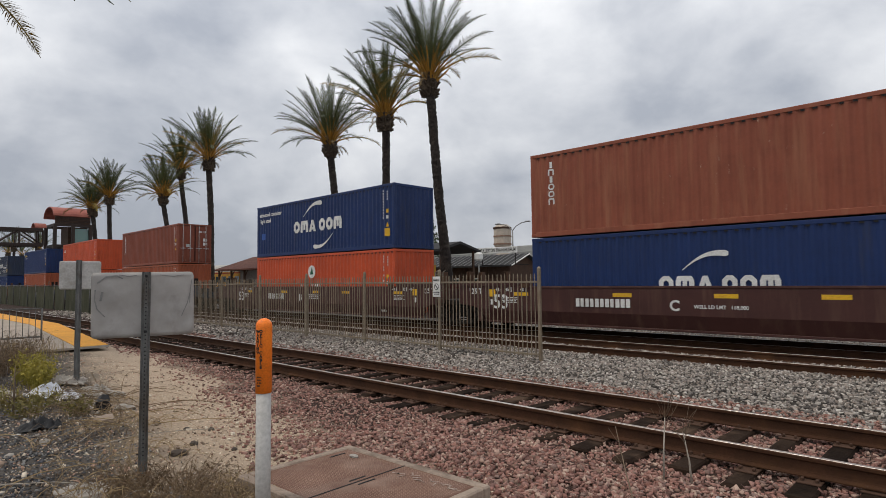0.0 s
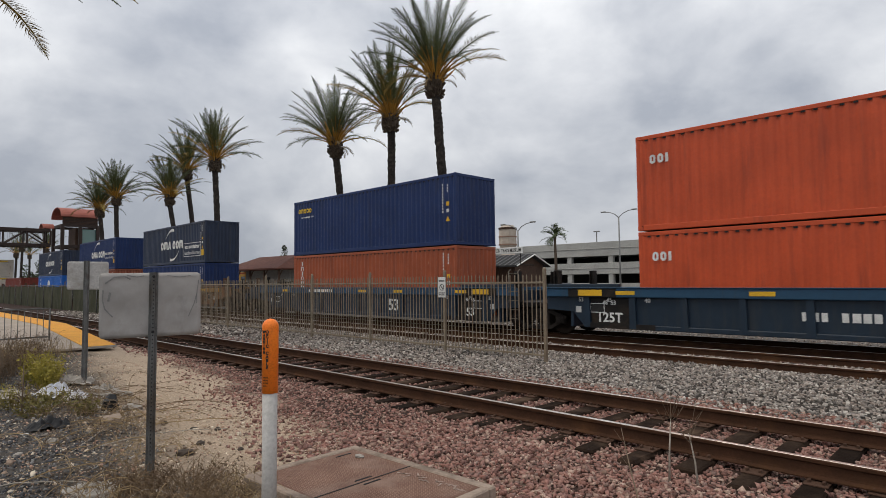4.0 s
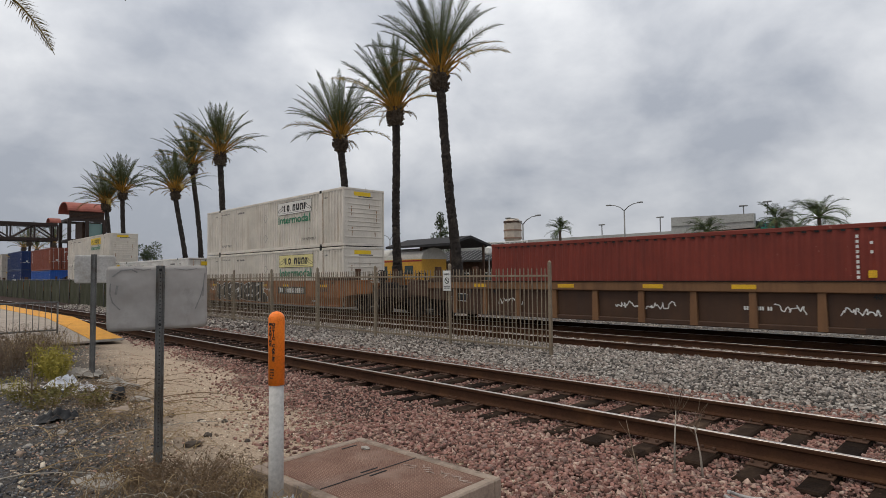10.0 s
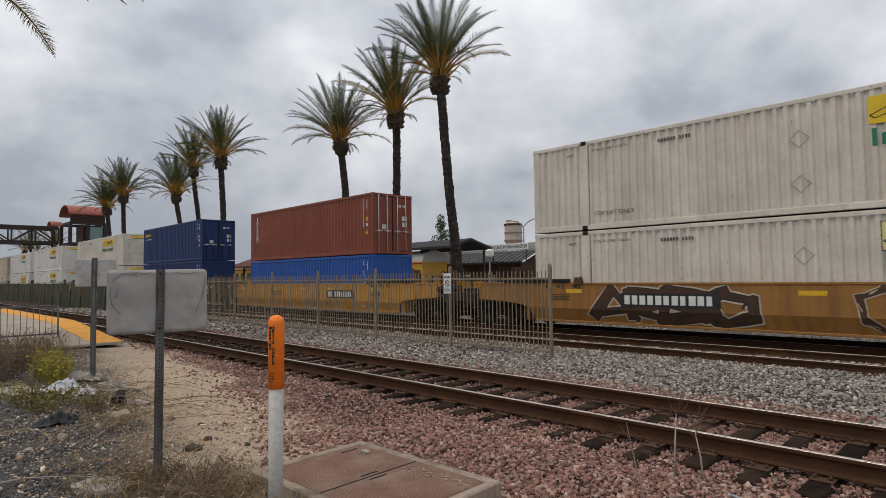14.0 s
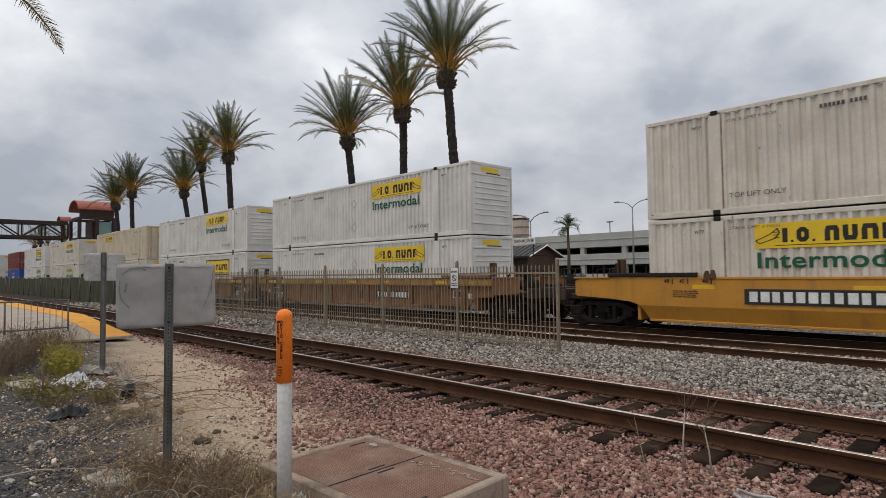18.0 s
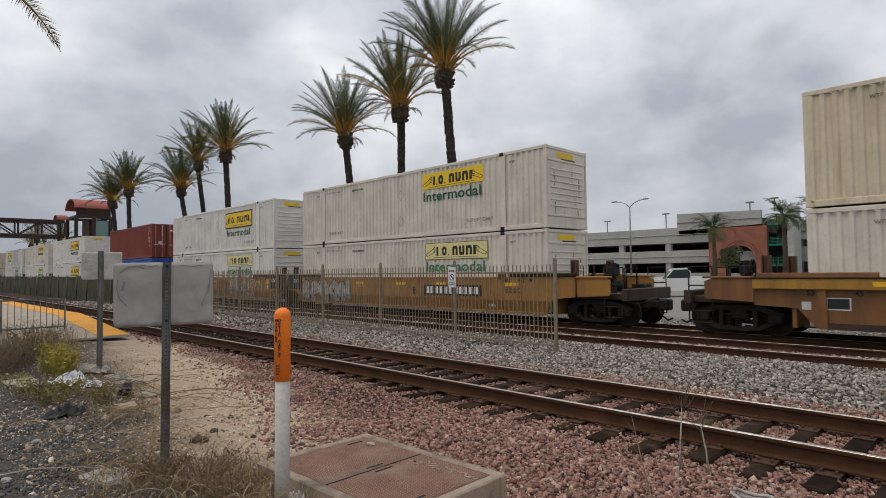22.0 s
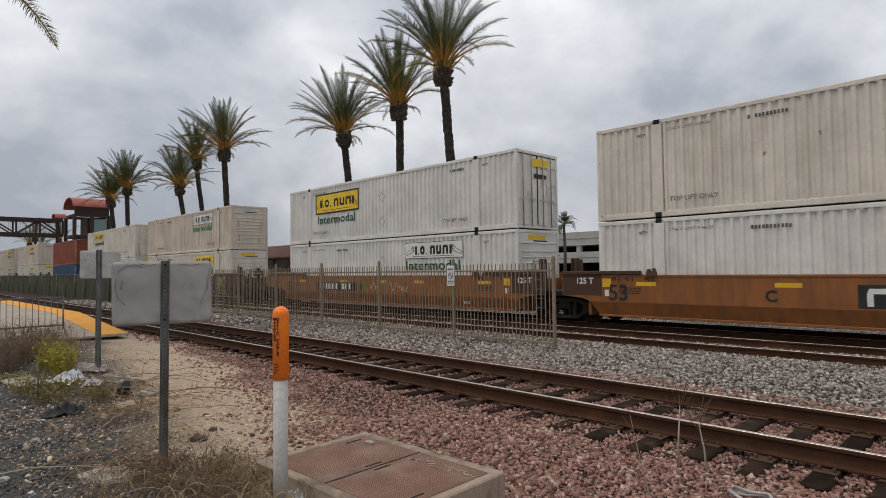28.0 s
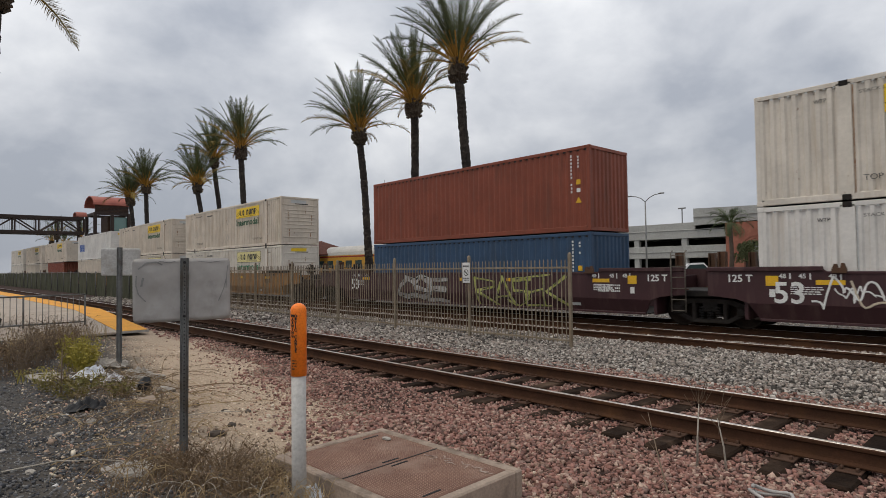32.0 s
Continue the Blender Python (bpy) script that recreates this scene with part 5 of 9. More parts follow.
# Heavy letters with serifs: forms in a unit box, and where each stands along the car.
SLAB_FORMS = {
    "Y": [[(0, 1), (0.38, 1), (0.62, 0.5), (0.36, 0.42)], [(0.62, 1), (1, 1), (0.64, 0.42), (0.40, 0.5)], [(0.34, 0.5), (0.66, 0.5), (0.66, 0), (0.34, 0)],
          [(0.2, 0), (0.8, 0), (0.8, 0.12), (0.2, 0.12)], [(-0.04, 1), (0.46, 1), (0.46, 0.88), (-0.04, 0.88)], [(0.56, 1), (1.04, 1), (1.04, 0.88), (0.56, 0.88)]],
    "E": [[(0, 0), (0.42, 0), (0.42, 1), (0, 1)], [(0, 1), (1, 1), (1, 0.72), (0.8, 0.84), (0, 0.84)], [(0, 0.42), (0.8, 0.42), (0.8, 0.6), (0, 0.6)], [(0, 0), (1, 0), (1, 0.28), (0.8, 0.17), (0, 0.17)]],
    "N": [[(0, 0), (0.3, 0), (0.3, 1), (0, 1)], [(0.74, 0), (1, 0), (1, 1), (0.74, 1)], [(0.05, 1), (0.42, 1), (0.98, 0), (0.62, 0)], [(-0.05, 0), (0.38, 0), (0.38, 0.1), (-0.05, 0.1)]],
    "T": [[(0, 1), (1, 1), (1, 0.76), (0, 0.76)], [(0, 1), (0.13, 1), (0.13, 0.6), (0, 0.62)], [(0.87, 1), (1, 1), (1, 0.62), (0.87, 0.6)], [(0.33, 0.8), (0.67, 0.8), (0.67, 0), (0.33, 0)], [(0.2, 0), (0.8, 0), (0.8, 0.12), (0.2, 0.12)]],
}
SLABS = {"YENT": ((0.85, 2.55), (2.75, 3.62), (3.70, 4.98), (5.05, 6.63))}


def graffiti(car, word, x0, x1, fill, edge, halo=None, back=None, fat=0.30, wild=True, seed=1, z0=0.46, z1=1.66):
    """Sprayed letters on a car's smooth side: fat strokes with an edge and a halo, spilling over the sloping lower sheet."""
    rng = random.Random(seed)
    low, y = CAR_Z0 + 0.01, -FACE - 0.004
    count = [0]

    def skin(x, z, lift):
        if z < 0.90:
            return (x, -FACE + 0.15 * (0.90 - z) / (0.90 - CAR_Z0) - 0.004 - lift, z)
        return (x, y - lift, z)

    def lay(shape, outline, lift):
        """A flat form laid on the side, cut along the fold of the sheet and at its edges."""
        count[0] += 1
        lift += 0.00004 * (count[0] % 60)
        outline = [(px, min(max(pz, low), 1.70)) for px, pz in outline]
        for upper in (True, False):
            fold, pts = 0.902, []
            for (ax, az), (bx, bz) in zip(outline, outline[1:] + outline[:1]):
                ina, inb = (az >= fold) == upper, (bz >= fold) == upper
                if ina:
                    pts.append((ax, az))
                if ina != inb and abs(bz - az) > 1e-6:
                    u = (fold - az) / (bz - az)
                    pts.append((ax + (bx - ax) * u, fold + (0.001 if upper else -0.003)))
            if len(pts) > 2:
                shape.add([skin(px, pz, lift) for px, pz in pts], [tuple(range(len(pts)))])

    def shard(pts, k):
        """An angular tapered stroke that overshoots its ends."""
        (ax, az), (bx, bz) = pts
        d = Vector((bx - ax, bz - az))
        long = d.length
        d = d / max(long, 1e-4)
        n = Vector((-d.y, d.x))
        rs = random.Random(seed * 977 + k)
        w0, w1, over = r * rs.uniform(0.7, 1.6), r * rs.uniform(0.45, 1.5), r * rs.uniform(0.3, 1.3)
        a, b = Vector((ax, az)) - d * over, Vector((bx, bz)) + d * over
        out = [a + n * w0 * rs.uniform(0.6, 1.1), a - n * w0, a.lerp(b, rs.uniform(0.3, 0.6)) - n * (w0 + w1) * rs.uniform(0.35, 0.6), b - n * w1, b + d * over * rs.uniform(0, 0.9), b + n * w1 * rs.uniform(0.6, 1.1),
               a.lerp(b, rs.uniform(0.4, 0.7)) + n * (w0 + w1) * rs.uniform(0.35, 0.6)]
        return [(q.x, min(max(q.y, z0 - 0.02), z1 + 0.02)) for q in out]

    def grown(out, by):
        """The outline pushed outwards."""
        m = len(out)
        res = []
        for j in range(m):
            p, q, s2 = Vector(out[j - 1]), Vector(out[j]), Vector(out[(j + 1) % m])
            e1, e2 = (q - p), (s2 - q)
            n1 = Vector((e1.y, -e1.x)).normalized() if e1.length > 1e-5 else Vector((0, 0))
            n2 = Vector((e2.y, -e2.x)).normalized() if e2.length > 1e-5 else Vector((0, 0))
            n = n1 + n2
            n = n.normalized() if n.length > 1e-4 else n1
            res.append((q.x + n.x * by, q.y + n.y * by))
        return res

    def stroke(shape, pts, r, lift):
        for (ax, az), (bx, bz) in zip(pts, pts[1:]):
            d = Vector((bx - ax, bz - az))
            if d.length > 1e-4:
                d = d.normalized() * r
                lay(shape, [(ax - d.y, az + d.x), (ax + d.y, az - d.x), (bx + d.y, bz - d.x), (bx - d.y, bz + d.x)], lift)
        for ax, az in pts:
            lay(shape, [(ax + r * math.cos(q * math.pi / 5), az + r * math.sin(q * math.pi / 5)) for q in range(10)], lift)
    if back:
        s = Shape()
        n = 26
        out = [(x0 - 0.45 + (x1 - x0 + 0.9) * k / n, low + rng.uniform(0, 0.03)) for k in range(n + 1)]
        out += [(x1 + 0.45 + rng.uniform(0, 0.25), low + 0.2 * k) for k in range(1, 6)] if word not in SLABS else [(7.2, low), (7.9, 0.85), (8.15, 1.15), (7.9, 1.4), (8.1, 1.55)]
        out += [(x1 + 0.45 - (x1 - x0 + 0.9) * k / n, z1 - rng.uniform(0, 0.04)) for k in range(n + 1)]
        out += [(x0 - 0.45 - rng.uniform(0, 0.25), z1 - 0.2 * k) for k in range(1, 6)]
        lay(s, out, 0.0)
        part("graffiti", s, back, car, "sprayed colour patch")
    if word in SLABS:
        under, over = Shape(), Shape()
        for ch, (a, b) in zip(word, SLABS[word]):
            for pts in SLAB_FORMS[ch]:
                body = [(a + (b - a) * px, z0 + 0.08 + (z1 - z0 - 0.1) * pz) for px, pz in pts]
                for dx, dz in ((-0.045, 0), (0.03, 0), (0, -0.045), (0, 0.03)):
                    lay(under, [(px + dx, pz + dz) for px, pz in body], 0.006)
                lay(over, body, 0.011)
        part("graffiti", under, edge, car, "sprayed outline")
        part("graffiti", over, fill, car, "heavy sprayed letters")
        return
    w = (x1 - x0) / len(word)
    outer, middle, inner, lines = Shape(), Shape(), Shape(), Shape()
    r = fat / 2
    for k, ch in enumerate(word):
        if ch not in STROKES:
            continue
        a, sl, lo = x0 + (k + 0.02) * w + r, rng.uniform(-0.1, 0.1), z0 + r + rng.uniform(0, 0.08)
        ww, hh = max(0.15, w * (1.45 if wild else 1.04) - 2 * r), z1 - r - lo - rng.uniform(0, 0.06)
        for st in STROKES[ch]:
            jit = 0.10 if wild else 0.03
            pts = [(a + ww * px + sl * pz + rng.uniform(-jit, jit), lo + hh * pz + rng.uniform(-jit, jit)) for px, pz in st]
            if wild:
                for j, pair in enumerate(zip(pts, pts[1:])):
                    body = shard(pair, 31 * k + j + len(st))
                    if halo:
                        lay(outer, grown(body, 0.05 + 0.25 * r), 0.003)
                    lay(middle, grown(body, 0.018 + 0.12 * r), 0.007)
                    lay(inner, body, 0.011)
                    c = [sum(q[i] for q in body) / len(body) for i in (0, 1)]
                    lay(lines, [(c[0] + (qx - c[0]) * f, c[1] + (qz - c[1]) * f2) for (qx, qz), f, f2 in zip(body[:4], (0.08, 0.62, 0.55, 0.10), (0.05, 0.6, 0.62, 0.08))], 0.015)
                continue
            fine = [pts[0]]
            for j in range(1, len(pts) - 1):
                p, q, n2 = Vector(pts[j - 1]), Vector(pts[j]), Vector(pts[j + 1])
                for u in (0.0, 0.33, 0.67, 1.0):
                    m1, m2 = p.lerp(q, 0.68), q.lerp(n2, 0.32)
                    c = m1.lerp(q, u).lerp(q.lerp(m2, u), u)
                    fine.append((c.x, c.y))
            fine.append(pts[-1])
            if halo:
                stroke(outer, fine, r + 0.05 + 0.22 * r, 0.003)
            stroke(middle, fine, r + 0.02 + 0.18 * r, 0.007)
            stroke(inner, fine, r, 0.011)
            for _ in range(2):
                i = rng.randrange(len(fine) - 1)
                ax, az = fine[i]
                bx, bz = ax + rng.uniform(-0.7, 0.7) * r, az + rng.uniform(-0.9, 0.9) * r
                stroke(lines, [(ax, az), (bx, bz)], 0.011, 0.015)
    if halo:
        part("graffiti", outer, halo, car, "sprayed halo")
    part("graffiti", middle, edge, car, "sprayed outline")
    part("graffiti", inner, fill, car, "fat sprayed letter forms")
    part("graffiti", lines, edge, car)


def scrawl(car, seed, x0, x1, z, h, material, y=-FACE - 0.036):
    """A thin sprayed line that loops along."""
    rng = random.Random(seed)
    n = max(2, round((x1 - x0) / (h * 0.55)))
    raw = []
    for k in range(n):
        a, w = x0 + (x1 - x0) * k / n, (x1 - x0) / n
        for u in (0.0, 0.25, 0.45, 0.65, 1.0)[:rng.choice((4, 5, 5))]:
            raw.append(Vector((a + w * (u + rng.uniform(-0.3, 0.3)), z + h * rng.uniform(-0.5, 0.5))))
    pts = []
    for p, q, r in zip(raw, raw[1:], raw[2:]):
        for u in (0.0, 0.34, 0.67):
            c = p.lerp(q, 0.5).lerp(q, u).lerp(q.lerp(q.lerp(r, 0.5), u), u)
            pts.append((c.x, c.y))
    s = Shape().tube([(px, 0.0, pz) for px, pz in pts], 0.009 + h * 0.018, 4)
    s.v = [(px, py * 0.2, pz) for px, py, pz in s.v]
    part("graffiti", s, material, car, "sprayed scrawl", at=pose(0, y, 0))


G_PINK = surface("pink_spray", (0.72, 0.20, 0.20), (0.66, 0.25, 0.22), 0.6, 0.7)
G_GOLD = surface("gold_spray", (0.50, 0.33, 0.02), (0.42, 0.26, 0.02), 0.5, 0.7)
G_INK = surface("dark_green_spray", (0.008, 0.03, 0.028), None, 0.5, 0.7)
G_SKY = surface("pale_blue_spray", (0.42, 0.52, 0.56), (0.07, 0.16, 0.27), 0.25, 0.7)
G_RED = surface("red_spray", (0.32, 0.03, 0.025), None, 0.5, 0.7)
G_BRICK = surface("brick_red_marking", (0.20, 0.028, 0.02), (0.16, 0.03, 0.02), 0.4, 0.6)
G_GREY = surface("silver_spray", (0.44, 0.43, 0.41), (0.22, 0.21, 0.20), 0.3, 0.7)
G_BLUE = surface("blue_spray", (0.02, 0.12, 0.33), None, 0.5, 0.7)

# The train from its head: place of the middle of each unit along the train, style and paint of the car, coupled ends, lower and upper box.
# A box: kind, colour, end, and what is written on it.
TRAIN = [
    (-5.94, "smooth", "oxide", 0, 0, ("40", "navy", "plain", "arcs_low"), ("40", "rust2", "plain", "column")),
    (-25.46, "smooth", "oxide", 1, 0, ("40", "orange", "plain", "disc"), ("40", "navy", "plain", "arcs_steel")),
    (-49.22, "ribbed", "ink", 0, 1, ("40", "terracotta", "plain", "badge"), ("40", "rust", "door", "column")),
    (-68.85, "ribbed", "ink", 0, 0, ("40", "orange", "plain", "initials"), ("40", "orange", "plain", "initials")),
    (-88.69, "ribbed", "ink", 1, 0, ("40", "terracotta", "plain", "column"), ("40", "navy", "plain", "corner_word")),
    (-112.34, "ribbed", "tan", 0, 1, ("40", "navy", "plain", "arcs_low"), ("40", "slate", "plain", "arcs_eco")),
    (-131.88, "ribbed", "tan", 0, 0, ("40", "rust2", "plain", "column"), ("40", "navy", "plain", "arcs_eco2")),
    (-151.34, "ribbed", "tan", 1, 0, ("40s", "bright_blue", "plain", "globe"), ("40", "slate", "plain", "arcs")),
    (-174.91, "ribbed", "umber", 1, 1, ("40s", "maroon", "plain", "codes"), None),
    (-198.58, "smooth", "amber", 0, 1, ("53", "white", "louvre", "hunt_mint_r"), ("53", "white", "louvre", "hunt_bmint_o")),
    (-218.04, "smooth", "amber", 0, 0, ("53", "clean", "door", "hunt_boxed_l"), None),
    (-237.50, "smooth", "ochre", 1, 0, ("53", "white", "louvre", "hunt_mint_r"), ("53", "white", "louvre", "hunt_ymint_o")),
    (-261.00, "smooth", "yolk", 0, 1, ("40s", "royal", "plain", "codes"), ("40", "rust", "door", "column")),
    (-280.58, "smooth", "yolk", 0, 0, ("40", "navy", "plain", "arcs_low"), ("40", "navy", "door", "corner_word")),
    (-300.22, "smooth", "yolk", 1, 0, ("53", "white", "louvre", "hunt_yellow_l"), ("53", "white", "louvre", "hunt_yellow_o")),
    (-323.72, "ribbed", "tan", 0, 1, ("53", "clean", "louvre", "hunt_yellow_r"), ("53", "clean", "louvre", "hunt_yellow_o")),
    (-343.24, "ribbed", "tan", 0, 0, ("53", "clean", "louvre", "hunt_boxed_r"), ("53", "clean", "louvre", "hunt_yellow_o")),
    (-362.67, "ribbed", "tan", 1, 0, ("53", "white", "louvre", "hunt_mint_r"), ("53", "cream", "door", "hunt_small_k")),
    (-386.70, "smooth", "ochre", 0, 1, ("53", "white", "louvre", "hunt_mint_r"), ("53", "white", "louvre", "hunt_yellow_o")),
    (-406.13, "smooth", "ochre", 0, 0, ("53", "clean", "louvre", "hunt_mint_r"), ("53", "clean", "louvre", "hunt_boxword_o")),
    (-425.52, "smooth", "ochre", 1, 0, ("40", "royal", "plain", "bird"), ("40", "maroon", "door", "codes")),
    (-449.17, "smooth", "ochre", 0, 1, ("53", "clean", "louvre", "hunt_boxed_r"), ("53", "clean", "louvre", "hunt_boxword_o")),
    (-468.75, "smooth", "amber", 0, 0, ("53", "clean", "louvre", "hunt_mint_r"), ("53", "white", "louvre", "hunt_yellow_o")),
    (-488.20, "smooth", "amber", 1, 0, ("53", "clean", "louvre", "hunt_bare_r"), ("53", "clean", "door", "hunt_boxword_k")),
    (-511.90, "smooth", "plum", 0, 1, ("53", "white", "louvre", "hunt_yellow_r"), ("53", "sand", "louvre", "hunt_bmint_o")),
    (-531.42, "smooth", "plum", 0, 0, ("53", "clean", "louvre", "hunt_boxed_r"), ("53", "white", "door", "hunt_yellow_k")),
    (-550.77, "smooth", "plum", 1, 0, ("40s", "steel_blue", "plain", "codes"), ("40", "rust", "plain", "codes")),
    (-574.25, "smooth", "ochre", 0, 1, ("53", "white", "louvre", "hunt_mint_r"), ("53", "sand", "louvre", "hunt_yellow_o")),
    (-593.75, "smooth", "ochre", 0, 0, ("53", "sand", "louvre", "hunt_mint_r"), ("53", "sand", "louvre", "hunt_yellow_o")),
    (-613.25, "smooth", "ochre", 1, 0, ("53", "sand", "louvre", "plain"), ("53", "clean", "louvre", "wave")),
    (-636.85, "smooth", "umber", 0, 1, ("40", "rust", "plain", "codes"), ("53", "sand", "louvre", "hunt_yellow_o")),
    (-656.35, "smooth", "umber", 0, 0, ("53", "sand", "louvre", "plain"), ("53", "sand", "louvre", "hunt_yellow_o")),
    (-675.85, "smooth", "umber", 1, 0, ("53", "white", "louvre", "plain"), ("53", "white", "louvre", "hunt_yellow_o")),
]


def write_on(c, L, y, H, what, seed):
    """The markings on a box's side towards the camera."""
    if not what.startswith("hunt") and what not in ("plain", "wave"):
        iso_codes(c, L, y, H, seed)
    if what.startswith("arcs"):
        x = {"arcs": 0.05, "arcs_low": 0.05, "arcs_steel": 0.05, "arcs_eco": 0.05, "arcs_eco2": 0.63}[what]
        logo_arcs(c, y, x, 1.45 if what != "arcs_low" else 1.3, 0.95 if what != "arcs_low" else 0.71)
        if what == "arcs_steel":
            mark(c, lettering("advanced container", 0.22, 1.0, 0.008), M_WHITE, -L / 2 + 1.5, H - 0.5, y)
            mark(c, lettering("light steel", 0.22, 1.0, 0.008), M_WHITE, -L / 2 + 0.98, H - 0.85, y)
            mark(c, plate_mesh(0.42, 0.35), PAINTS["royal"], -L / 2 + 0.75, 1.15, y, "repair_patch")
        if what == "arcs_eco":
            mark(c, lettering("eco container", 0.30, 1.0, 0.012, 2.6), M_WHITE, 3.86, 1.18, y)
            mark(c, lettering("bamboo flooring", 0.26, 1.0, 0.0, 2.6), M_WHITE, 3.86, 0.74, y)
            fr = Shape()
            for sz in (-1, 1):
                fr.box(-1.46, 1.46, 0, 0.003, sz * 0.47 - 0.02, sz * 0.47 + 0.02).box(sz * 1.44 - 0.02, sz * 1.44 + 0.02, 0, 0.003, -0.45, 0.45)
            part("border", fr, M_WHITE, c, at=pose(3.86, y, 0.97))
            mark(c, plate_mesh(0.42, 0.42), M_YELLOW, L / 2 - 0.46, 0.7, y, "warning_label")
        if what == "arcs_eco2":
            mark(c, lettering("eco container", 0.28, 1.0, 0.012, 2.3), M_WHITE, 4.1, 1.5, y)
            mark(c, lettering("bamboo flooring", 0.24, 1.0, 0.0, 2.3), M_WHITE, 4.1, 1.1, y)
        if what in ("arcs_steel", "arcs_eco2", "arcs"):
            mark(c, plate_mesh(0.36, 0.36), M_YELLOW, L / 2 - 0.48, 0.72, y, "warning_label")
    elif what == "column":
        mark(c, shared("formcolumn", lambda: form_column(0.24, 0.215, "inioon", 0.25).mesh("emblem")), M_WHITE, -L / 2 + 0.85, H - 1.05, y, "emblem", "column of white block forms")
    elif what == "disc":
        ring = [(0.33 * math.cos(a * math.pi / 12), 0.33 * math.sin(a * math.pi / 12)) for a in range(24)]
        mark(c, shared("disc", lambda: Shape().flat_y(ring, 0, 0.003).mesh("emblem")), M_WHITE, -0.4, H * 0.62 + 0.2, y, "emblem", "white round emblem")
        mark(c, shared("sail", lambda: Shape().flat_y([(-0.16, -0.14), (0.16, -0.14), (0.02, 0.24)], -0.004, 0.003).mesh("emblem")), M_GREEN, -0.4, H * 0.62 + 0.2, y, "emblem")
        bars(c, -0.4, H * 0.43, y, 1.9, 0.3, 8, M_WHITE, "emblem", False, seed)
    elif what == "badge":
        mark(c, plate_mesh(0.5, 0.42), M_WHITE, -L / 2 + 0.9, H - 0.75, y, "emblem")
        mark(c, shared("tick", lambda: Shape().flat_y([(-0.15, -0.1), (0.05, -0.1), (0.15, 0.12), (-0.05, 0.12)], -0.004, 0.003).mesh("emblem")), M_GREEN, -L / 2 + 0.9, H - 0.75, y, "emblem")
    elif what == "initials":
        mark(c, shared("initials", lambda: block_word([0.18, 0.18, 0.09], 0.27, 0.06, "ooi").mesh("emblem")), M_WHITE, -L / 2 + 0.72, H - 0.75, y, "emblem", "small white block emblem")
    elif what == "corner_word":
        mark(c, shared("cornerword", lambda: block_word([0.2, 0.2, 0.2, 0.2, 0.2], 0.24, 0.06, "onooo").mesh("emblem")), M_JBY, -L / 2 + 1.1, H - 0.55, y, "emblem", "small yellow block emblem")
        bars(c, -L / 2 + 1.3, H - 0.9, y, 1.3, 0.07, 12, M_WHITE, "lettering", False, seed)
    elif what == "globe":
        arc = [(0.62 * math.cos(math.pi * a / 16), 0.62 * math.sin(math.pi * a / 16)) for a in range(17)]
        mark(c, shared("globe", lambda: Shape().flat_y(arc, 0, 0.003).mesh("emblem")), M_WHITE, -0.4, 1.45, y, "emblem", "white half-globe emblem")
        bars(c, -0.4, 1.2, y, 2.6, 0.36, 5, M_WHITE, "emblem", False, seed)
        bars(c, -L / 2 + 1.35, H - 1.2, y, 0.28, 1.7, 4, M_WHITE, "emblem", True, seed + 5)
    elif what == "bird":
        wing = [(-1.5, 0.20), (-0.14, 0.13), (-0.12, 0.30), (0.0, 0.36), (0.14, 0.26), (0.14, 0.13), (1.5, 0.20), (1.28, 0.0), (0.28, -0.13), (0.12, -0.22), (-0.12, -0.22), (-0.28, -0.13), (-1.28, 0.0)]
        mark(c, shared("bird", lambda: Shape().flat_y(wing, 0, 0.003).mesh("emblem")), PAINTS["orange"], 0.05, 2.08, y, "emblem", "red winged emblem")
        tagged(mark(c, shared("birdword", lambda: block_word([0.85, 0.72, 0.62], 0.72, 0.06, "aoi", 0.34).mesh("emblem")), M_WHITE, 0.05, 1.38, y, "emblem", "white block forms"), kind="stuff")
    elif what == "wave":
        bars(c, -L / 2 + 2.2, H * 0.5, y, 3.2, 0.9, 6, PAINTS["royal"], "emblem", False, seed)
    elif what.startswith("hunt"):
        _, kind, side = what.split("_")[:3]
        x = {"r": 3.55, "l": -3.35, "o": 3.4, "k": -3.5}[side]
        boxed = kind in ("boxed", "boxword")
        z = H - 0.93 if boxed else H - 0.62
        hunt_panel(c, x, z, y, {"boxword": "boxed", "mint": "faded", "bword": "yellow", "ymint": "yellow", "bmint": "bare"}.get(kind, kind))
        if kind in ("yellow", "bare", "bword"):
            intermodal(c, x - 0.05, z - 0.66, y, M_GREEN if kind != "bword" else M_BLACK)
        elif kind in ("mint", "faded", "ymint", "bmint"):
            intermodal(c, x - 0.05, z - 0.66, y, M_MINT)
        elif kind == "boxword":
            intermodal(c, x - 0.05, z - 0.85, y, M_GREEN)
        mark(c, lettering("TOP LIFT ONLY", 0.14, 1.0, 0.0, 1.4), M_INKGREY, 4.9, 0.5, y, "lettering")
        mark(c, lettering("TOP LIFT ONLY", 0.14, 1.0, 0.0, 1.4), M_INKGREY, -5.0, 0.5, y, "lettering")
        mark(c, lettering("STACK LIMIT 8 HIGH", 0.085, 1.0, 0.0, 1.25), M_INKGREY, -5.1, H - 0.36, y, "lettering")
        for sx in (-1, 1):
            mark(c, lettering("WTP", 0.095, 1.0, 0.002), M_INKGREY, sx * 6.55, H - 0.42, y, "lettering")
        for k, (bx, bw) in enumerate(((-3.0, 1.0), (5.0, 0.9))):
            if abs(bx - x) < 2.5:
                continue
            bars(c, bx, H - 0.42, y, bw, 0.10, 11, M_INKGREY, "lettering", False, seed + k)
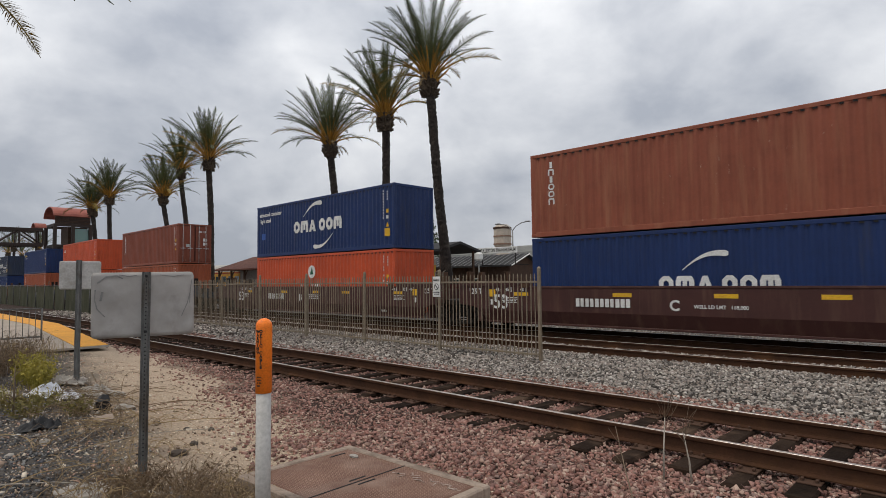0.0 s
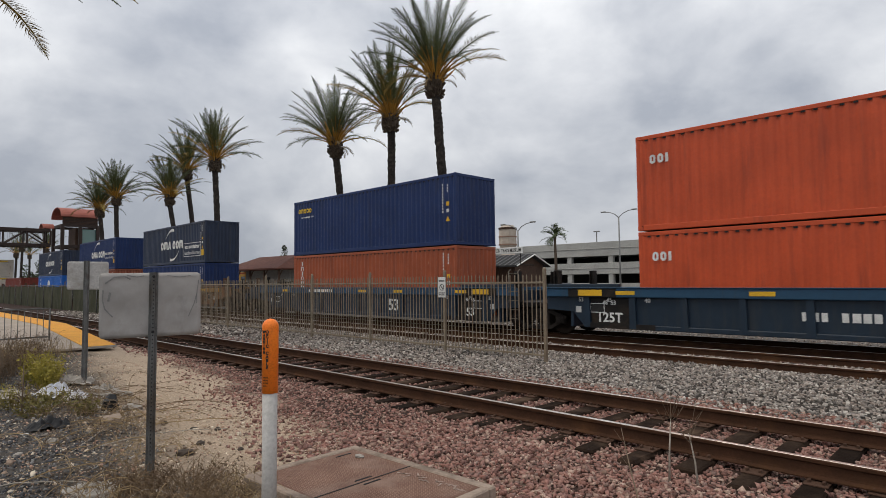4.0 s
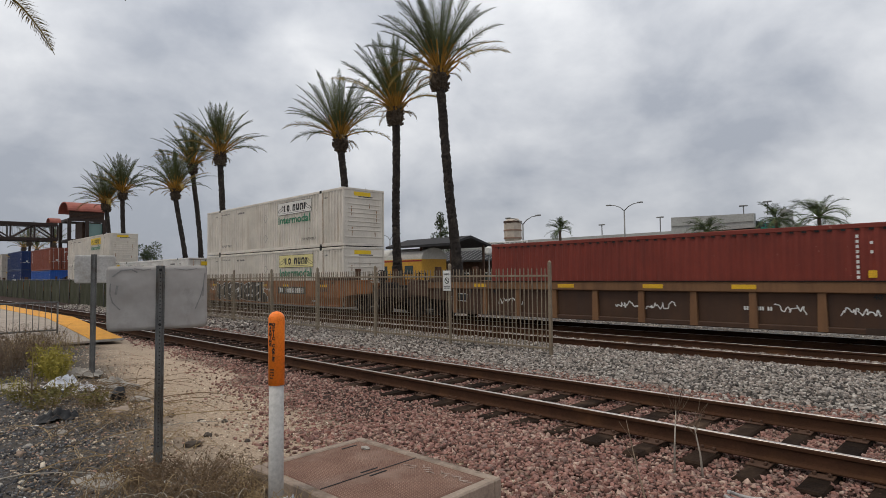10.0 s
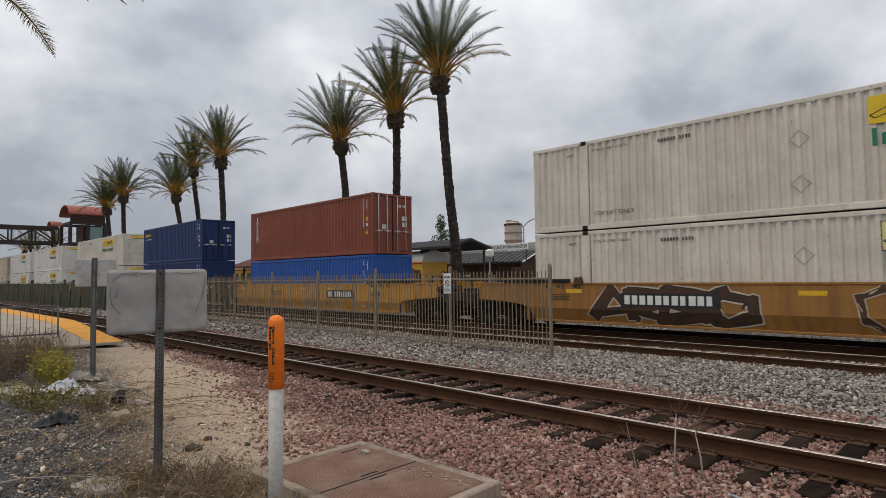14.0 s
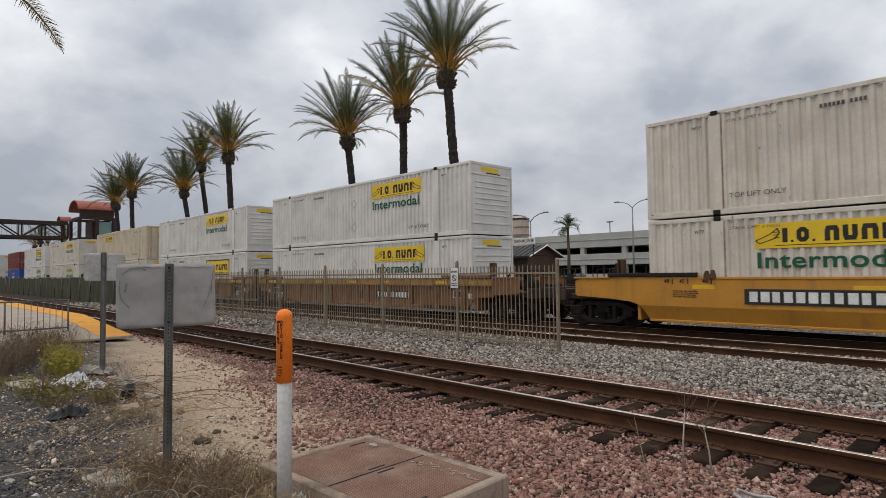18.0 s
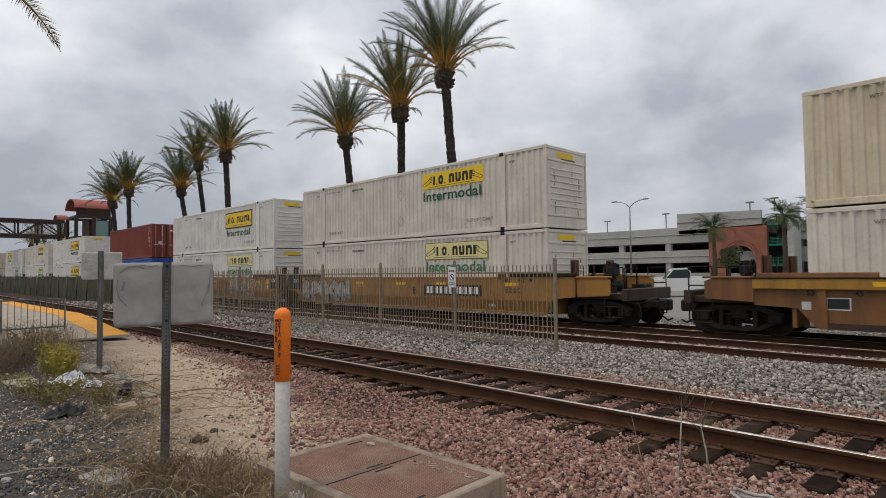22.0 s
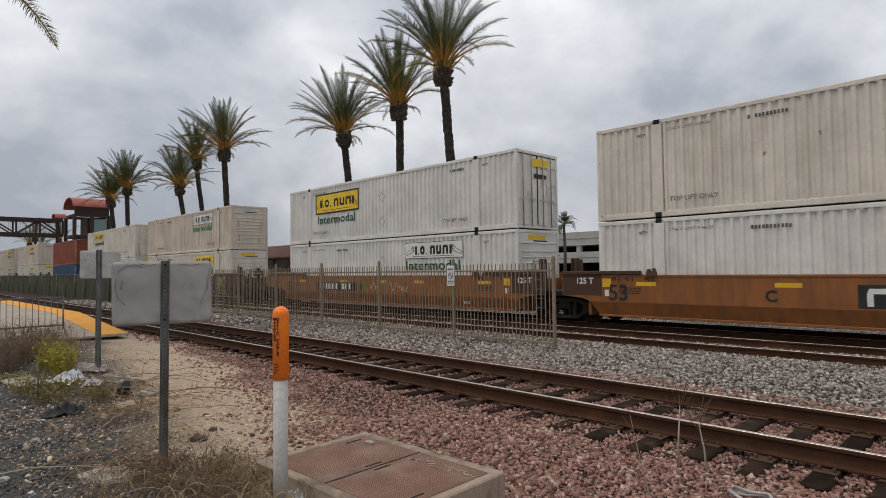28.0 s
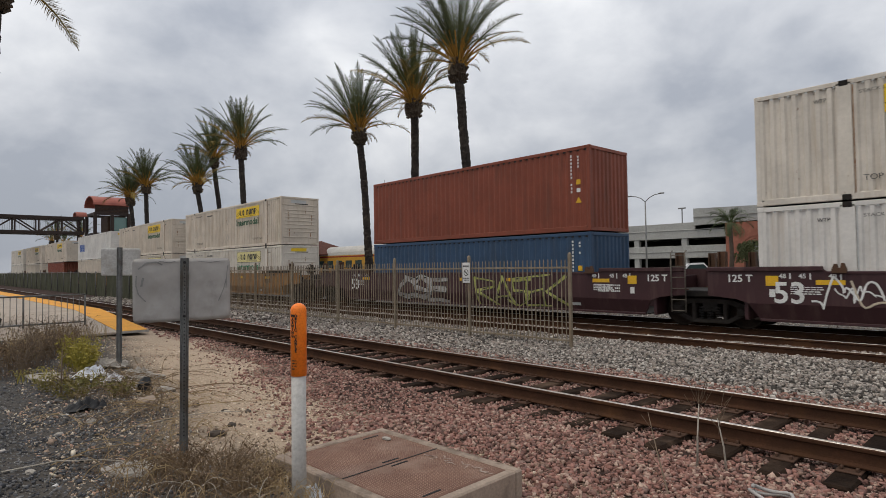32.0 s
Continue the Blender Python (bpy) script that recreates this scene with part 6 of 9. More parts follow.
        dia = shared("diamond", lambda: Shape().add([(-0.24, 0, 0), (0, 0, 0.24), (0.24, 0, 0), (0, 0, -0.24), (-0.20, 0, 0), (0, 0, 0.20), (0.20, 0, 0), (0, 0, -0.20)],
                                                    [(0, 4, 5, 1), (1, 5, 6, 2), (2, 6, 7, 3), (3, 7, 4, 0)]).mesh("placard_holder"))
        for z in (0.75, 1.9):
            mark(c, dia, M_HOLDER, 0.2, z, y - 0.002, "placard_holder")


# What is painted on the cars' sides, by their place in the train, counted from its head.
MARKS = {
    0: [("num", -3.25, 1.9, 0.26, 0), ("read", "WELL LD LMT   118,000", 0.25, 1.16, 0.10, 0), ("txt", "C", -1.0, 0.30, 0), ("txt", "53", -7.3, 0.5, 0)],
    1: [("num", -3.3, 1.9, 0.3, 0), ("txt", "B", -1.0, 0.34, 0), ("small", 0.2, 1.3, 0), ("txt", "53", -7.4, 0.5, 0)],
    2: [("txt", "53", 0.54, 0.5, 0), ("num", 2.9, 2.3, 0.22, 0), ("chordword", -3.2, 2.1), ("chordword", 1.6, 1.5)],
    3: [("txt", "53", 2.52, 0.5, 0), ("num", -0.6, 2.3, 0.22, 0), ("chordword", 1.2, 1.2), ("chordword", 4.4, 1.6)],
    4: [("txt", "53", 2.5, 0.5, 0), ("chordword", -3.0, 2.1)],
    5: [("num", 4.3, 1.65, 0.22, 1), ("txt", "53", 6.8, 0.34, 2), ("small", 2.6, 0.7, 2)],
    6: [("block", 2.4, 2.4, 0.6, "red"), ("scr", 11, -2.3, -1.5, 0.35, "white"), ("small", -3.6, 0.8, 2)],
    7: [("num", -5.0, 1.65, 0.22, 1), ("scr", 12, -2.0, -0.9, 0.4, "white"), ("scr", 13, -5.9, -4.2, 0.3, "pale"), ("small", 2.4, 0.8, 2)],
    8: [("scr", 14, -0.9, 1.1, 0.3, "white"), ("scr", 15, 3.6, 4.4, 0.28, "white"), ("scr", 16, 5.0, 5.9, 0.28, "white"), ("scr", 17, 6.5, 7.6, 0.3, "white"), ("scr", 27, -5.6, -4.4, 0.3, "white"), ("num", 3.2, 0.7, 0.1, 0)],
    9: [("txt", "53", -7.5, 0.5, 2), ("scr", 41, -6.9, -6.0, 0.3, "white"), ("graf", "KKRSE", -6.0, 0.0, "black", "white", None, None, 0.46), ("txt", "B", 1.4, 0.34, 2), ("num", 3.5, 2.6, 0.26, 1), ("scr", 18, 0.1, 1.1, 0.25, "white")],
    10: [("graf", "GNS", -7.6, -1.5, "gold", "ink", "white", "pink", 0.40), ("graf", "YENT", 0.75, 6.5, "black", "white", None, "pink", 0.34), ("block", -0.35, 1.5, 0.42, "red"), ("scr", 31, -1.0, 0.5, 0.3, "teal")],
    11: [("graf", "ARBO", -5.8, -1.3, "umber", "black", "cream", None, 0.26), ("num", -3.25, 2.7, 0.27, 1), ("txt", "A", -1.1, 0.3, 2), ("graf", "ORTY", 1.2, 4.6, "umber", "cream", None, None, 0.2), ("scr", 32, 5.2, 6.6, 0.7, "cream"), ("scr", 33, 5.3, 6.5, 0.5, "cream")],
    12: [("num", 3.8, 2.0, 0.26, 1), ("small", -2.4, 1.2, 2), ("txt", "B", 1.9, 0.3, 2)],
    13: [("block", -4.25, 1.95, 0.5, "red"), ("txt", "53", -1.25, 0.38, 2), ("txt", "C", -0.55, 0.28, 2), ("graf", "SKAER", 0.4, 4.8, "sky", "inkblue", "white", None, 0.2)],
    14: [("num", -3.7, 3.0, 0.27, 1), ("txt", "53", -1.25, 0.38, 2), ("txt", "B", -0.55, 0.28, 2), ("graf", "BESKR", 0.7, 3.9, "sky", "inkblue", "white", None, 0.17), ("scr", 34, 4.7, 6.2, 0.45, "umber")],
    15: [("txt", "53", 0.93, 0.36, 2), ("num", 3.4, 2.4, 0.24, 1), ("txt2", "A", 0.8)],
    16: [("txt", "53", 0.83, 0.4, 2), ("block", 3.05, 1.95, 0.5, "red"), ("txt2", "C", 0.7)],
    17: [("num", -3.6, 1.6, 0.2, 1), ("txt", "53", 2.9, 0.4, 2)],
    18: [("num", 3.55, 3.0, 0.28, 1), ("txt", "B", 1.3, 0.3, 2), ("graf", "SPOON", -8.0, -3.4, "grey", "umber", None, None, 0.36)],
    19: [("graf", "BRSIT", -7.2, -2.4, "rustred", "black", "cream", None, 0.22), ("txt", "C", -1.2, 0.32, 2), ("block", 1.55, 1.95, 0.55, "red"), ("graf", "HEMIS", 2.6, 5.6, "silver", "plum", "cream", None, 0.16), ("scr", 35, 5.8, 7.2, 0.5, "cream")],
    20: [("graf", "DECAO", 1.7, 6.2, "aqua", "black", None, "crimson", 0.30), ("num", -3.8, 2.0, 0.27, 1), ("read", "LD LMT. 117,300 PER UNIT", 0.55, 1.15, 0.085, 2), ("txt", "A", -1.35, 0.32, 2), ("txt", "53", -7.7, 0.5, 2)],
    21: [("num", 3.0, 2.4, 0.27, 1), ("txt", "B", 1.2, 0.3, 2), ("small", -2.0, 1.2, 2)],
    22: [("block", 0.2, 2.4, 0.42, "whiteonblack"), ("txt", "C", -3.0, 0.3, 2), ("txt", "53", -7.3, 0.5, 2)],
    23: [("num", -3.2, 3.1, 0.28, 1), ("txt", "B", -1.15, 0.3, 2), ("scr", 51, -0.6, 0.5, 0.5, "cream"), ("scr", 52, 0.9, 2.3, 0.45, "cream"), ("txt", "53", -7.7, 0.5, 2)],
    24: [("graf", "KISE", 1.25, 2.7, "mauve", "plum", None, None, 0.17), ("graf", "SKSP", 3.1, 5.2, "silver", "black", None, None, 0.22), ("graf", "RKES", 6.3, 7.6, "lime", "black", None, None, 0.12), ("disc", -1.4),
         ("num", -2.9, 1.5, 0.20, 0), ("read", "WELL LD LMT   118,100", 0.3, 1.18, 0.10, 0), ("graf", "CAERD", -7.0, -4.2, "aqua", "teal", None, None, 0.24), ("txt", "53", -7.4, 0.5, 0)],
    25: [("graf", "MEK", -3.3, 1.4, "black", "white", None, None, 0.4), ("scr", 20, 2.2, 4.4, 0.9, "blue"), ("scr", 21, 4.2, 6.8, 0.9, "blue"), ("scr", 24, 2.6, 6.2, 0.6, "sky"), ("txt", "53", -7.3, 0.55, 0), ("scr", 61, -6.9, -5.2, 0.9, "white"), ("scr", 62, -6.3, -4.8, 0.5, "white"), ("scr", 63, -6.0, -4.7, 1.0, "cream"), ("graf", "AN", -4.9, -3.2, "aqua", "teal", None, None, 0.36)],
    26: [("graf", "RASEK", 1.0, 5.0, "lime", "black", None, None, 0.10), ("txt", "53", -7.3, 0.5, 0), ("small", 6.9, 0.8, 0), ("graf", "CSE", -4.0, -1.0, "grey", "black", None, None, 0.2)],
}
WILD = ("KKRSE", "YENT", "SN", "AN", "MEK")
INKS = {"ochre_spray": surface("ochre_spray", (0.40, 0.27, 0.10), (0.46, 0.36, 0.18), 0.3, 0.7), "rustred": surface("rust_red_spray", (0.26, 0.065, 0.045), (0.06, 0.040, 0.040), 0.45, 0.7), "mauve": surface("mauve_spray", (0.42, 0.16, 0.17), (0.30, 0.12, 0.13), 0.3, 0.7), "aqua": surface("aqua_spray", (0.10, 0.33, 0.46), (0.42, 0.60, 0.66), 0.25, 0.7), "cream": surface("cream_spray", (0.55, 0.47, 0.36), None, 0.5, 0.7), "red": G_RED, "black": M_BLACK, "white": M_WHITE, "gold": G_GOLD, "ink": G_INK, "pink": G_PINK, "umber": PAINTS["umber"], "sand": PAINTS["ochre"], "sky": G_SKY, "grey": G_GREY,
        "inkblue": surface("navy_spray", (0.012, 0.03, 0.09), None, 0.5, 0.7), "silver": G_GREY, "crimson": G_RED, "plum": PAINTS["plum"], "teal": surface("teal_spray", (0.01, 0.13, 0.15), None, 0.5, 0.7),
        "lime": surface("lime_spray", (0.26, 0.28, 0.06), (0.40, 0.40, 0.14), 0.5, 0.7), "blue": G_BLUE, "pale": surface("pale_green_spray", (0.35, 0.40, 0.28), None, 0.5, 0.7)}


def paint_marks(car, k, style):
    smooth = style == "smooth"
    y = -FACE - 0.006 if smooth else -FACE + 0.05
    zc = 1.22 if smooth else 1.0
    for row in MARKS.get(k, ()):
        what = row[0]
        if what == "num":
            _, x, w, h, on_black = row
            if on_black:
                mark(car, plate_mesh(w + 0.25, h * 1.5), M_BLACK, x, zc, y - (0.018 if smooth else 0), "number_panel", "black number panel")
            bars(car, x, zc, y - (0.022 if smooth else 0.005), w, h, 11, M_WHITE, "number_row", False, k)
        elif what == "txt":
            _, words, x, h, ink = row
            mark(car, lettering(words, h, 1.0, 0.012), M_WHITE if ink == 0 else M_BLACK, x, zc - 0.05, y - 0.003, "lettering")
        elif what == "read":
            _, words, x, z, h, ink = row
            mark(car, lettering(words, h, 1.0, 0.003), M_WHITE if ink == 0 else M_BLACK, x, z, y - 0.003, "lettering")
        elif what == "txt2":
            mark(car, lettering(row[1], 0.16, 1.0, 0.006), M_BLACK, row[2], 1.57, -FACE - 0.078, "lettering")
        elif what == "small":
            for j in range(3):
                bars(car, row[1], zc + 0.1 - 0.09 * j, y - 0.003, row[2], 0.05, 12, M_WHITE if row[3] == 0 else M_BLACK, "small_print", False, k + j)
        elif what == "chordword":
            bars(car, row[1], 1.56, -FACE - 0.078, row[2], 0.14, 12, M_WHITE, "number_row", False, k)
        elif what == "block":
            _, x, w, h, ink = row
            if ink == "whiteonblack":
                mark(car, plate_mesh(w + 0.3, h * 1.3), M_BLACK, x, zc, y, "emblem", "black emblem panel")
            me = shared(("railblock", w, h), lambda: block_word([w * 0.28, w * 0.28, w * 0.30], h, w * 0.06, "nnx", 0.3).mesh("emblem"))
            mark(car, me, M_WHITE if ink == "whiteonblack" else G_BRICK, x, zc - 0.02, y - 0.005, "emblem", "plain block emblem")
        elif what == "graf":
            _, word, x0, x1, fill, edge, halo, back, fat = row
            graffiti(car, word, x0, x1, INKS[fill], INKS[edge], INKS[halo] if halo else None, INKS[back] if back else None, fat, fat < 0.29 or word in WILD, k + len(word))
        elif what == "scr":
            _, seed, x0, x1, h, ink = row
            scrawl(car, seed, x0, x1, zc, h, INKS[ink], y + 0.0)
        elif what == "disc":
            ring = [(0.62 * math.cos(a * math.pi / 16), 0.62 * math.sin(a * math.pi / 16)) for a in range(33)]
            at = pose(row[1], y, 1.14)
            part("mural", Shape().flat_y(ring[:-1], 0, 0.003), INKS["ochre_spray"], car, "round painted mural", at=at)
            part("mural", Shape().flat_y([(px, pz) for px, pz in ring[1:16]] + [(-0.35, 0.0), (0.2, 0.1)], -0.004, 0.003), INKS["aqua"], car, at=at)
            part("mural", Shape().flat_y([(-0.52, -0.02), (-0.36, 0.14), (0.05, 0.22), (0.42, 0.08), (0.5, -0.06), (0.2, -0.05), (0.05, -0.14), (-0.15, -0.06), (-0.3, -0.16)], -0.008, 0.003), PAINTS["umber"], car, at=at)


def build_train():
    for k, (x, style, colour, left, right, low, high) in enumerate(TRAIN):
        car = well_car(style, colour, bool(left), bool(right), f"{WORDS[colour]} well car with {'smooth' if style == 'smooth' else 'ribbed'} sides{' and sprayed graffiti' if any(q[0] in ('graf', 'scr') for q in MARKS.get(k, ())) else ''} on rails")
        MOVERS.append((car, x, TRAIN_Y, TRAIN_TOP))
        paint_marks(car, k, style)
        z = 0.5
        for spec in (low, high):
            if not spec:
                continue
            kind, paint_name, end, what = spec
            words = WORDS[paint_name]
            detail = "with name panel" if what.startswith("hunt") else {"arcs": "with white block emblem", "bird": "with red winged emblem", "globe": "with white half-globe emblem", "disc": "with white round emblem"}.get(what.split("_")[0], "with white codes")
            size = "forty-foot" if kind != "53" else "fifty-three-foot"
            where = "set low" if spec is low else "stacked on top"
            c, L, yy, H = container(kind, paint_name, f"{words} {size} container {detail} {where}", end)
            write_on(c, L, yy, H, what, k * 7 + (0 if spec is low else 3))
            MOVERS.append((c, x, TRAIN_Y, TRAIN_TOP + z))
            CONTAINERS.append(c)
            z += H + 0.035
        CARS.append(car)


CARS = []
build_train()

# ---- fences, posts and signs ----
M_FENCE = surface("beige_steel", (0.27, 0.22, 0.155), (0.20, 0.165, 0.12), 0.3, 0.55, 0.1, 0, 0.02, (0.16, 0.10, 0.06), 0.5, 0.3)
M_GALV = surface("galvanised_steel", (0.16, 0.16, 0.155), (0.11, 0.11, 0.108), 0.15, 0.55, 0.3, 0.001, 0.02, (0.09, 0.07, 0.05), 0.3, 0.3)
M_SIGN_BACK = surface("dull_aluminium", (0.40, 0.375, 0.35), (0.36, 0.34, 0.32), 0.6, 0.5, 0.15, 0.002, 0.2, (0.20, 0.185, 0.17), 0.5, 0.05, fine=0.04)
M_ORANGE = surface("orange_plastic", (1.0, 0.25, 0.025), (0.95, 0.22, 0.022), 0.2, 0.4)
M_PVC = surface("white_plastic", (0.50, 0.485, 0.46), (0.43, 0.415, 0.395), 0.4, 0.5, 0, 0, 0.02, (0.33, 0.30, 0.26), 0.2, 0.3)
M_SCREEN = surface("olive_screen", (0.055, 0.057, 0.030), (0.038, 0.040, 0.022), 1.5, 0.95, 0, 0.03, 0.6, (0.09, 0.085, 0.055), 2.0, 0.3)
M_CONC = surface("concrete", (0.36, 0.345, 0.31), (0.29, 0.275, 0.25), 0.5, 0.85, 0, 0.004, 0.03, (0.20, 0.185, 0.16), 0.5, 0.35)
M_RIM = surface("stained_concrete", (0.33, 0.26, 0.205), (0.24, 0.185, 0.145), 0.3, 0.9, 0, 0.006, 0.03, (0.10, 0.075, 0.055), 0.3, 0.4)
# tread bars in a paler colour than the lid plate
M_STUD = surface("pale_tread_bars", (0.34, 0.22, 0.165), (0.22, 0.13, 0.095), 0.3, 0.6, 0.1, gloss=0.3)
M_LID = surface("rusty_tread_plate", (0.145, 0.078, 0.056), (0.19, 0.108, 0.078), 0.3, 0.8, 0.1, 0.003, 0.012, (0.28, 0.20, 0.16), 0.35, 0.35, gloss=0.2)
M_CHALK = surface("worn_chalk", (0.40, 0.33, 0.28), (0.24, 0.16, 0.125), 0.05, 0.9)
M_TACTILE = surface("yellow_edge_tiles", (0.72, 0.33, 0.03), (0.64, 0.29, 0.035), 0.6, 0.7, 0, 0.004, 0.05, (0.45, 0.24, 0.06), 0.8, 0.25)
M_PLATFORM = surface("platform_concrete", (0.40, 0.335, 0.275), (0.34, 0.285, 0.235), 0.8, 0.85, 0, 0.002, 0.05, (0.26, 0.23, 0.19), 1.0, 0.3)


def build_fence():
    z = -0.20
    f = thing("steel_fence", pose(0, FENCE_Y, z), "beige steel picket fence between the two tracks", "fence")
    xs = [-7.8 - 3.22 * k for k in range(9)]
    post = Shape().cbox(-0.035, 0.035, -0.035, 0.035, -0.2, 2.12, 0.006).tube([(0, 0, 2.12), (0, 0, 2.15), (0, 0, 2.18)], [0.045, 0.04, 0.01], 8).mesh("post")
    pick = Shape().cbox(-0.011, 0.011, -0.011, 0.011, 0.10, 1.98, 0.003).add([(-0.011, -0.011, 1.98), (0.011, -0.011, 1.98), (0.011, 0.011, 1.98), (-0.011, 0.011, 1.98), (0, 0, 2.03)],
                                                                      [(0, 1, 4), (1, 2, 4), (2, 3, 4), (3, 0, 4)]).mesh("picket")
    rail = Shape().cbox(-1.575, 1.575, -0.02, 0.02, -0.022, 0.022, 0.004).mesh("rail")
    rng = random.Random(3)
    for a, b in zip(xs, xs[1:]):
        for zz in (0.16, 1.83):
            part("rail", rail, M_FENCE, f, at=pose((a + b) / 2, 0, zz, 0, rng.uniform(-0.25, 0.25), 0))
        for k in range(1, 26):
            part("picket", pick, M_FENCE, f, at=pose(a + (b - a) * k / 26, 0, rng.uniform(-0.006, 0.006), rng.uniform(-0.4, 0.4), rng.uniform(-0.35, 0.35), 0))
    for x in xs:
        part("post", post, M_FENCE, f, at=pose(x, 0, 0))
    s = thing("warning_sign", pose(-11.07, FENCE_Y - 0.06, 1.52), "small white warning sign wired to the fence", "sign")
    part("plate", Shape().cbox(-0.14, 0.14, 0, 0.004, -0.27, 0.27, 0.002), M_WHITE, s)
    ring = [(0.085 * math.cos(a * math.pi / 12), 0.085 * math.sin(a * math.pi / 12)) for a in range(24)]
    sh = Shape()
    for (ax, az), (bx, bz) in zip(ring, ring[1:] + ring[:1]):
        sh.flat_y([(ax, az), (bx, bz), (bx * 0.8, bz * 0.8), (ax * 0.8, az * 0.8)], -0.003, 0.002)
    part("symbol", sh.flat_y([(-0.07, 0.05), (-0.05, 0.07), (0.07, -0.05), (0.05, -0.07)], -0.003, 0.002), M_BLACK, s)
    bars(s, 0, 0.17, -0.003, 0.22, 0.05, 7, M_BLACK)
    bars(s, 0, -0.15, -0.003, 0.22, 0.03, 9, M_BLACK)
    bars(s, 0, -0.2, -0.003, 0.2, 0.025, 9, M_BLACK)
    # the screened fence further along
    g = thing("screened_fence", pose(0, FENCE_Y, -0.25), "chain-link fence hung with dark olive privacy screen", "fence")
    rng = random.Random(8)
    x = -33.6
    for k in range(34):
        n = x - 3.05
        s = Shape()
        cols = 9
        for j in range(cols + 1):
            xx = x + (n - x) * j / cols
            s.v += [(xx, 0.03 * math.sin(j * 1.7 + k), 0.06), (xx, 0.025 * math.sin(j * 1.3 + 2 * k), 1.0), (xx, 0.02 * math.sin(j + k), 1.86 - 0.035 * math.sin(math.pi * j / cols) + rng.uniform(-0.02, 0.02))]
        for j in range(cols):
            for i in (0, 1):
                s.f.append((3 * j + i, 3 * j + 3 + i, 3 * j + 4 + i, 3 * j + 1 + i))
        part("screen_panel", s, M_SCREEN, g)
        part("post", shared("linkpost", lambda: Shape().tube([(0, 0, -0.2), (0, 0, 1.98)], 0.03, 8).mesh("post", None, True)), M_GALV, g, at=pose(x, -0.04, 0))
        part("top_rail", shared("linkrail", lambda: Shape().tube([(0, 0, 0), (-3.05, 0, 0)], 0.022, 6).mesh("top_rail", None, True)), M_GALV, g, at=pose(x, -0.04, 1.9))
        x = n


build_fence()


def channel_post(t, height, w=0.075, holes=True):
    """A steel sign post of hat section with a row of holes."""
    prof = [(-w / 2, 0.0), (-w / 2, 0.004), (-w * 0.27, 0.006), (-w * 0.2, -0.03), (w * 0.2, -0.03), (w * 0.27, 0.006), (w / 2, 0.004), (w / 2, 0.0), (w * 0.24, 0.0), (w * 0.17, -0.035), (-w * 0.17, -0.035), (-w * 0.24, 0.0)]
    n = len(prof)
    s = Shape()
    s.v = [(x, y, -0.25) for x, y in prof] + [(x, y, height) for x, y in prof]
    s.f = [(j, (j + 1) % n, n + (j + 1) % n, n + j) for j in range(n)]
    s.add([(x, y, height) for x, y in prof], [tuple(range(n))])
    p = part("post", s, M_GALV, t)
    if holes:
        hole = shared("posthole", lambda: Shape().tube([(0, -0.0012, 0), (0, 0.001, 0)], 0.0065, 8).mesh("hole"))
        k = 0
        while 0.2 + 0.0254 * 1.4 * k < height - 0.03:
            z = 0.2 + 0.0254 * 1.4 * k
            part("hole", hole, M_SEAM, p, at=pose(0, -0.0355, z))
            k += 1
    return p


def dented_plate(w, h, seed, r=0.035, amount=0.017):
    """A thin sheet with rounded corners, dents and a slight warp, in the xz plane."""
    s = Shape()
    nx, nz = 26, 16
    noise.seed_set(seed)
    for side in (0, 1):
        for i in range(nx + 1):
            for j in range(nz + 1):
                x, z = (i / nx - 0.5) * w, (j / nz - 0.5) * h
                ex, ez = abs(x) - (w / 2 - r), abs(z) - (h / 2 - r)
                if ex > 0 and ez > 0:
                    q = math.hypot(ex, ez)
                    if q > r:
                        x, z = math.copysign(w / 2 - r + ex * r / q, x), math.copysign(h / 2 - r + ez * r / q, z)
                d = amount * noise.noise((x * 4.0, z * 4.0, 1.0)) + amount * 0.6 * noise.noise((x * 11, z * 11, 4.0))
                s.v.append((x, d + side * 0.003, z))
    k = (nx + 1) * (nz + 1)
    for i in range(nx):
        for j in range(nz):
            a = i * (nz + 1) + j
            s.f.append((a, a + nz + 1, a + nz + 2, a + 1))
            s.f.append((k + a, k + a + 1, k + a + nz + 2, k + a + nz + 1))
    rim = [j for j in range(nz + 1)] + [i * (nz + 1) + nz for i in range(1, nx + 1)] + [nx * (nz + 1) + j for j in range(nz - 1, -1, -1)] + [i * (nz + 1) for i in range(nx - 1, 0, -1)]
    for a, b in zip(rim, rim[1:] + rim[:1]):
        s.f.append((a, b, k + b, k + a))
    noise.seed_set(1)
    return s


M_SMUDGE = surface("grey_smudge", (0.20, 0.195, 0.19), (0.27, 0.265, 0.255), 0.06, 0.7)


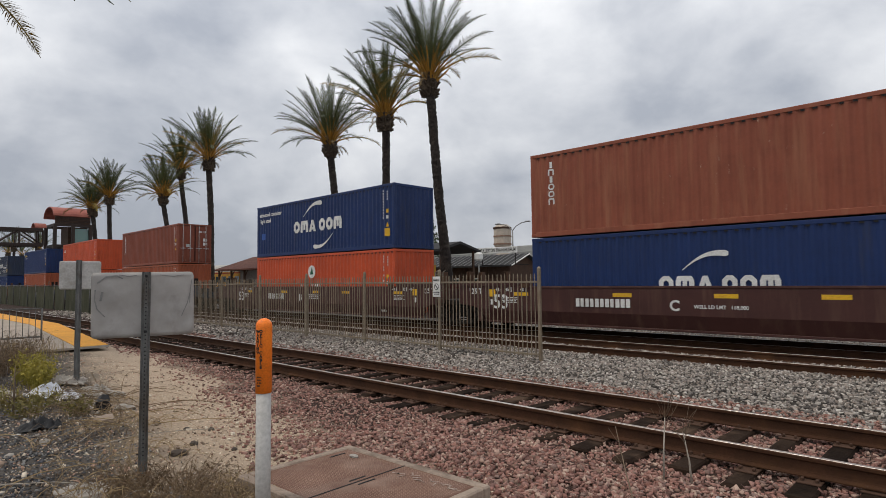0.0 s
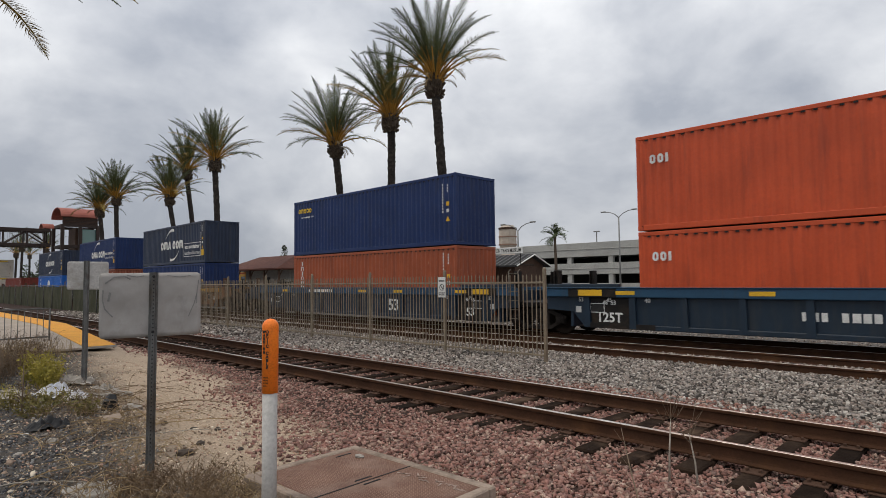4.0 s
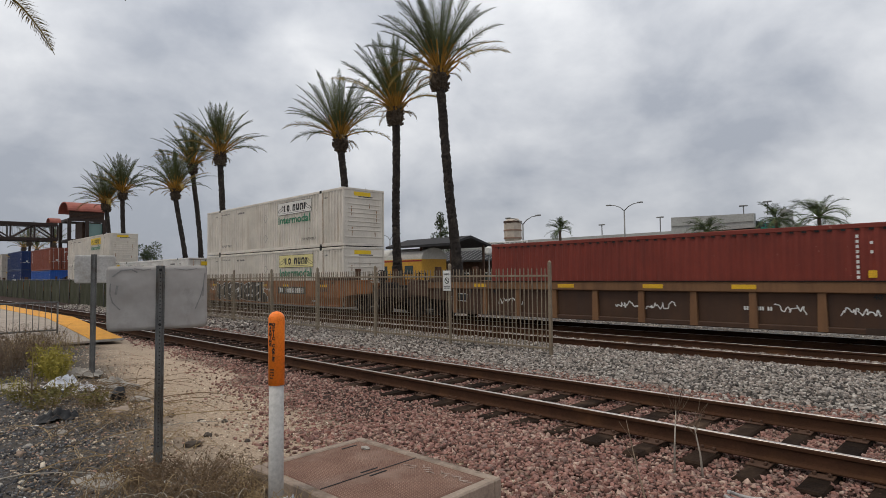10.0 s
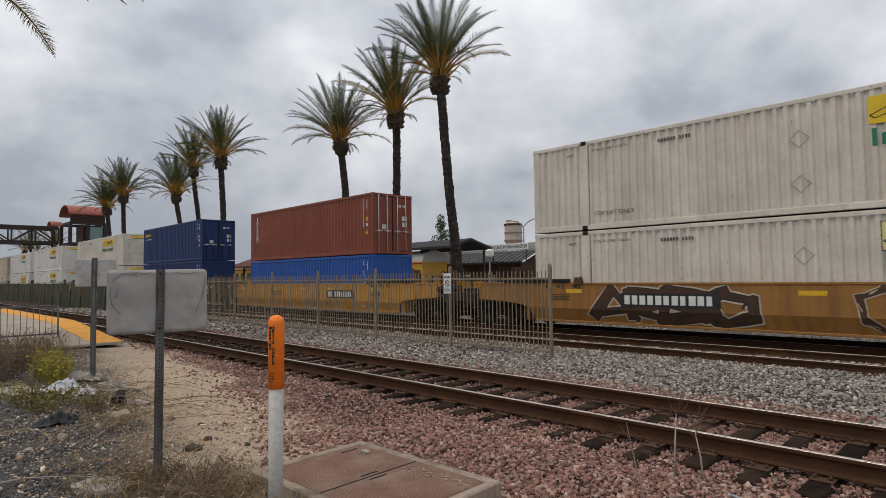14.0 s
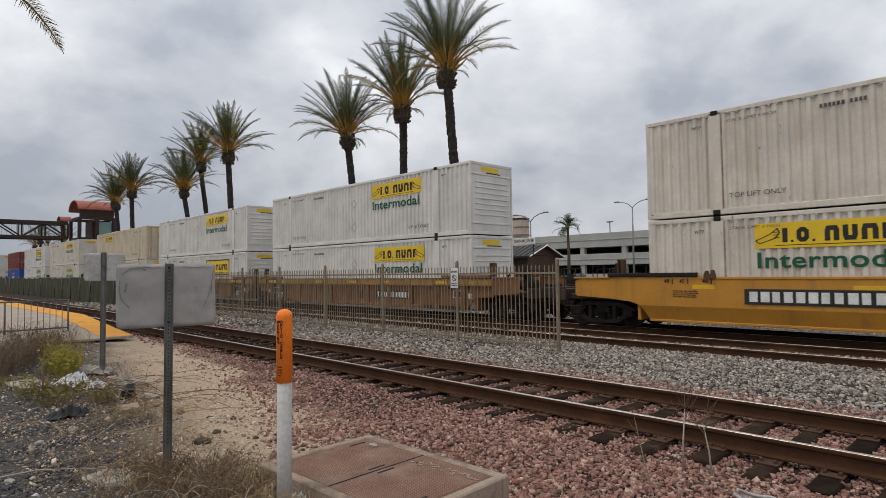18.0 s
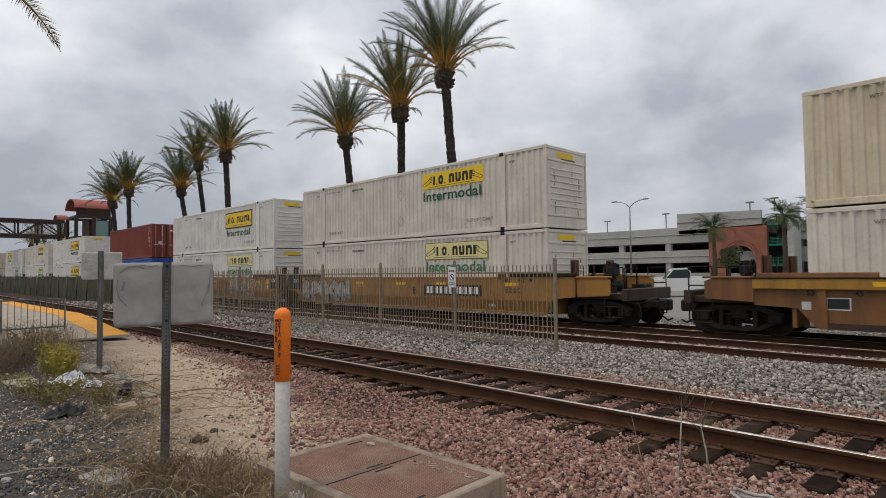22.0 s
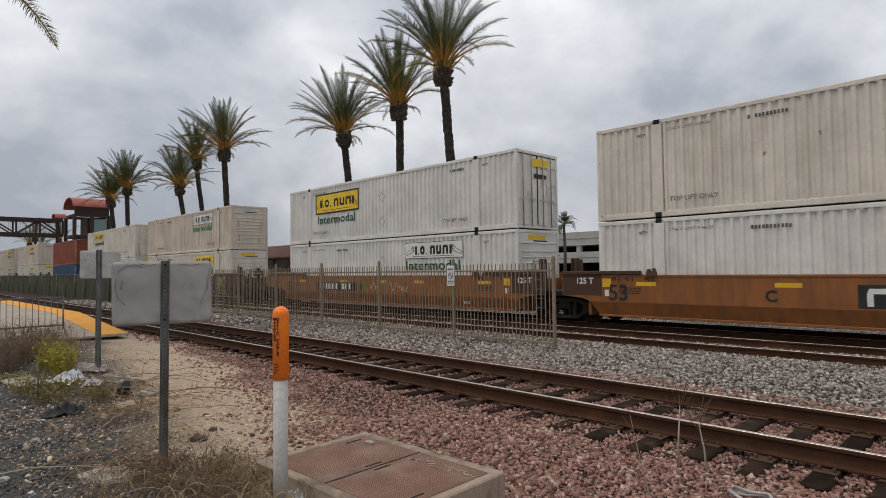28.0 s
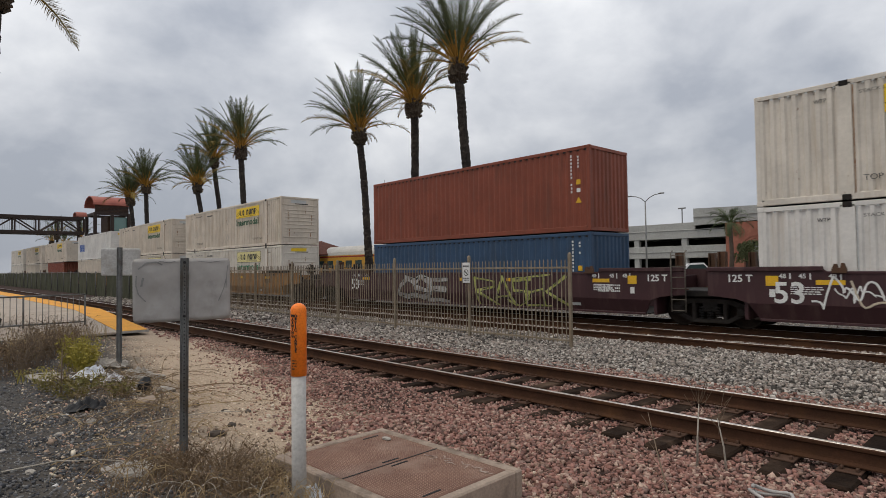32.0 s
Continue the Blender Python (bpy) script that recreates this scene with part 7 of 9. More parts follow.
def build_signs():
    # the big sign, seen from behind
    t = thing("road_sign", pose(-5.68, 1.93, -0.03, 0, 0.3, 71), "back of a dented grey metal sign on a perforated post", "sign")
    channel_post(t, 1.84)
    part("panel", dented_plate(0.835, 0.585, 5), M_SIGN_BACK, t, "dented dull grey panel", smooth=True, at=pose(-0.015, 0.012, 1.545, 0, -0.8, 0))
    marks = Shape()
    for pts, w in (([(-0.385, 0.14), (-0.39, 0.05), (-0.37, -0.03), (-0.31, -0.10)], 0.010), ([(-0.37, 0.20), (-0.30, 0.255), (-0.22, 0.262), (-0.17, 0.235)], 0.012), ([(-0.2, 0.27), (-0.12, 0.255), (-0.06, 0.265)], 0.008),
                   ([(0.385, 0.10), (0.36, 0.0), (0.31, -0.12)], 0.008), ([(0.40, 0.22), (0.385, 0.12), (0.38, 0.0)], 0.007), ([(0.13, 0.265), (0.24, 0.25), (0.33, 0.262)], 0.006), ([(-0.33, 0.12), (-0.345, 0.04)], 0.018)):
        for (ax, az), (bx, bz) in zip(pts, pts[1:]):
            d = Vector((bx - ax, bz - az)).normalized() * w / 2
            marks.flat_y([(ax - d.y, az + d.x), (ax + d.y, az - d.x), (bx + d.y, bz - d.x), (bx - d.y, bz + d.x)], -0.004, 0.002)
    part("smear", marks, M_SMUDGE, t, "dark smears and scratches", at=pose(-0.015, 0.004, 1.545, 0, -0.8, 0))
    bolt = shared("bolt", lambda: Shape().tube([(0, -0.012, 0), (0, 0.0, 0)], 0.014, 6).mesh("bolt"))
    for z in (1.80, 1.30):
        part("bolt", bolt, M_SEAM, t, at=pose(0, -0.036, z))
    # the smaller one behind it
    t = thing("road_sign", pose(-11.58, 2.84, 0.0, 0, 0.2, 74), "back of a plain pale sign on a slim post", "sign")
    channel_post(t, 2.12, 0.09, False)
    part("panel", dented_plate(0.62, 0.49, 9, 0.03, 0.004), M_PVC, t, "pale grey panel", smooth=True, at=pose(0.02, 0.012, 1.86))
    # cable marker
    o = thing("cable_marker_post", pose(-3.93, 2.15, 0.024, 0, 0.4, 0), "white plastic cable marker post with an orange dome top", "marker post")
    part("tube", Shape().tube([(0, 0, -0.1), (0, 0, 0.3), (0, 0, 0.90)], 0.053, 24), M_PVC, o, smooth=True)
    cap = Shape().tube([(0, 0, 0.885), (0, 0, 1.36)] + [(0, 0, 1.36 + 0.058 * math.sin(a * math.pi / 14)) for a in range(1, 8)],
                       [0.058, 0.058] + [0.058 * math.cos(a * math.pi / 14) + 0.001 for a in range(1, 8)], 24)
    cap = part("cap", cap, M_ORANGE, o, "orange dome cap", smooth=True)

    def column(words, height, turn, z):
        """Letters one under another on the round cap."""
        for k, ch in enumerate(words):
            if ch != " ":
                part("lettering", lettering(ch, height, 1.0, 0.0016), M_BLACK, cap,
                     at=pose(0, 0, 0, 0, 0, turn) @ pose(0, -0.0585, z - k * height * 1.18))
    column("OPTIC CABLE", 0.0215, 40, 1.325)
    column("WARNING", 0.0205, 14, 1.325)
    for k in range(4):
        bars(cap, 0, 0, 0, 0.035, 0.010, 4, M_BLACK, "lettering", False, k).matrix_basis = pose(0, 0, 0, 0, 0, 30) @ pose(0, -0.0588, 1.00 - 0.02 * k)
    # vault with a two-leaf steel lid
    v = thing("utility_vault", pose(-3.72, 2.86, 0.0, 0, 0, 2), "concrete cable vault with a rusty tread-plate lid, set in gravel", "vault")
    W2, D2, top = 0.845, 0.57, 0.155
    s = Shape()
    for x0, x1, y0, y1 in ((-W2, W2, -D2, -D2 + 0.085), (-W2, W2, D2 - 0.085, D2), (-W2, -W2 + 0.085, -D2 + 0.085, D2 - 0.085), (W2 - 0.085, W2, -D2 + 0.085, D2 - 0.085)):
        s.cbox(x0, x1, y0, y1, -0.3, top, 0.012)
    part("rim", s, M_RIM, v, "chipped concrete rim")
    for sx in (-1, 1):
        lid = part("lid", Shape().cbox(0.003 if sx > 0 else -W2 + 0.088, W2 - 0.088 if sx > 0 else -0.003, -D2 + 0.088, D2 - 0.088, top - 0.03, top - 0.006, 0.004), M_LID, v, "rusty tread-plate leaf")
        studs = Shape()
        for i in range(34):
            for j in range(48):
                x, y = (0.03 + i * 0.0215) * sx, -D2 + 0.11 + j * 0.0212
                if abs(x) < W2 - 0.11 and y < D2 - 0.11:
                    a = 0.0075 if (i + j) % 2 else 0.0028
                    b = 0.0103 - a
                    studs.add([(x - a, y - b, top - 0.006), (x + a, y - b, top - 0.006), (x + a, y + b, top - 0.006), (x - a, y + b, top - 0.006), (x, y, top - 0.003)],
                              [(0, 1, 4), (1, 2, 4), (2, 3, 4), (3, 0, 4)])
        tagged(part("studs", studs, M_STUD, lid), kind="stuff")
        for x, y in ((0.055, 0.02), (W2 - 0.17, 0.30 if sx < 0 else -0.22), (W2 - 0.13, -D2 + 0.14)):
            part("slot", Shape().cbox(sx * x - 0.010, sx * x + 0.010, y - 0.085, y + 0.085, top - 0.008, top - 0.002, 0.003), M_SEAM, lid)
    part("joint", Shape().box(-0.006, 0.006, -D2 + 0.09, D2 - 0.09, top - 0.008, top - 0.003), M_SEAM, v, "dark joint between the leaves")
    chalk = Shape()
    rng = random.Random(4)
    for k in range(16):
        x, y = 0.08 + 0.042 * k, 0.33 + rng.uniform(-0.05, 0.05)
        a = rng.uniform(0, 3.1)
        dx, dy = 0.035 * math.cos(a), 0.035 * math.sin(a)
        chalk.add([(x - dx - dy * 0.2, y - dy + dx * 0.2, top - 0.002), (x - dx + dy * 0.2, y - dy - dx * 0.2, top - 0.002), (x + dx + dy * 0.2, y + dy - dx * 0.2, top - 0.002), (x + dx - dy * 0.2, y + dy + dx * 0.2, top - 0.002)], [(0, 1, 2, 3)])
    part("chalk_marks", chalk, M_CHALK, v, "faded white chalk marks")


build_signs()


def build_platform():
    p = thing("platform", pose(0, 0, 0), "low concrete station platform with a yellow edge", "platform", kind="structure")
    x0, x1, xe = -18.1, -23.6, -230
    h = 0.36
    s = Shape()
    prof = [(x0, -0.05), (x0, 0.005), (x1, h), (xe, h), (xe, -0.3)]
    s.sweep_y(prof, 1.2, 4.42)
    part("slab", s, M_PLATFORM, p)
    part("edge_body", Shape().sweep_y(prof, 4.42, 5.22), M_CONC, p)
    part("edge_strip", Shape().sweep_y([(x0 - 0.05, 0.01), (x0 - 0.05, 0.02), (x1, h + 0.012), (xe, h + 0.012), (xe, h + 0.002), (x1, h + 0.002)], 4.44, 5.2), M_TACTILE, p, "yellow tactile edge strip")
    # guard rail across the end of the platform
    r = thing("guard_rail", pose(-20.0, 0, 0.1), "grey steel guard rail at the platform end", "railing")
    for z in (0.12, 0.92):
        part("rail", Shape().tube([(0, 4.0, z), (0, -2.0, z)], 0.024, 8), M_GALV, r, smooth=True)
    post = Shape().tube([(0, 0, -0.2), (0, 0, 0.94)], 0.024, 8).mesh("post", None, True)
    bal = Shape().tube([(0, 0, 0.12), (0, 0, 0.92)], 0.009, 6).mesh("baluster", None, True)
    for k in range(5):
        part("post", post, M_GALV, r, at=pose(0, 4.0 - 1.5 * k, 0))
    for k in range(40):
        if k % 10:
            part("baluster", bal, M_GALV, r, at=pose(0, 4.0 - 0.15 * k, 0))


build_platform()

# ---- palms ----
M_TRUNK = surface("palm_trunk", (0.034, 0.027, 0.023), (0.020, 0.016, 0.014), 0.22, 0.95, 0, 0.05, 0.12, (0.10, 0.08, 0.06), 0.6, 0.3, 0.2, 0.35)
M_BOOT = surface("cut_leaf_bases", (0.060, 0.045, 0.034), (0.10, 0.075, 0.05), 0.2, 0.95, 0, 0.05, 0.08, None, 1, 0, 0.2, 0.4)
M_FROND = surface("palm_leaf", (0.105, 0.118, 0.042), (0.065, 0.085, 0.036), 1.5, 0.55, 0, 0, 0.02, (0.16, 0.13, 0.045), 1.5, 0.2, 0.3, 0.2)
M_STALK = surface("orange_leaf_stalk", (0.42, 0.21, 0.025), (0.28, 0.16, 0.035), 0.6, 0.7, 0, 0, 0.02, None, 1, 0, 0.25, 0.2)
M_RIPELEAF = surface("yellowing_palm_leaf", (0.34, 0.23, 0.055), (0.20, 0.17, 0.05), 0.8, 0.65, 0, 0, 0.02, None, 1, 0, 0.25, 0.2)
M_DEADLEAF = surface("dry_palm_leaf", (0.30, 0.22, 0.11), (0.20, 0.14, 0.075), 0.6, 0.8, 0, 0, 0.02, None, 1, 0, 0.25, 0.2)


def frond_mesh(seed, length, droop, feather=0.60):
    """A feather leaf: a bending stalk along x that droops, with narrow leaflets in a shallow V."""
    rng = random.Random(seed)
    stalk, leaf = Shape(), Shape()
    n = 16
    pts, x, z, a = [], 0.0, 0.0, 0.0
    side = rng.uniform(-0.25, 0.25)
    for k in range(n + 1):
        u = k / n
        pts.append(Vector((x, side * u * u * length * 0.25, z)))
        x += length / n * math.cos(a)
        z += length / n * math.sin(a)
        a -= droop / n * (0.35 + 1.3 * u)
    stalk.tube(pts, [0.055 * (1 - k / (n + 1)) + 0.008 for k in range(n + 1)], 5)
    m = 72
    for k in range(m):
        u = 0.22 + 0.78 * (k + 0.5) / m
        q = u * n
        i = min(int(q), n - 1)
        p = pts[i].lerp(pts[i + 1], q - i)
        d = (pts[i + 1] - pts[i]).normalized()
        up = Vector((-d.z, 0, d.x))
        ll = feather * (math.sin(math.pi * min(1.0, 0.12 + u * 0.9)) ** 0.6) * rng.uniform(0.85, 1.1)
        for sy in (-1, 1):
            lat = Vector((0, sy, 0))
            tip = p + d * ll * rng.uniform(0.58, 0.74) + lat * ll * rng.uniform(0.55, 0.78) + up * ll * rng.uniform(-0.05, 0.42) - Vector((0, 0, 0.14 * ll))
            mid = p.lerp(tip, 0.45) + Vector((0, 0, 0.03))
            w = d * 0.018
            leaf.add([p - w * 0.6, p + w * 0.6, mid + w, tip, mid - w], [(0, 1, 2, 4), (4, 2, 3)])
    k = len(stalk.f)
    stalk.add(leaf.v, leaf.f)
    return stalk, k


def frond_data(shape_k, stalk_material, leaf_material):
    """One mesh of stalk and leaflets in two materials."""
    shape, k = shape_k
    me = shape.mesh("frond", stalk_material)
    me.materials.append(leaf_material)
    me.polygons.foreach_set("material_index", [0 if j < min(k, 28) else 1 for j in range(len(me.polygons))])
    return me


FRONDS = [frond_mesh(k, ln, dr) for k, (ln, dr) in enumerate(((4.7, 0.25), (4.9, 0.5), (5.0, 0.75), (4.9, 1.05), (4.6, 1.4), (3.9, 2.0)))]
GREEN_FRONDS = [frond_data(f, M_FROND, M_FROND) for f in FRONDS]
RIPE_FRONDS = [frond_data(f, M_STALK, M_FROND) for f in FRONDS]
YELLOW_FRONDS = [frond_data(f, M_STALK, M_RIPELEAF) for f in FRONDS]
LEAF_BASE = Shape().tube([(0, 0, 0), (0.5, 0, 0.03), (1.35, 0, 0.0)], [0.10, 0.065, 0.03], 6).mesh("leaf_base")
FRUIT_STALK = frond_data(FRONDS[5], M_STALK, M_DEADLEAF)


def palm(x, y, z_knob, lean, seed, scale=1.0, spread=1.0, fruit=True):
    """A date palm: leaning trunk, knob of cut leaf bases, orange stalks and a high crown of feather leaves."""
    rng = random.Random(seed)
    t = thing("date_palm", pose(x, y, -0.5), "tall date palm with a dark trunk and green feather leaves", "palm tree", "palms along the tracks")
    h = z_knob + 0.5
    top = Vector((lean, 0, h))
    pts, rad = [], []
    for k in range(91):
        u = k / 90
        pts.append(Vector((lean * (u ** 1.4) + 0.06 * math.sin(u * 7 + seed), 0.05 * math.sin(u * 5 + seed), h * u)))
        rad.append((0.39 - 0.13 * min(1, u * 2.5) + 0.012 * (k % 2)) * scale)
    bole = Shape().tube(pts, rad, 12)
    bole.v = [(vx + rng.uniform(-0.03, 0.03), vy + rng.uniform(-0.03, 0.03), vz + rng.uniform(-0.05, 0.05)) for vx, vy, vz in bole.v]
    part("trunk", bole, M_TRUNK, t)
    boots = Shape()
    for k in range(90):
        u = rng.random()
        a = rng.uniform(0, 6.283)
        r = (0.33 + 0.24 * math.sin(math.pi * min(1, 0.15 + 0.75 * u))) * scale
        zz = h - 0.35 + 1.25 * u * scale
        c, s = math.cos(a), math.sin(a)
        p = Vector((top.x + c * r * 0.75, s * r * 0.75, zz))
        q = p + Vector((c * 0.22, s * 0.22, rng.uniform(-0.05, 0.25))) * scale
        boots.tube([p, q], [0.11 * scale, 0.05 * scale], 5)
    boots.tube([(top.x, 0, h - 0.35), (top.x, 0, h), (top.x, 0, h + 0.6), (top.x, 0, h + 1.1 * scale)], [0.3 * scale, 0.5 * scale, 0.48 * scale, 0.3 * scale], 12)
    part("leaf_base_knob", boots, M_BOOT, t, "knob of cut leaf bases")
    base = h + 0.85 * scale
    n = 48 if fruit else 22
    for k in range(n):
        u = (k + 0.5) / n
        ang = k * 2.39996 + rng.uniform(-0.2, 0.2)
        elev = 88 - 58 * (u ** 0.95) * spread + rng.uniform(-7, 7)
        vi = min(5, max(0, int(u * 4.6 + rng.uniform(-0.3, 0.7))))
        sc = scale * rng.uniform(0.88, 1.08)
        m = pose(top.x, 0, base, 0, -7, 0) @ pose(0.16 * math.cos(ang), 0.16 * math.sin(ang), 0.15 - 0.25 * u, 0, 0, math.degrees(ang)) @ pose(0, 0, 0, rng.uniform(-14, 14), -elev, 0) @ Matrix.Diagonal((sc, sc, sc, 1))
        part("frond", YELLOW_FRONDS[vi] if u > 0.7 and rng.random() < 0.4 else RIPE_FRONDS[vi] if u > 0.25 else GREEN_FRONDS[vi], None, t, at=m)
    for k in range(16 if fruit else 0):
        ang, el = k * 2.39996, rng.uniform(45, 82)
        m = pose(top.x + 0.28 * scale * math.cos(ang), 0.28 * scale * math.sin(ang), base - 0.4, 0, 0, math.degrees(ang)) @ pose(0, 0, 0, 0, -el, 0) @ Matrix.Diagonal((scale, scale, scale, 1))
        part("leaf_base", LEAF_BASE, M_STALK, t, at=m)
    if fruit:
        for k in range(9):
            ang = rng.uniform(0, 6.28)
            sc = 0.42 * scale
            m = pose(top.x + 0.2 * math.cos(ang), 0.2 * math.sin(ang), base - 0.35, 0, 0, math.degrees(ang)) @ pose(0, 0, 0, 0, -rng.uniform(10, 60), 0) @ Matrix.Diagonal((sc, sc * 1.2, sc, 1))
            part("fruit_stalk", FRUIT_STALK, None, t, "orange fruit stalk", at=m)
    return t


for args in ((-23.05, 24.0, 12.9, -1.3, 1, 1.0, 0.95), (-30.7, 26.0, 12.4, -0.1, 2, 1.0, 0.9), (-36.0, 26.0, 11.6, -1.45, 3, 1.0, 1.0), (-58.0, 26.0, 13.6, -1.0, 4, 1.08, 1.05),
             (-70.6, 29.0, 15.0, -3.2, 5, 1.05, 1.05), (-67.3, 26.0, 11.2, -3.9, 6, 1.0, 1.0), (-90.0, 26.0, 13.2, -1.4, 7, 1.1, 1.1), (-91.5, 25.0, 11.8, -4.0, 8, 1.1, 1.1),
             (-21.3, 1.75, 9.75, 0.1, 9, 1.0, 1.15)):
    palm(*args)
for k, (px, py) in enumerate(((-170, 33), (-182, 30), (-196, 31), (-230, 40))):
    palm(px, py, 9.5 + k % 2, 0.2, 20 + k, 1.1, 1.1, False)

# ---- behind the train ----
M_STUCCO = surface("pale_concrete_wall", (0.36, 0.36, 0.34), (0.31, 0.31, 0.295), 3.0, 0.85, 0, 0.002, 0.1, (0.25, 0.245, 0.23), 4.0, 0.25)
# near-black colour stands in for the shade inside the open garage
M_INSIDE = surface("painted_deck_shade", (0.030, 0.030, 0.030), (0.05, 0.05, 0.05), 2.0, 0.9)
M_BRICK = surface("red_brick_wall", (0.27, 0.105, 0.070), (0.22, 0.085, 0.058), 1.0, 0.85, 0, 0.004, 0.08, (0.34, 0.15, 0.10), 1.5, 0.25)
M_TEAL = surface("green_painted_steel", (0.02, 0.17, 0.12), (0.02, 0.13, 0.10), 0.8, 0.5)
M_DARKROOF = surface("dark_roofing", (0.030, 0.030, 0.033), (0.045, 0.043, 0.043), 0.8, 0.9)
M_BROWNROOF = surface("brown_tile_roof", (0.12, 0.045, 0.030), (0.09, 0.036, 0.026), 0.5, 0.8, 0, 0.02, 0.15)
M_TIMBER = surface("dark_brown_timber", (0.075, 0.042, 0.028), (0.055, 0.032, 0.022), 0.5, 0.8)
M_SALMON = surface("salmon_roof", (0.36, 0.115, 0.082), (0.30, 0.095, 0.07), 1.2, 0.6)
M_TANBAND = surface("tan_band", (0.30, 0.19, 0.14), None, 0.5, 0.8)
M_CREAM = surface("cream_render", (0.50, 0.43, 0.36), (0.43, 0.37, 0.31), 0.8, 0.8, stain=(0.34, 0.26, 0.2))
M_BRIDGE = surface("brown_bridge_steel", (0.040, 0.025, 0.020), (0.030, 0.020, 0.016), 1.0, 0.6)
M_COACH = surface("yellow_coach_paint", (0.56, 0.30, 0.035), (0.50, 0.27, 0.04), 1.5, 0.4)
M_COACHROOF = surface("pale_coach_roof", (0.50, 0.48, 0.44), (0.44, 0.42, 0.38), 1.5, 0.6)
M_CAR = surface("white_car_paint", (0.70, 0.70, 0.70), (0.66, 0.66, 0.66), 1.0, 0.25)
M_CARDARK = surface("dark_car_paint", (0.03, 0.035, 0.045), None, 1.0, 0.25)
M_GLASS = glass("dark_window_glass")
M_TYRE = surface("tyre_rubber", (0.02, 0.02, 0.02), None, 0.2, 0.8)
M_BUSH = surface("shrub_leaf", (0.055, 0.075, 0.030), (0.035, 0.052, 0.022), 0.8, 0.7, 0, 0, 0.02, (0.10, 0.10, 0.04), 1.0, 0.2, 0.2, 0.35)
M_HEDGE = surface("hedge_leaf", (0.15, 0.145, 0.05), (0.09, 0.095, 0.034), 0.8, 0.7, 0, 0, 0.02, (0.15, 0.14, 0.05), 1.0, 0.25, 0.2, 0.35)
M_CITRUS = surface("pale_leaf", (0.12, 0.13, 0.055), (0.08, 0.09, 0.04), 0.8, 0.7, 0, 0, 0.02, None, 1, 0, 0.2, 0.35)
M_BARK = surface("bark", (0.10, 0.075, 0.055), (0.07, 0.05, 0.038), 0.4, 0.9, 0, 0.02, 0.06)
M_LAMP = surface("grey_lamp_steel", (0.24, 0.24, 0.235), (0.20, 0.20, 0.195), 0.5, 0.5, 0.3)


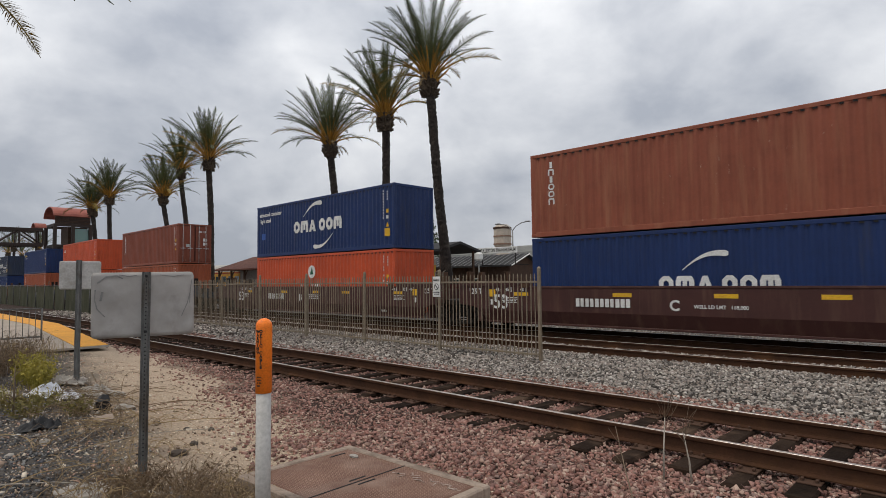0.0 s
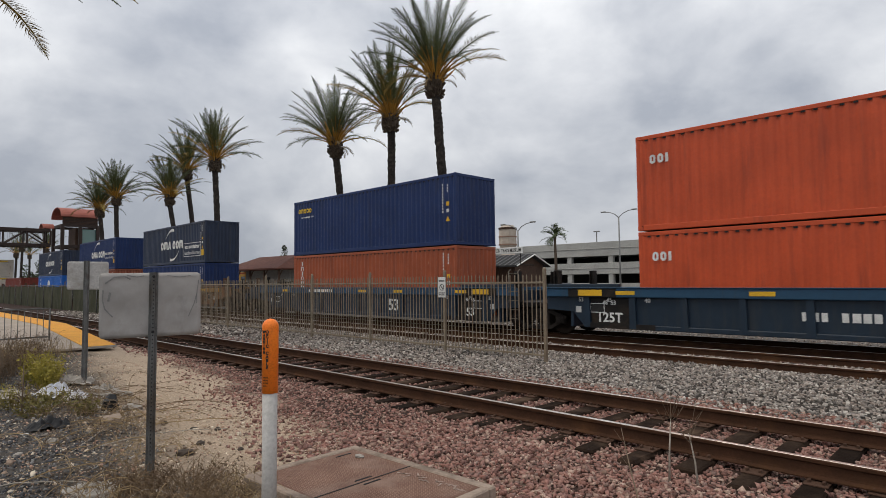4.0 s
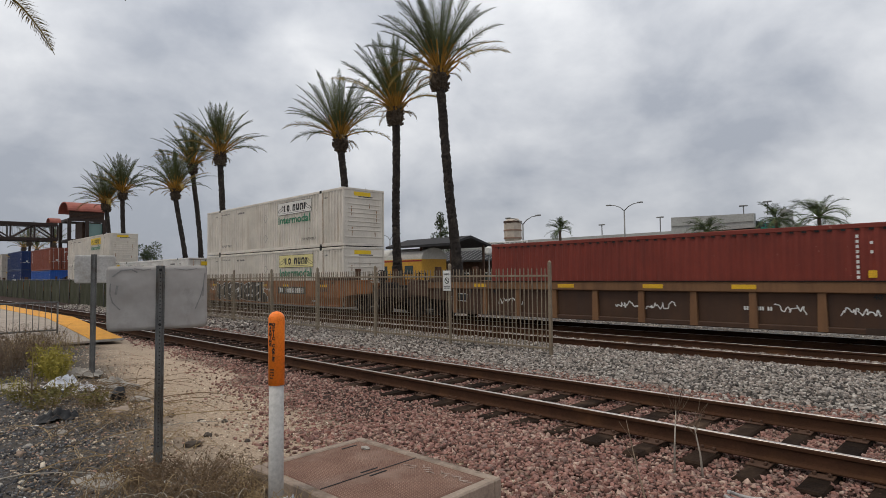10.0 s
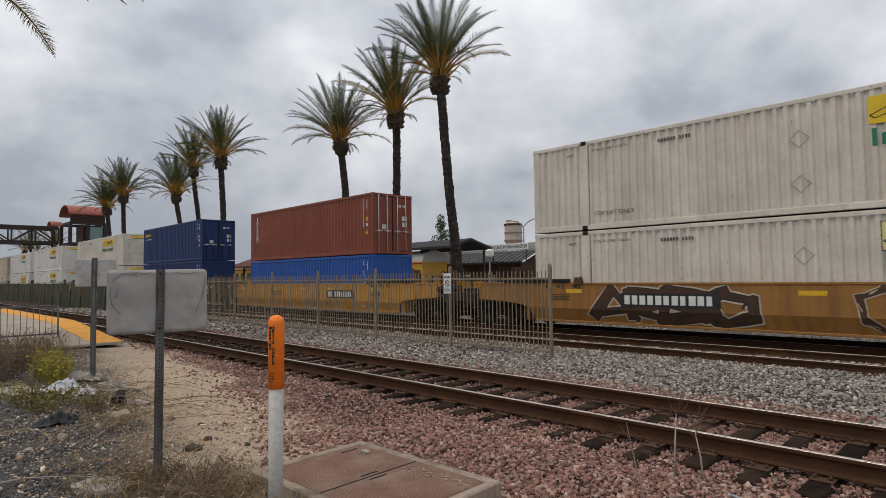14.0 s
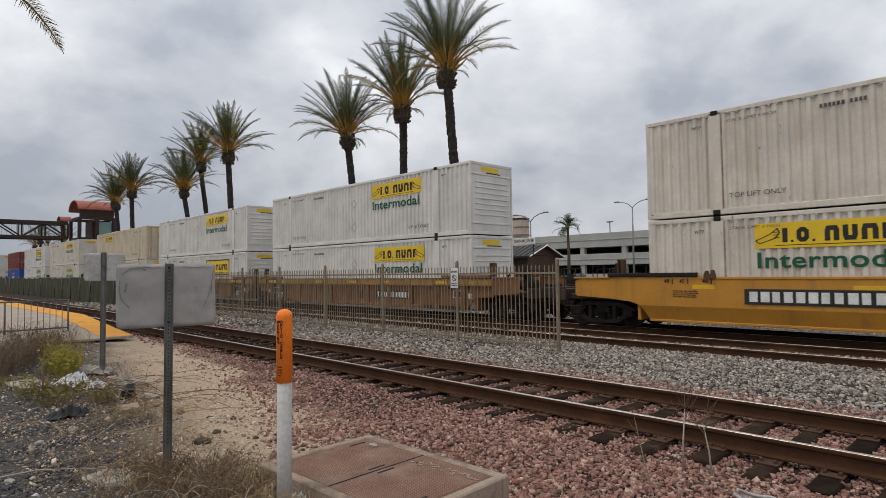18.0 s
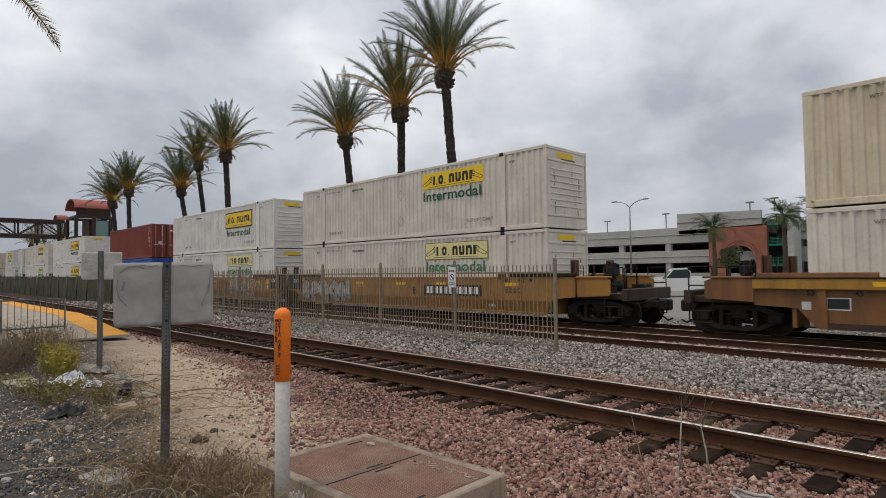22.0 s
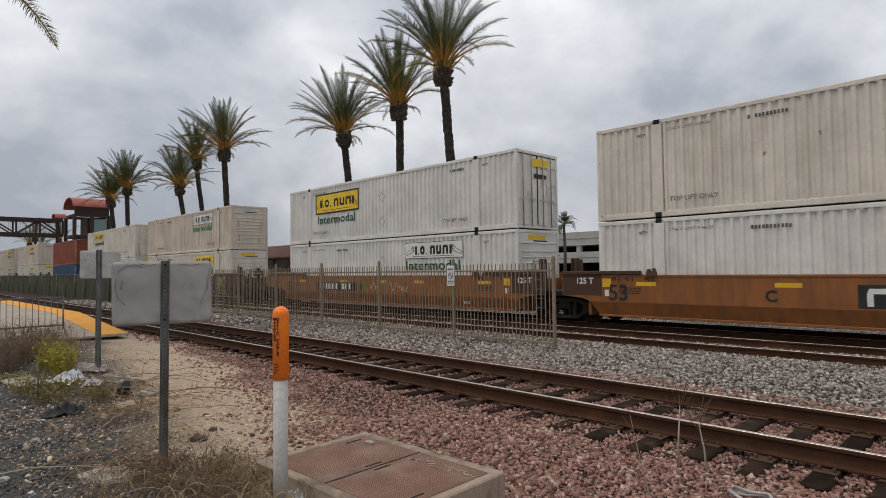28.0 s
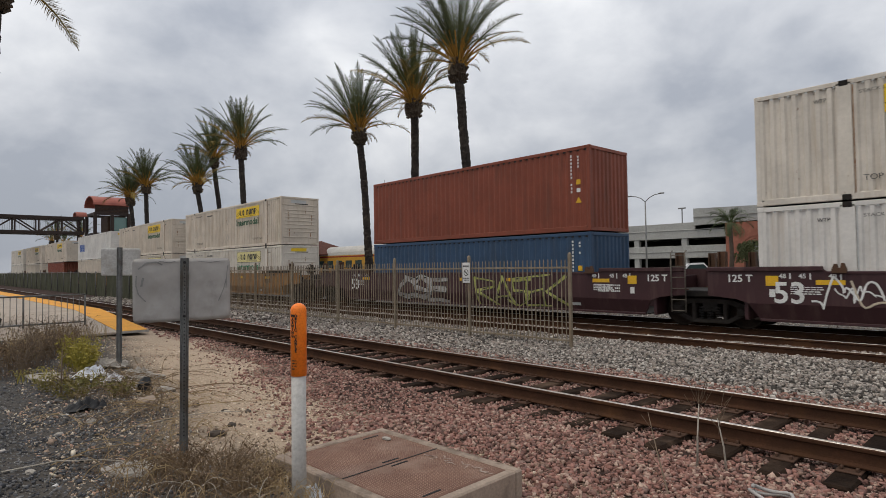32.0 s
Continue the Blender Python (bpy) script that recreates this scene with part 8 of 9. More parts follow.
def build_garage():
    g = thing("parking_garage", pose(0, 90, -0.5), "pale concrete parking garage with open decks and a brick arch", "building")
    x0, x1 = -92, -27.5
    # solid back and roof decks, near-black to paint the shade inside
    part("deck", Shape().box(x0, x1, 10, 22, 0, 7.2), M_INSIDE, g, "near-black block that paints the shade inside the decks")

    def band(xa, xb, za, zb, y=0.0, d=0.5, name="parapet", m=M_STUCCO):
        return part(name, Shape().cbox(xa, xb, y, y + d, za, zb, 0.04), m, g)
    band(x0, -34.6, 6.05, 8.5)
    band(x0, -34.6, 7.3, 7.42, -0.12, 0.3, "moulding")
    band(x0, -34.6, 2.97, 4.91)
    band(x0, -34.6, 3.9, 4.02, -0.12, 0.3, "moulding")
    band(x0, -34.6, 0.0, 1.4)
    for z in (6.4, 3.3, 0.4):
        part("floor_slab", Shape().box(x0, -34.6, 0.5, 10, z - 0.3, z), M_STUCCO, g)
    x = x0 + 2
    while x < -37:
        part("column", Shape().cbox(x - 0.45, x + 0.45, 0.15, 0.9, 0, 7.1, 0.04), M_STUCCO, g)
        x += 8.1
    # raised ramp block
    b = [(-39.5, 7.95), (-27.5, 8.25), (-27.5, 10.25), (-39.5, 10.55)]
    part("ramp_wall", Shape().sweep_y(b, -0.6, 0.0), M_STUCCO, g)
    part("ramp_wall", Shape().sweep_y([(-39.5, 9.15), (-27.5, 9.15), (-27.5, 9.25), (-39.5, 9.25)], -0.75, -0.6), M_STUCCO, g)
    # near-black block paints the shade behind the ramp wall
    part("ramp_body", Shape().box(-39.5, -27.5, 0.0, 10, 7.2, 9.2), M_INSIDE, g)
    # brick front with an arch
    cx, r, zc = -30.15, 1.95, 3.3
    s = Shape()
    n = 20
    arc = [(cx + r * math.cos(math.pi * k / n), zc + r * math.sin(math.pi * k / n)) for k in range(n + 1)]
    top = 8.0
    for (ax, az), (bx, bz) in zip(arc, arc[1:]):
        s.sweep_y([(ax, az), (ax, top), (bx, top), (bx, bz)], -1.2, -0.4)
    s.box(-34.55, cx - r, -1.2, -0.4, 0, top).box(cx + r, -26.65, -1.2, -0.4, 0, top)
    part("brick_front", s, M_BRICK, g, "red brick front with a wide arch")
    for rr, dy in ((1.95, 0.12), (2.3, 0.08), (2.65, 0.12)):
        ring = Shape()
        for k in range(n):
            a, c = math.pi * k / n, math.pi * (k + 1) / n
            ring.sweep_y([(cx + rr * math.cos(a), zc + rr * math.sin(a)), (cx + (rr + 0.25) * math.cos(a), zc + (rr + 0.25) * math.sin(a)),
                          (cx + (rr + 0.25) * math.cos(c), zc + (rr + 0.25) * math.sin(c)), (cx + rr * math.cos(c), zc + rr * math.sin(c))], -1.2 - dy, -1.2)
        part("arch_ring", ring, M_BRICK, g)
    band(-32.3, -28.0, 3.1, 4.5, -0.35, 0.3, "spandrel")
    band(-32.3, -28.0, 0.0, 1.3, -0.35, 0.3, "spandrel")
    # stair tower
    for k in range(4):
        z = 2.5 + 2.85 * (k - 1)
        part("landing", Shape().cbox(-26.6, -24.055, -1.0, 3.0, z - 0.25, z, 0.03), M_TEAL, g)
        for j in range(5):
            part("railing", Shape().cbox(-26.6, -24.055, -1.05, -1.0, z + 0.2 * j + 0.1, z + 0.2 * j + 0.15, 0.01), M_TEAL, g)
        for j in range(5):
            part("baluster", Shape().cbox(-26.6 + 0.62 * j, -26.55 + 0.62 * j, -1.06, -1.0, z, z + 1.0, 0.01), M_TEAL, g)
    # near-black sheet paints the shade behind the stairs
    part("stair_back", Shape().box(-26.6, -24.05, 3.0, 3.3, 0, 9.5), M_INSIDE, g)
    part("pylon", Shape().cbox(-24.0, -23.2, -1.6, 1.8, 0, 10.5, 0.06), M_STUCCO, g, "tall white concrete pylon")
    part("east_parapet", Shape().sweep_y([(-24, 6.1), (-24, 8.8), (-20.6, 8.14), (-20.5, 7.35), (-17.5, 6.05), (-17.5, 4.6), (-19.6, 5.4), (-20.4, 6.1)], 4, 6), M_STUCCO, g)
    part("east_parapet", Shape().sweep_y([(-24, 2.9), (-24, 5.0), (-20.4, 5.0), (-19.6, 5.4), (-17.5, 4.6), (-17.5, 0), (-20.4, 0), (-20.4, 2.9)], 4, 6), M_STUCCO, g)
    part("east_moulding", Shape().sweep_y([(-24, 7.4), (-20.5, 7.0), (-17.5, 5.6), (-17.5, 5.5), (-20.5, 6.9), (-24, 7.3)], 3.85, 4.0), M_STUCCO, g)
    # shade of the east openings, put in as a near-black block
    part("east_deck", Shape().box(-24, -17.6, 6, 9, 0, 6), M_INSIDE, g, "near-black block that paints the shade inside the decks")
    # roof lamps
    for xx, h in ((-52.5, 1.9), (-42.0, 2.4), (-29.4, 1.5), (-26.2, 1.8)):
        l = part("roof_lamp", Shape().tube([(0, 0, 0), (0, 0, h)], 0.09, 6).cbox(-0.55, 0.55, -0.2, 0.2, h, h + 0.2, 0.03), M_LAMP, g, at=pose(xx, 1.0, 8.4 if xx < -39.6 else 10.0))


build_garage()


def street_lamp(x, y, h, arm=2.2):
    t = thing("street_lamp", pose(x, y, -0.5), "grey street lamp with two curved arms", "street lamp", "street lamps")
    part("pole", Shape().tube([(0, 0, 0), (0, 0, h * 0.5), (0, 0, h - 0.9)], [0.14, 0.11, 0.08], 8), M_LAMP, t, smooth=True)
    for s in (-1, 1):
        a = part("arm", Shape().tube([(0, 0, h - 0.9), (s * arm * 0.25, 0, h - 0.4), (s * arm * 0.6, 0, h - 0.08), (s * arm, 0, h)], 0.055, 6), M_LAMP, t, smooth=True)
        part("lamp_head", Shape().cbox(s * arm - 0.35, s * arm + 0.35, -0.16, 0.16, h - 0.06, h + 0.1, 0.05), M_LAMP, a)


for sx, sy, sh in ((-37.1, 70, 11.0), (-42.1, 55, 8.8), (-72.7, 60, 8.7)):
    street_lamp(sx, sy, sh)


def foliage(seed, blobs, count, leaf):
    """Many small leaves gathered in uneven clumps; blobs: centre and radius of each clump."""
    rng = np.random.default_rng(seed)
    s = Shape()
    w = np.array([b[3] ** 2 for b in blobs])
    pick = rng.choice(len(blobs), count, p=w / w.sum())
    for k in pick:
        cx, cy, cz, r = blobs[k]
        d = rng.normal(0, 1, 3)
        d /= np.linalg.norm(d)
        p = np.array((cx, cy, cz)) + d * r * rng.uniform(0.45, 1.08) ** 0.6
        a, b = rng.normal(0, 1, 3), rng.normal(0, 1, 3)
        a /= np.linalg.norm(a)
        b = np.cross(a, b)
        b /= np.linalg.norm(b)
        q = leaf * rng.uniform(0.6, 1.4)
        s.add([p - a * q, p + b * q * 0.45, p + a * q, p - b * q * 0.45], [(0, 1, 2, 3)])
    return s.mesh("crown")


def tree(x, y, h, r, seed, material, label, name="tree", category="tree", count=1800, leaf=0.16, trunk=True, z=-0.5, tall=1.0):
    rng = random.Random(seed)
    t = thing(name, pose(x, y, z), label, category)
    blobs = []
    if name == "hedge_tree":
        for k in range(16):
            a, q = rng.uniform(0, 6.28), rng.uniform(0.1, 0.9) * r
            blobs.append((q * math.cos(a), q * math.sin(a), rng.uniform(0.12, 0.82) * h, r * rng.uniform(0.25, 0.42)))
        for k in range(7):
            blobs.append((rng.uniform(-r, r), rng.uniform(-0.5, 0.5), h * rng.uniform(0.82, 1.0), 0.22))
    for k in range(9 if not blobs else 0):
        a, q = rng.uniform(0, 6.28), rng.uniform(0.1, 0.75) * r
        blobs.append((q * math.cos(a), q * math.sin(a), h - r * tall + rng.uniform(-0.75, 0.6) * r * tall, r * rng.uniform(0.3, 0.5)))
    if trunk:
        s = Shape().tube([(0, 0, 0), (0.05, 0, h * 0.3), (0, 0.05, h * 0.6), (0.05, 0, h * 0.85)], [0.05 * h ** 0.7, 0.04 * h ** 0.7, 0.028 * h ** 0.7, 0.01], 8)
        for b in blobs[:6]:
            s.tube([(0, 0, h * 0.45), (b[0] * 0.5, b[1] * 0.5, (h * 0.45 + b[2]) / 2 + 0.1), (b[0], b[1], b[2])], [0.02 * h ** 0.7, 0.014 * h ** 0.7, 0.006], 5)
        part("trunk", s, M_BARK, t, smooth=True)
    part("crown", foliage(seed, blobs, count, leaf), material, t)
    return t


def conifer(x, y, h, seed):
    rng = random.Random(seed)
    t = thing("pine_tree", pose(x, y, -0.5), "dark green conical pine", "tree")
    part("trunk", Shape().tube([(0, 0, 0), (0, 0, h)], [0.22, 0.03], 8), M_BARK, t, smooth=True)
    blobs = []
    for k in range(34):
        u = rng.random() ** 0.8
        a = rng.uniform(0, 6.28)
        q = (1 - u) * 0.26 * h * rng.uniform(0.5, 1)
        blobs.append((q * math.cos(a), q * math.sin(a), 0.12 * h + u * 0.86 * h, 0.05 * h + 0.07 * h * (1 - u)))
    part("crown", foliage(seed, blobs, 3000, 0.13), M_BUSH, t)


conifer(-50.9, 50.0, 9.7, 3)
conifer(-104.0, 60.0, 9.5, 5)
tree(-100.0, 58.0, 7.5, 2.6, 6, M_BUSH, "dark green broad tree far behind the tracks")
for k in range(9):
    tree(-11.6 + 2.6 * k, 60 + (k % 3) * 1.5, 4.7 + 0.5 * ((k * 7) % 3), 2.2, 30 + k, M_HEDGE, "dense dark green hedge tree at the parking lot", "hedge_tree", "tree", 3600, 0.15)
tree(-22.2, 62.0, 4.9, 1.4, 50, M_CITRUS, "small round street tree in front of the garage", count=1300, leaf=0.15)
tree(-42.3, 46.0, 3.9, 1.9, 51, M_CITRUS, "pale green bushy street tree", count=1500, leaf=0.13)
for k in range(7):
    tree(-215 - 9 * k, 48 + 4 * (k % 2), 10.5 + 1.5 * (k % 3), 4.2, 60 + k, M_BUSH, "distant dark trees beyond the bridge", "distant_tree", "tree", 900, 0.4)
tree(-118.0, 38.0, 9.3, 2.6, 70, M_BUSH, "leafy tree behind the palms", count=1500, leaf=0.18)


M_QUEEN = surface("queen_palm_leaf", (0.085, 0.115, 0.042), (0.055, 0.08, 0.03), 1.0, 0.6, 0, 0, 0.02, (0.17, 0.13, 0.05), 1.2, 0.2, 0.25, 0.2)
QUEEN_FRONDS = [frond_data(frond_mesh(40 + k, 4.4, dr, 1.05), M_QUEEN, M_QUEEN) for k, dr in enumerate((1.2, 1.7, 2.3))]


def feather_palm(x, y, h, seed, r=2.3):
    """A slim palm with a drooping mop of leaves."""
    rng = random.Random(seed)
    t = thing("queen_palm", pose(x, y, -0.5), "slim palm with a drooping shaggy crown", "palm tree")
    part("trunk", Shape().tube([(0, 0, 0), (0.1, 0, h * 0.5), (0, 0, h)], [0.26, 0.2, 0.16], 10), M_BARK, t, smooth=True)
    for k in range(34):
        sc = r / 3.4 * rng.uniform(0.8, 1.1)
        m = pose(0, 0, h, 0, 0, k * 137.5) @ pose(0, 0, 0, rng.uniform(-20, 20), -rng.uniform(-12, 80), 0) @ Matrix.Diagonal((sc, sc * 1.2, sc, 1))
        part("frond", QUEEN_FRONDS[k % 3], None, t, at=m)


feather_palm(-22.9, 60.0, 6.1, 1, 1.9)
feather_palm(-13.6, 62.0, 6.9, 2, 2.3)
feather_palm(-17.7, 64.0, 7.2, 4, 1.9)
feather_palm(-43.0, 64.0, 7.7, 3, 1.7)


def vehicle(x, y, rz, material, kind, label):
    """A parked car or van: body shell, glass, wheels, lights."""
    t = thing("parked_" + kind, pose(x, y, -0.5, 0, 0, rz), label, "vehicle", "parked vehicles")
    if kind == "suv":
        low = [(-2.4, 0.35), (2.35, 0.35), (2.45, 0.7), (2.4, 1.0), (1.2, 1.12), (-2.35, 1.12), (-2.45, 0.75)]
        cab = [(-2.3, 1.1), (1.15, 1.1), (0.35, 1.78), (-2.0, 1.82), (-2.25, 1.6)]
    else:
        low = [(-2.9, 0.45), (2.6, 0.45), (2.75, 0.8), (2.7, 1.25), (1.5, 1.35), (0.9, 1.35), (-2.9, 1.3)]
        cab = [(-0.4, 1.3), (1.45, 1.3), (0.85, 2.15), (-0.2, 2.2), (-0.45, 1.9)]
    part("body", Shape().sweep_y(low, -0.92, 0.92), material, t)
    c = part("cabin", Shape().sweep_y(cab, -0.82, 0.82), material, t)
    zc = sum(z for _, z in cab) / len(cab)
    win = [(cx * 0.9 + 0.0, zc + (cz - zc) * 0.72) for cx, cz in cab]
    part("side_window", Shape().sweep_y(win, -0.835, -0.81), M_GLASS, c)
    part("side_window", Shape().sweep_y(win, 0.81, 0.835), M_GLASS, c)
    part("windscreen", Shape().add([(cab[1][0] + 0.01, -0.72, cab[1][1] + 0.06), (cab[1][0] + 0.01, 0.72, cab[1][1] + 0.06), (cab[2][0] + 0.03, 0.68, cab[2][1] - 0.06), (cab[2][0] + 0.03, -0.68, cab[2][1] - 0.06)], [(0, 1, 2, 3)]), M_GLASS, c)
    part("rear_window", Shape().add([(cab[-1][0] - 0.02, -0.68, cab[-1][1]), (cab[-1][0] - 0.02, 0.68, cab[-1][1]), (cab[0][0] - 0.06, 0.7, cab[0][1] + 0.12), (cab[0][0] - 0.06, -0.7, cab[0][1] + 0.12)], [(0, 1, 2, 3)]), M_GLASS, c)
    for wx in (-1.55, 1.55):
        for wy in (-0.86, 0.86):
            w = part("wheel", Shape().tube([(wx, wy - 0.11, 0.36), (wx, wy + 0.11, 0.36)], 0.36, 16), M_TYRE, t)
            part("rim", Shape().tube([(wx, wy - 0.12, 0.36), (wx, wy + 0.12, 0.36)], 0.21, 12), M_LAMP, w)
    for wy in (-0.7, 0.7):
        part("tail_light", Shape().cbox(-2.47 if kind == "suv" else -2.92, -2.38 if kind == "suv" else -2.85, wy - 0.12, wy + 0.12, 0.75, 1.1, 0.02), G_RED, t)
        part("headlight", Shape().cbox(2.34, 2.47, wy - 0.16, wy + 0.16, 0.75, 0.95, 0.02), M_FADED, t)


vehicle(-19.3, 44.5, -150, M_CAR, "pickup", "white pickup truck parked beyond the tracks")
vehicle(-8.3, 46.5, 93, M_CAR, "suv", "white sport utility vehicle parked beyond the tracks")
vehicle(-26.0, 60.0, 190, M_CAR, "pickup", "white utility truck parked in the lot beyond the tracks")
vehicle(-33.0, 48.0, 175, M_CARDARK, "suv", "dark car parked in the lot beyond the tracks")
vehicle(-3.0, 46.0, 95, M_CARDARK, "suv", "dark car parked in the lot beyond the tracks")


def build_depot():
    d = thing("depot_shed", pose(-37.7, 40.0, -0.5), "dark timber railway shed with a low gabled roof", "building")
    part("wall", Shape().box(-4.6, 6.0, 0.9, 5.1, 0.0, 3.5), M_TIMBER, d)
    for k in range(14):
        part("batten", Shape().cbox(-4.5 + 0.79 * k, -4.42 + 0.79 * k, 0.86, 0.9, 0.0, 3.4, 0.01), M_TIMBER, d)
    for xx in (-3.2, -0.6, 2.4):
        w = part("window", Shape().cbox(xx - 0.5, xx + 0.5, 0.84, 0.92, 1.0, 2.2, 0.02), M_GLASS, d)
        part("frame", Shape().cbox(xx - 0.6, xx + 0.6, 0.87, 0.9, 0.9, 2.3, 0.02), M_WHITE, w)
    r = Shape().sweep_x([(0.4, 3.3), (3.0, 4.35), (5.6, 3.3), (5.6, 3.45), (3.0, 4.5), (0.4, 3.45)], -5.2, 6.6)
    roof = part("roof", r, M_DARKROOF, d)
    for k in range(20):
        part("rib", shared("roofrib", lambda: Shape().tube([(0, 0.4, 3.47), (0, 2.98, 4.52)], 0.035, 4).mesh("rib")), M_LAMP, roof, at=pose(-5.0 + 0.6 * k, 0, 0))
    g = part("gable", Shape().add([(6.05, 0.9, 3.5), (6.05, 5.1, 3.5), (6.05, 3, 4.34)], [(0, 1, 2)]), M_TIMBER, d)
    part("barge_board", Shape().tube([(6.62, 0.4, 3.38), (6.62, 3.0, 4.43), (6.62, 5.6, 3.38)], 0.07, 4), M_WHITE, g)
    s = thing("roof_sign", pose(-31.4, 38.9, 4.15), "long white museum name board above the shed eaves", "sign")
    part("board", Shape().cbox(-2.06, 2.06, 0, 0.06, -0.27, 0.27, 0.02), M_WHITE, s)
    part("lettering", lettering("FULLERTON TRAIN MUSEUM", 0.30, 1.0, 0.006, 3.8), M_BLACK, s, at=pose(0, -0.006, 0))
    for xx in (-1.8, 1.8):
        part("bracket", Shape().cbox(xx - 0.04, xx + 0.04, 0.06, 0.12, -1.26, 0.25, 0.01).cbox(xx - 0.04, xx + 0.04, 0.06, 1.9, -1.27, -1.19, 0.01), M_STEEL, s)
    g = thing("globe_lamp", pose(-31.9, 37.0, -0.5), "old platform lamp with a white globe", "lamp")
    part("post", Shape().tube([(0, 0, 0), (0, 0, 0.5), (0, 0, 4.1 - 0.3)], [0.14, 0.07, 0.06], 10), M_LAMP, g, smooth=True)
    part("globe", Shape().tube([(0, 0, 4.1 - 0.34), (0, 0, 4.1 - 0.2), (0, 0, 4.1 + 0.2), (0, 0, 4.1 + 0.36)], [0.2, 0.36, 0.36, 0.12], 8), M_WHITE, g, "white eight-sided globe")
    c = thing("platform_canopy", pose(-36.6, 36.0, -0.3), "dark flat-topped platform canopy on posts", "canopy")
    part("roof", Shape().sweep_x([(-2.6, 4.3), (0, 5.0), (2.6, 4.3), (2.6, 4.5), (0, 5.2), (-2.6, 4.5)], -4.5, 3.6), M_DARKROOF, c)
    for xx in (-4.0, -0.4, 3.2):
        for yy in (-2.0, 2.0):
            part("post", Shape().cbox(xx - 0.09, xx + 0.09, yy - 0.09, yy + 0.09, 0, 4.45, 0.02), M_TIMBER, c)
    w = thing("water_tower", pose(-46.0, 58.0, -0.2), "pale round water tank tower with brown bands", "tower")
    part("shaft", Shape().tube([(0, 0, 0), (0, 0, 6.2)], 0.85, 20), M_CREAM, w, smooth=True)
    part("tank", Shape().tube([(0, 0, 5.7), (0, 0, 6.2), (0, 0, 8.4), (0, 0, 8.75)], [0.85, 1.1, 1.1, 0.7], 8), M_CREAM, w)
    for z, hh, mm in ((6.2, 0.18, M_TANBAND), (7.2, 0.16, M_TANBAND), (8.2, 0.24, M_TIMBER)):
        part("band", Shape().tube([(0, 0, z), (0, 0, z + hh)], 1.16, 8), mm, w)
    # station house with a brown hipped roof
    h = thing("station_house", pose(-61.5, 33.0, -0.5), "station shelter with a brown tiled hipped roof", "building")
    x0, x1, y0, y1, e = -6.0, 7.2, -2.5, 5.0, 3.7
    part("roof", Shape().add([(x0, y0, e), (x1, y0, e), (x1, y1, e), (x0, y1, e), (x0 + 2.4, 1.2, e + 1.5), (x1 - 2.4, 1.2, e + 1.5), (x0, y0, e - 0.15), (x1, y0, e - 0.15), (x1, y1, e - 0.15), (x0, y1, e - 0.15)],
                                   [(0, 1, 5, 4), (1, 2, 5), (2, 3, 4, 5), (3, 0, 4), (0, 6, 7, 1), (1, 7, 8, 2), (2, 8, 9, 3), (3, 9, 6, 0), (6, 9, 8, 7)]), M_BROWNROOF, h)
    part("wall", Shape().box(-4.5, 5.6, 0.0, 3.8, 0, 3.6), M_STUCCO, h)
    for k in range(5):
        part("post", Shape().cbox(-5.6 + 3.1 * k, -5.4 + 3.1 * k, -2.2, -2.0, 0, 3.6, 0.02), M_TIMBER, h)
        part("brace", Shape().tube([(-5.5 + 3.1 * k, -2.1, 2.7), (-4.8 + 3.1 * k, -2.1, 3.5)], 0.07, 4), M_TIMBER, h)
    for k in range(3):
        part("window", Shape().cbox(-3.6 + 3.2 * k, -2.2 + 3.2 * k, -0.05, 0.02, 1.0, 2.4, 0.02), M_GLASS, h)
    # parked coaches
    for cx in (-48.4, -72.9):
        c = thing("passenger_coach", pose(cx, 35.0, -0.5), "parked yellow railway coach with a pale rounded roof", "railway coach", "parked coaches")
        L = 12.0
        part("body", Shape().cbox(-L, L, -1.5, 1.5, 0.9, 3.55, 0.06), M_COACH, c)
        prof = [(-1.5, 3.5)] + [(1.5 * math.cos(math.pi * (1 - k / 10)), 3.55 + 0.95 * math.sin(math.pi * k / 10)) for k in range(11)] + [(1.5, 3.5)]
        part("roof", Shape().sweep_x(prof, -L, L), M_COACHROOF, c, smooth=False)
        part("stripe", Shape().cbox(-L, L, -1.52, -1.5, 3.3, 3.42, 0.005), G_RED, c)
        for k in range(13):
            part("window", Shape().cbox(-L + 0.8 + 1.75 * k, -L + 1.9 + 1.75 * k, -1.53, -1.49, 2.2, 2.95, 0.01), M_GLASS, c)
        for xx in (-8.5, 8.5):
            b = part("truck", Shape().cbox(xx - 1.5, xx + 1.5, -1.2, 1.2, 0.35, 0.8, 0.08), M_STEEL, c)
            for dx in (-1.0, 1.0):
                part("wheel", Shape().tube([(xx + dx, -0.82, 0.46), (xx + dx, -0.68, 0.46)], 0.46, 18), M_WHEEL, b)
    # radio mast and notice board
    m = thing("radio_mast", pose(-79.0, 60.0, -0.5), "thin lattice radio mast", "mast")
    part("mast", Shape().tube([(0, 0, 0), (0, 0, 13.0), (0, 0, 17.0)], [0.14, 0.09, 0.03], 6), M_LAMP, m)
    for z in (9.5, 11.0):
        part("aerial", Shape().tube([(-0.4, 0, z), (0.4, 0, z + 0.3)], 0.04, 5), M_LAMP, m)
    n = thing("notice_board", pose(-9.8, 42.0, -0.5) @ Matrix.Diagonal((0.72, 1, 1.06, 1)), "white railway notice board on a post", "sign")
    part("post", Shape().tube([(0, 0, 0), (0, 0, 3.2)], 0.05, 8), M_LAMP, n)
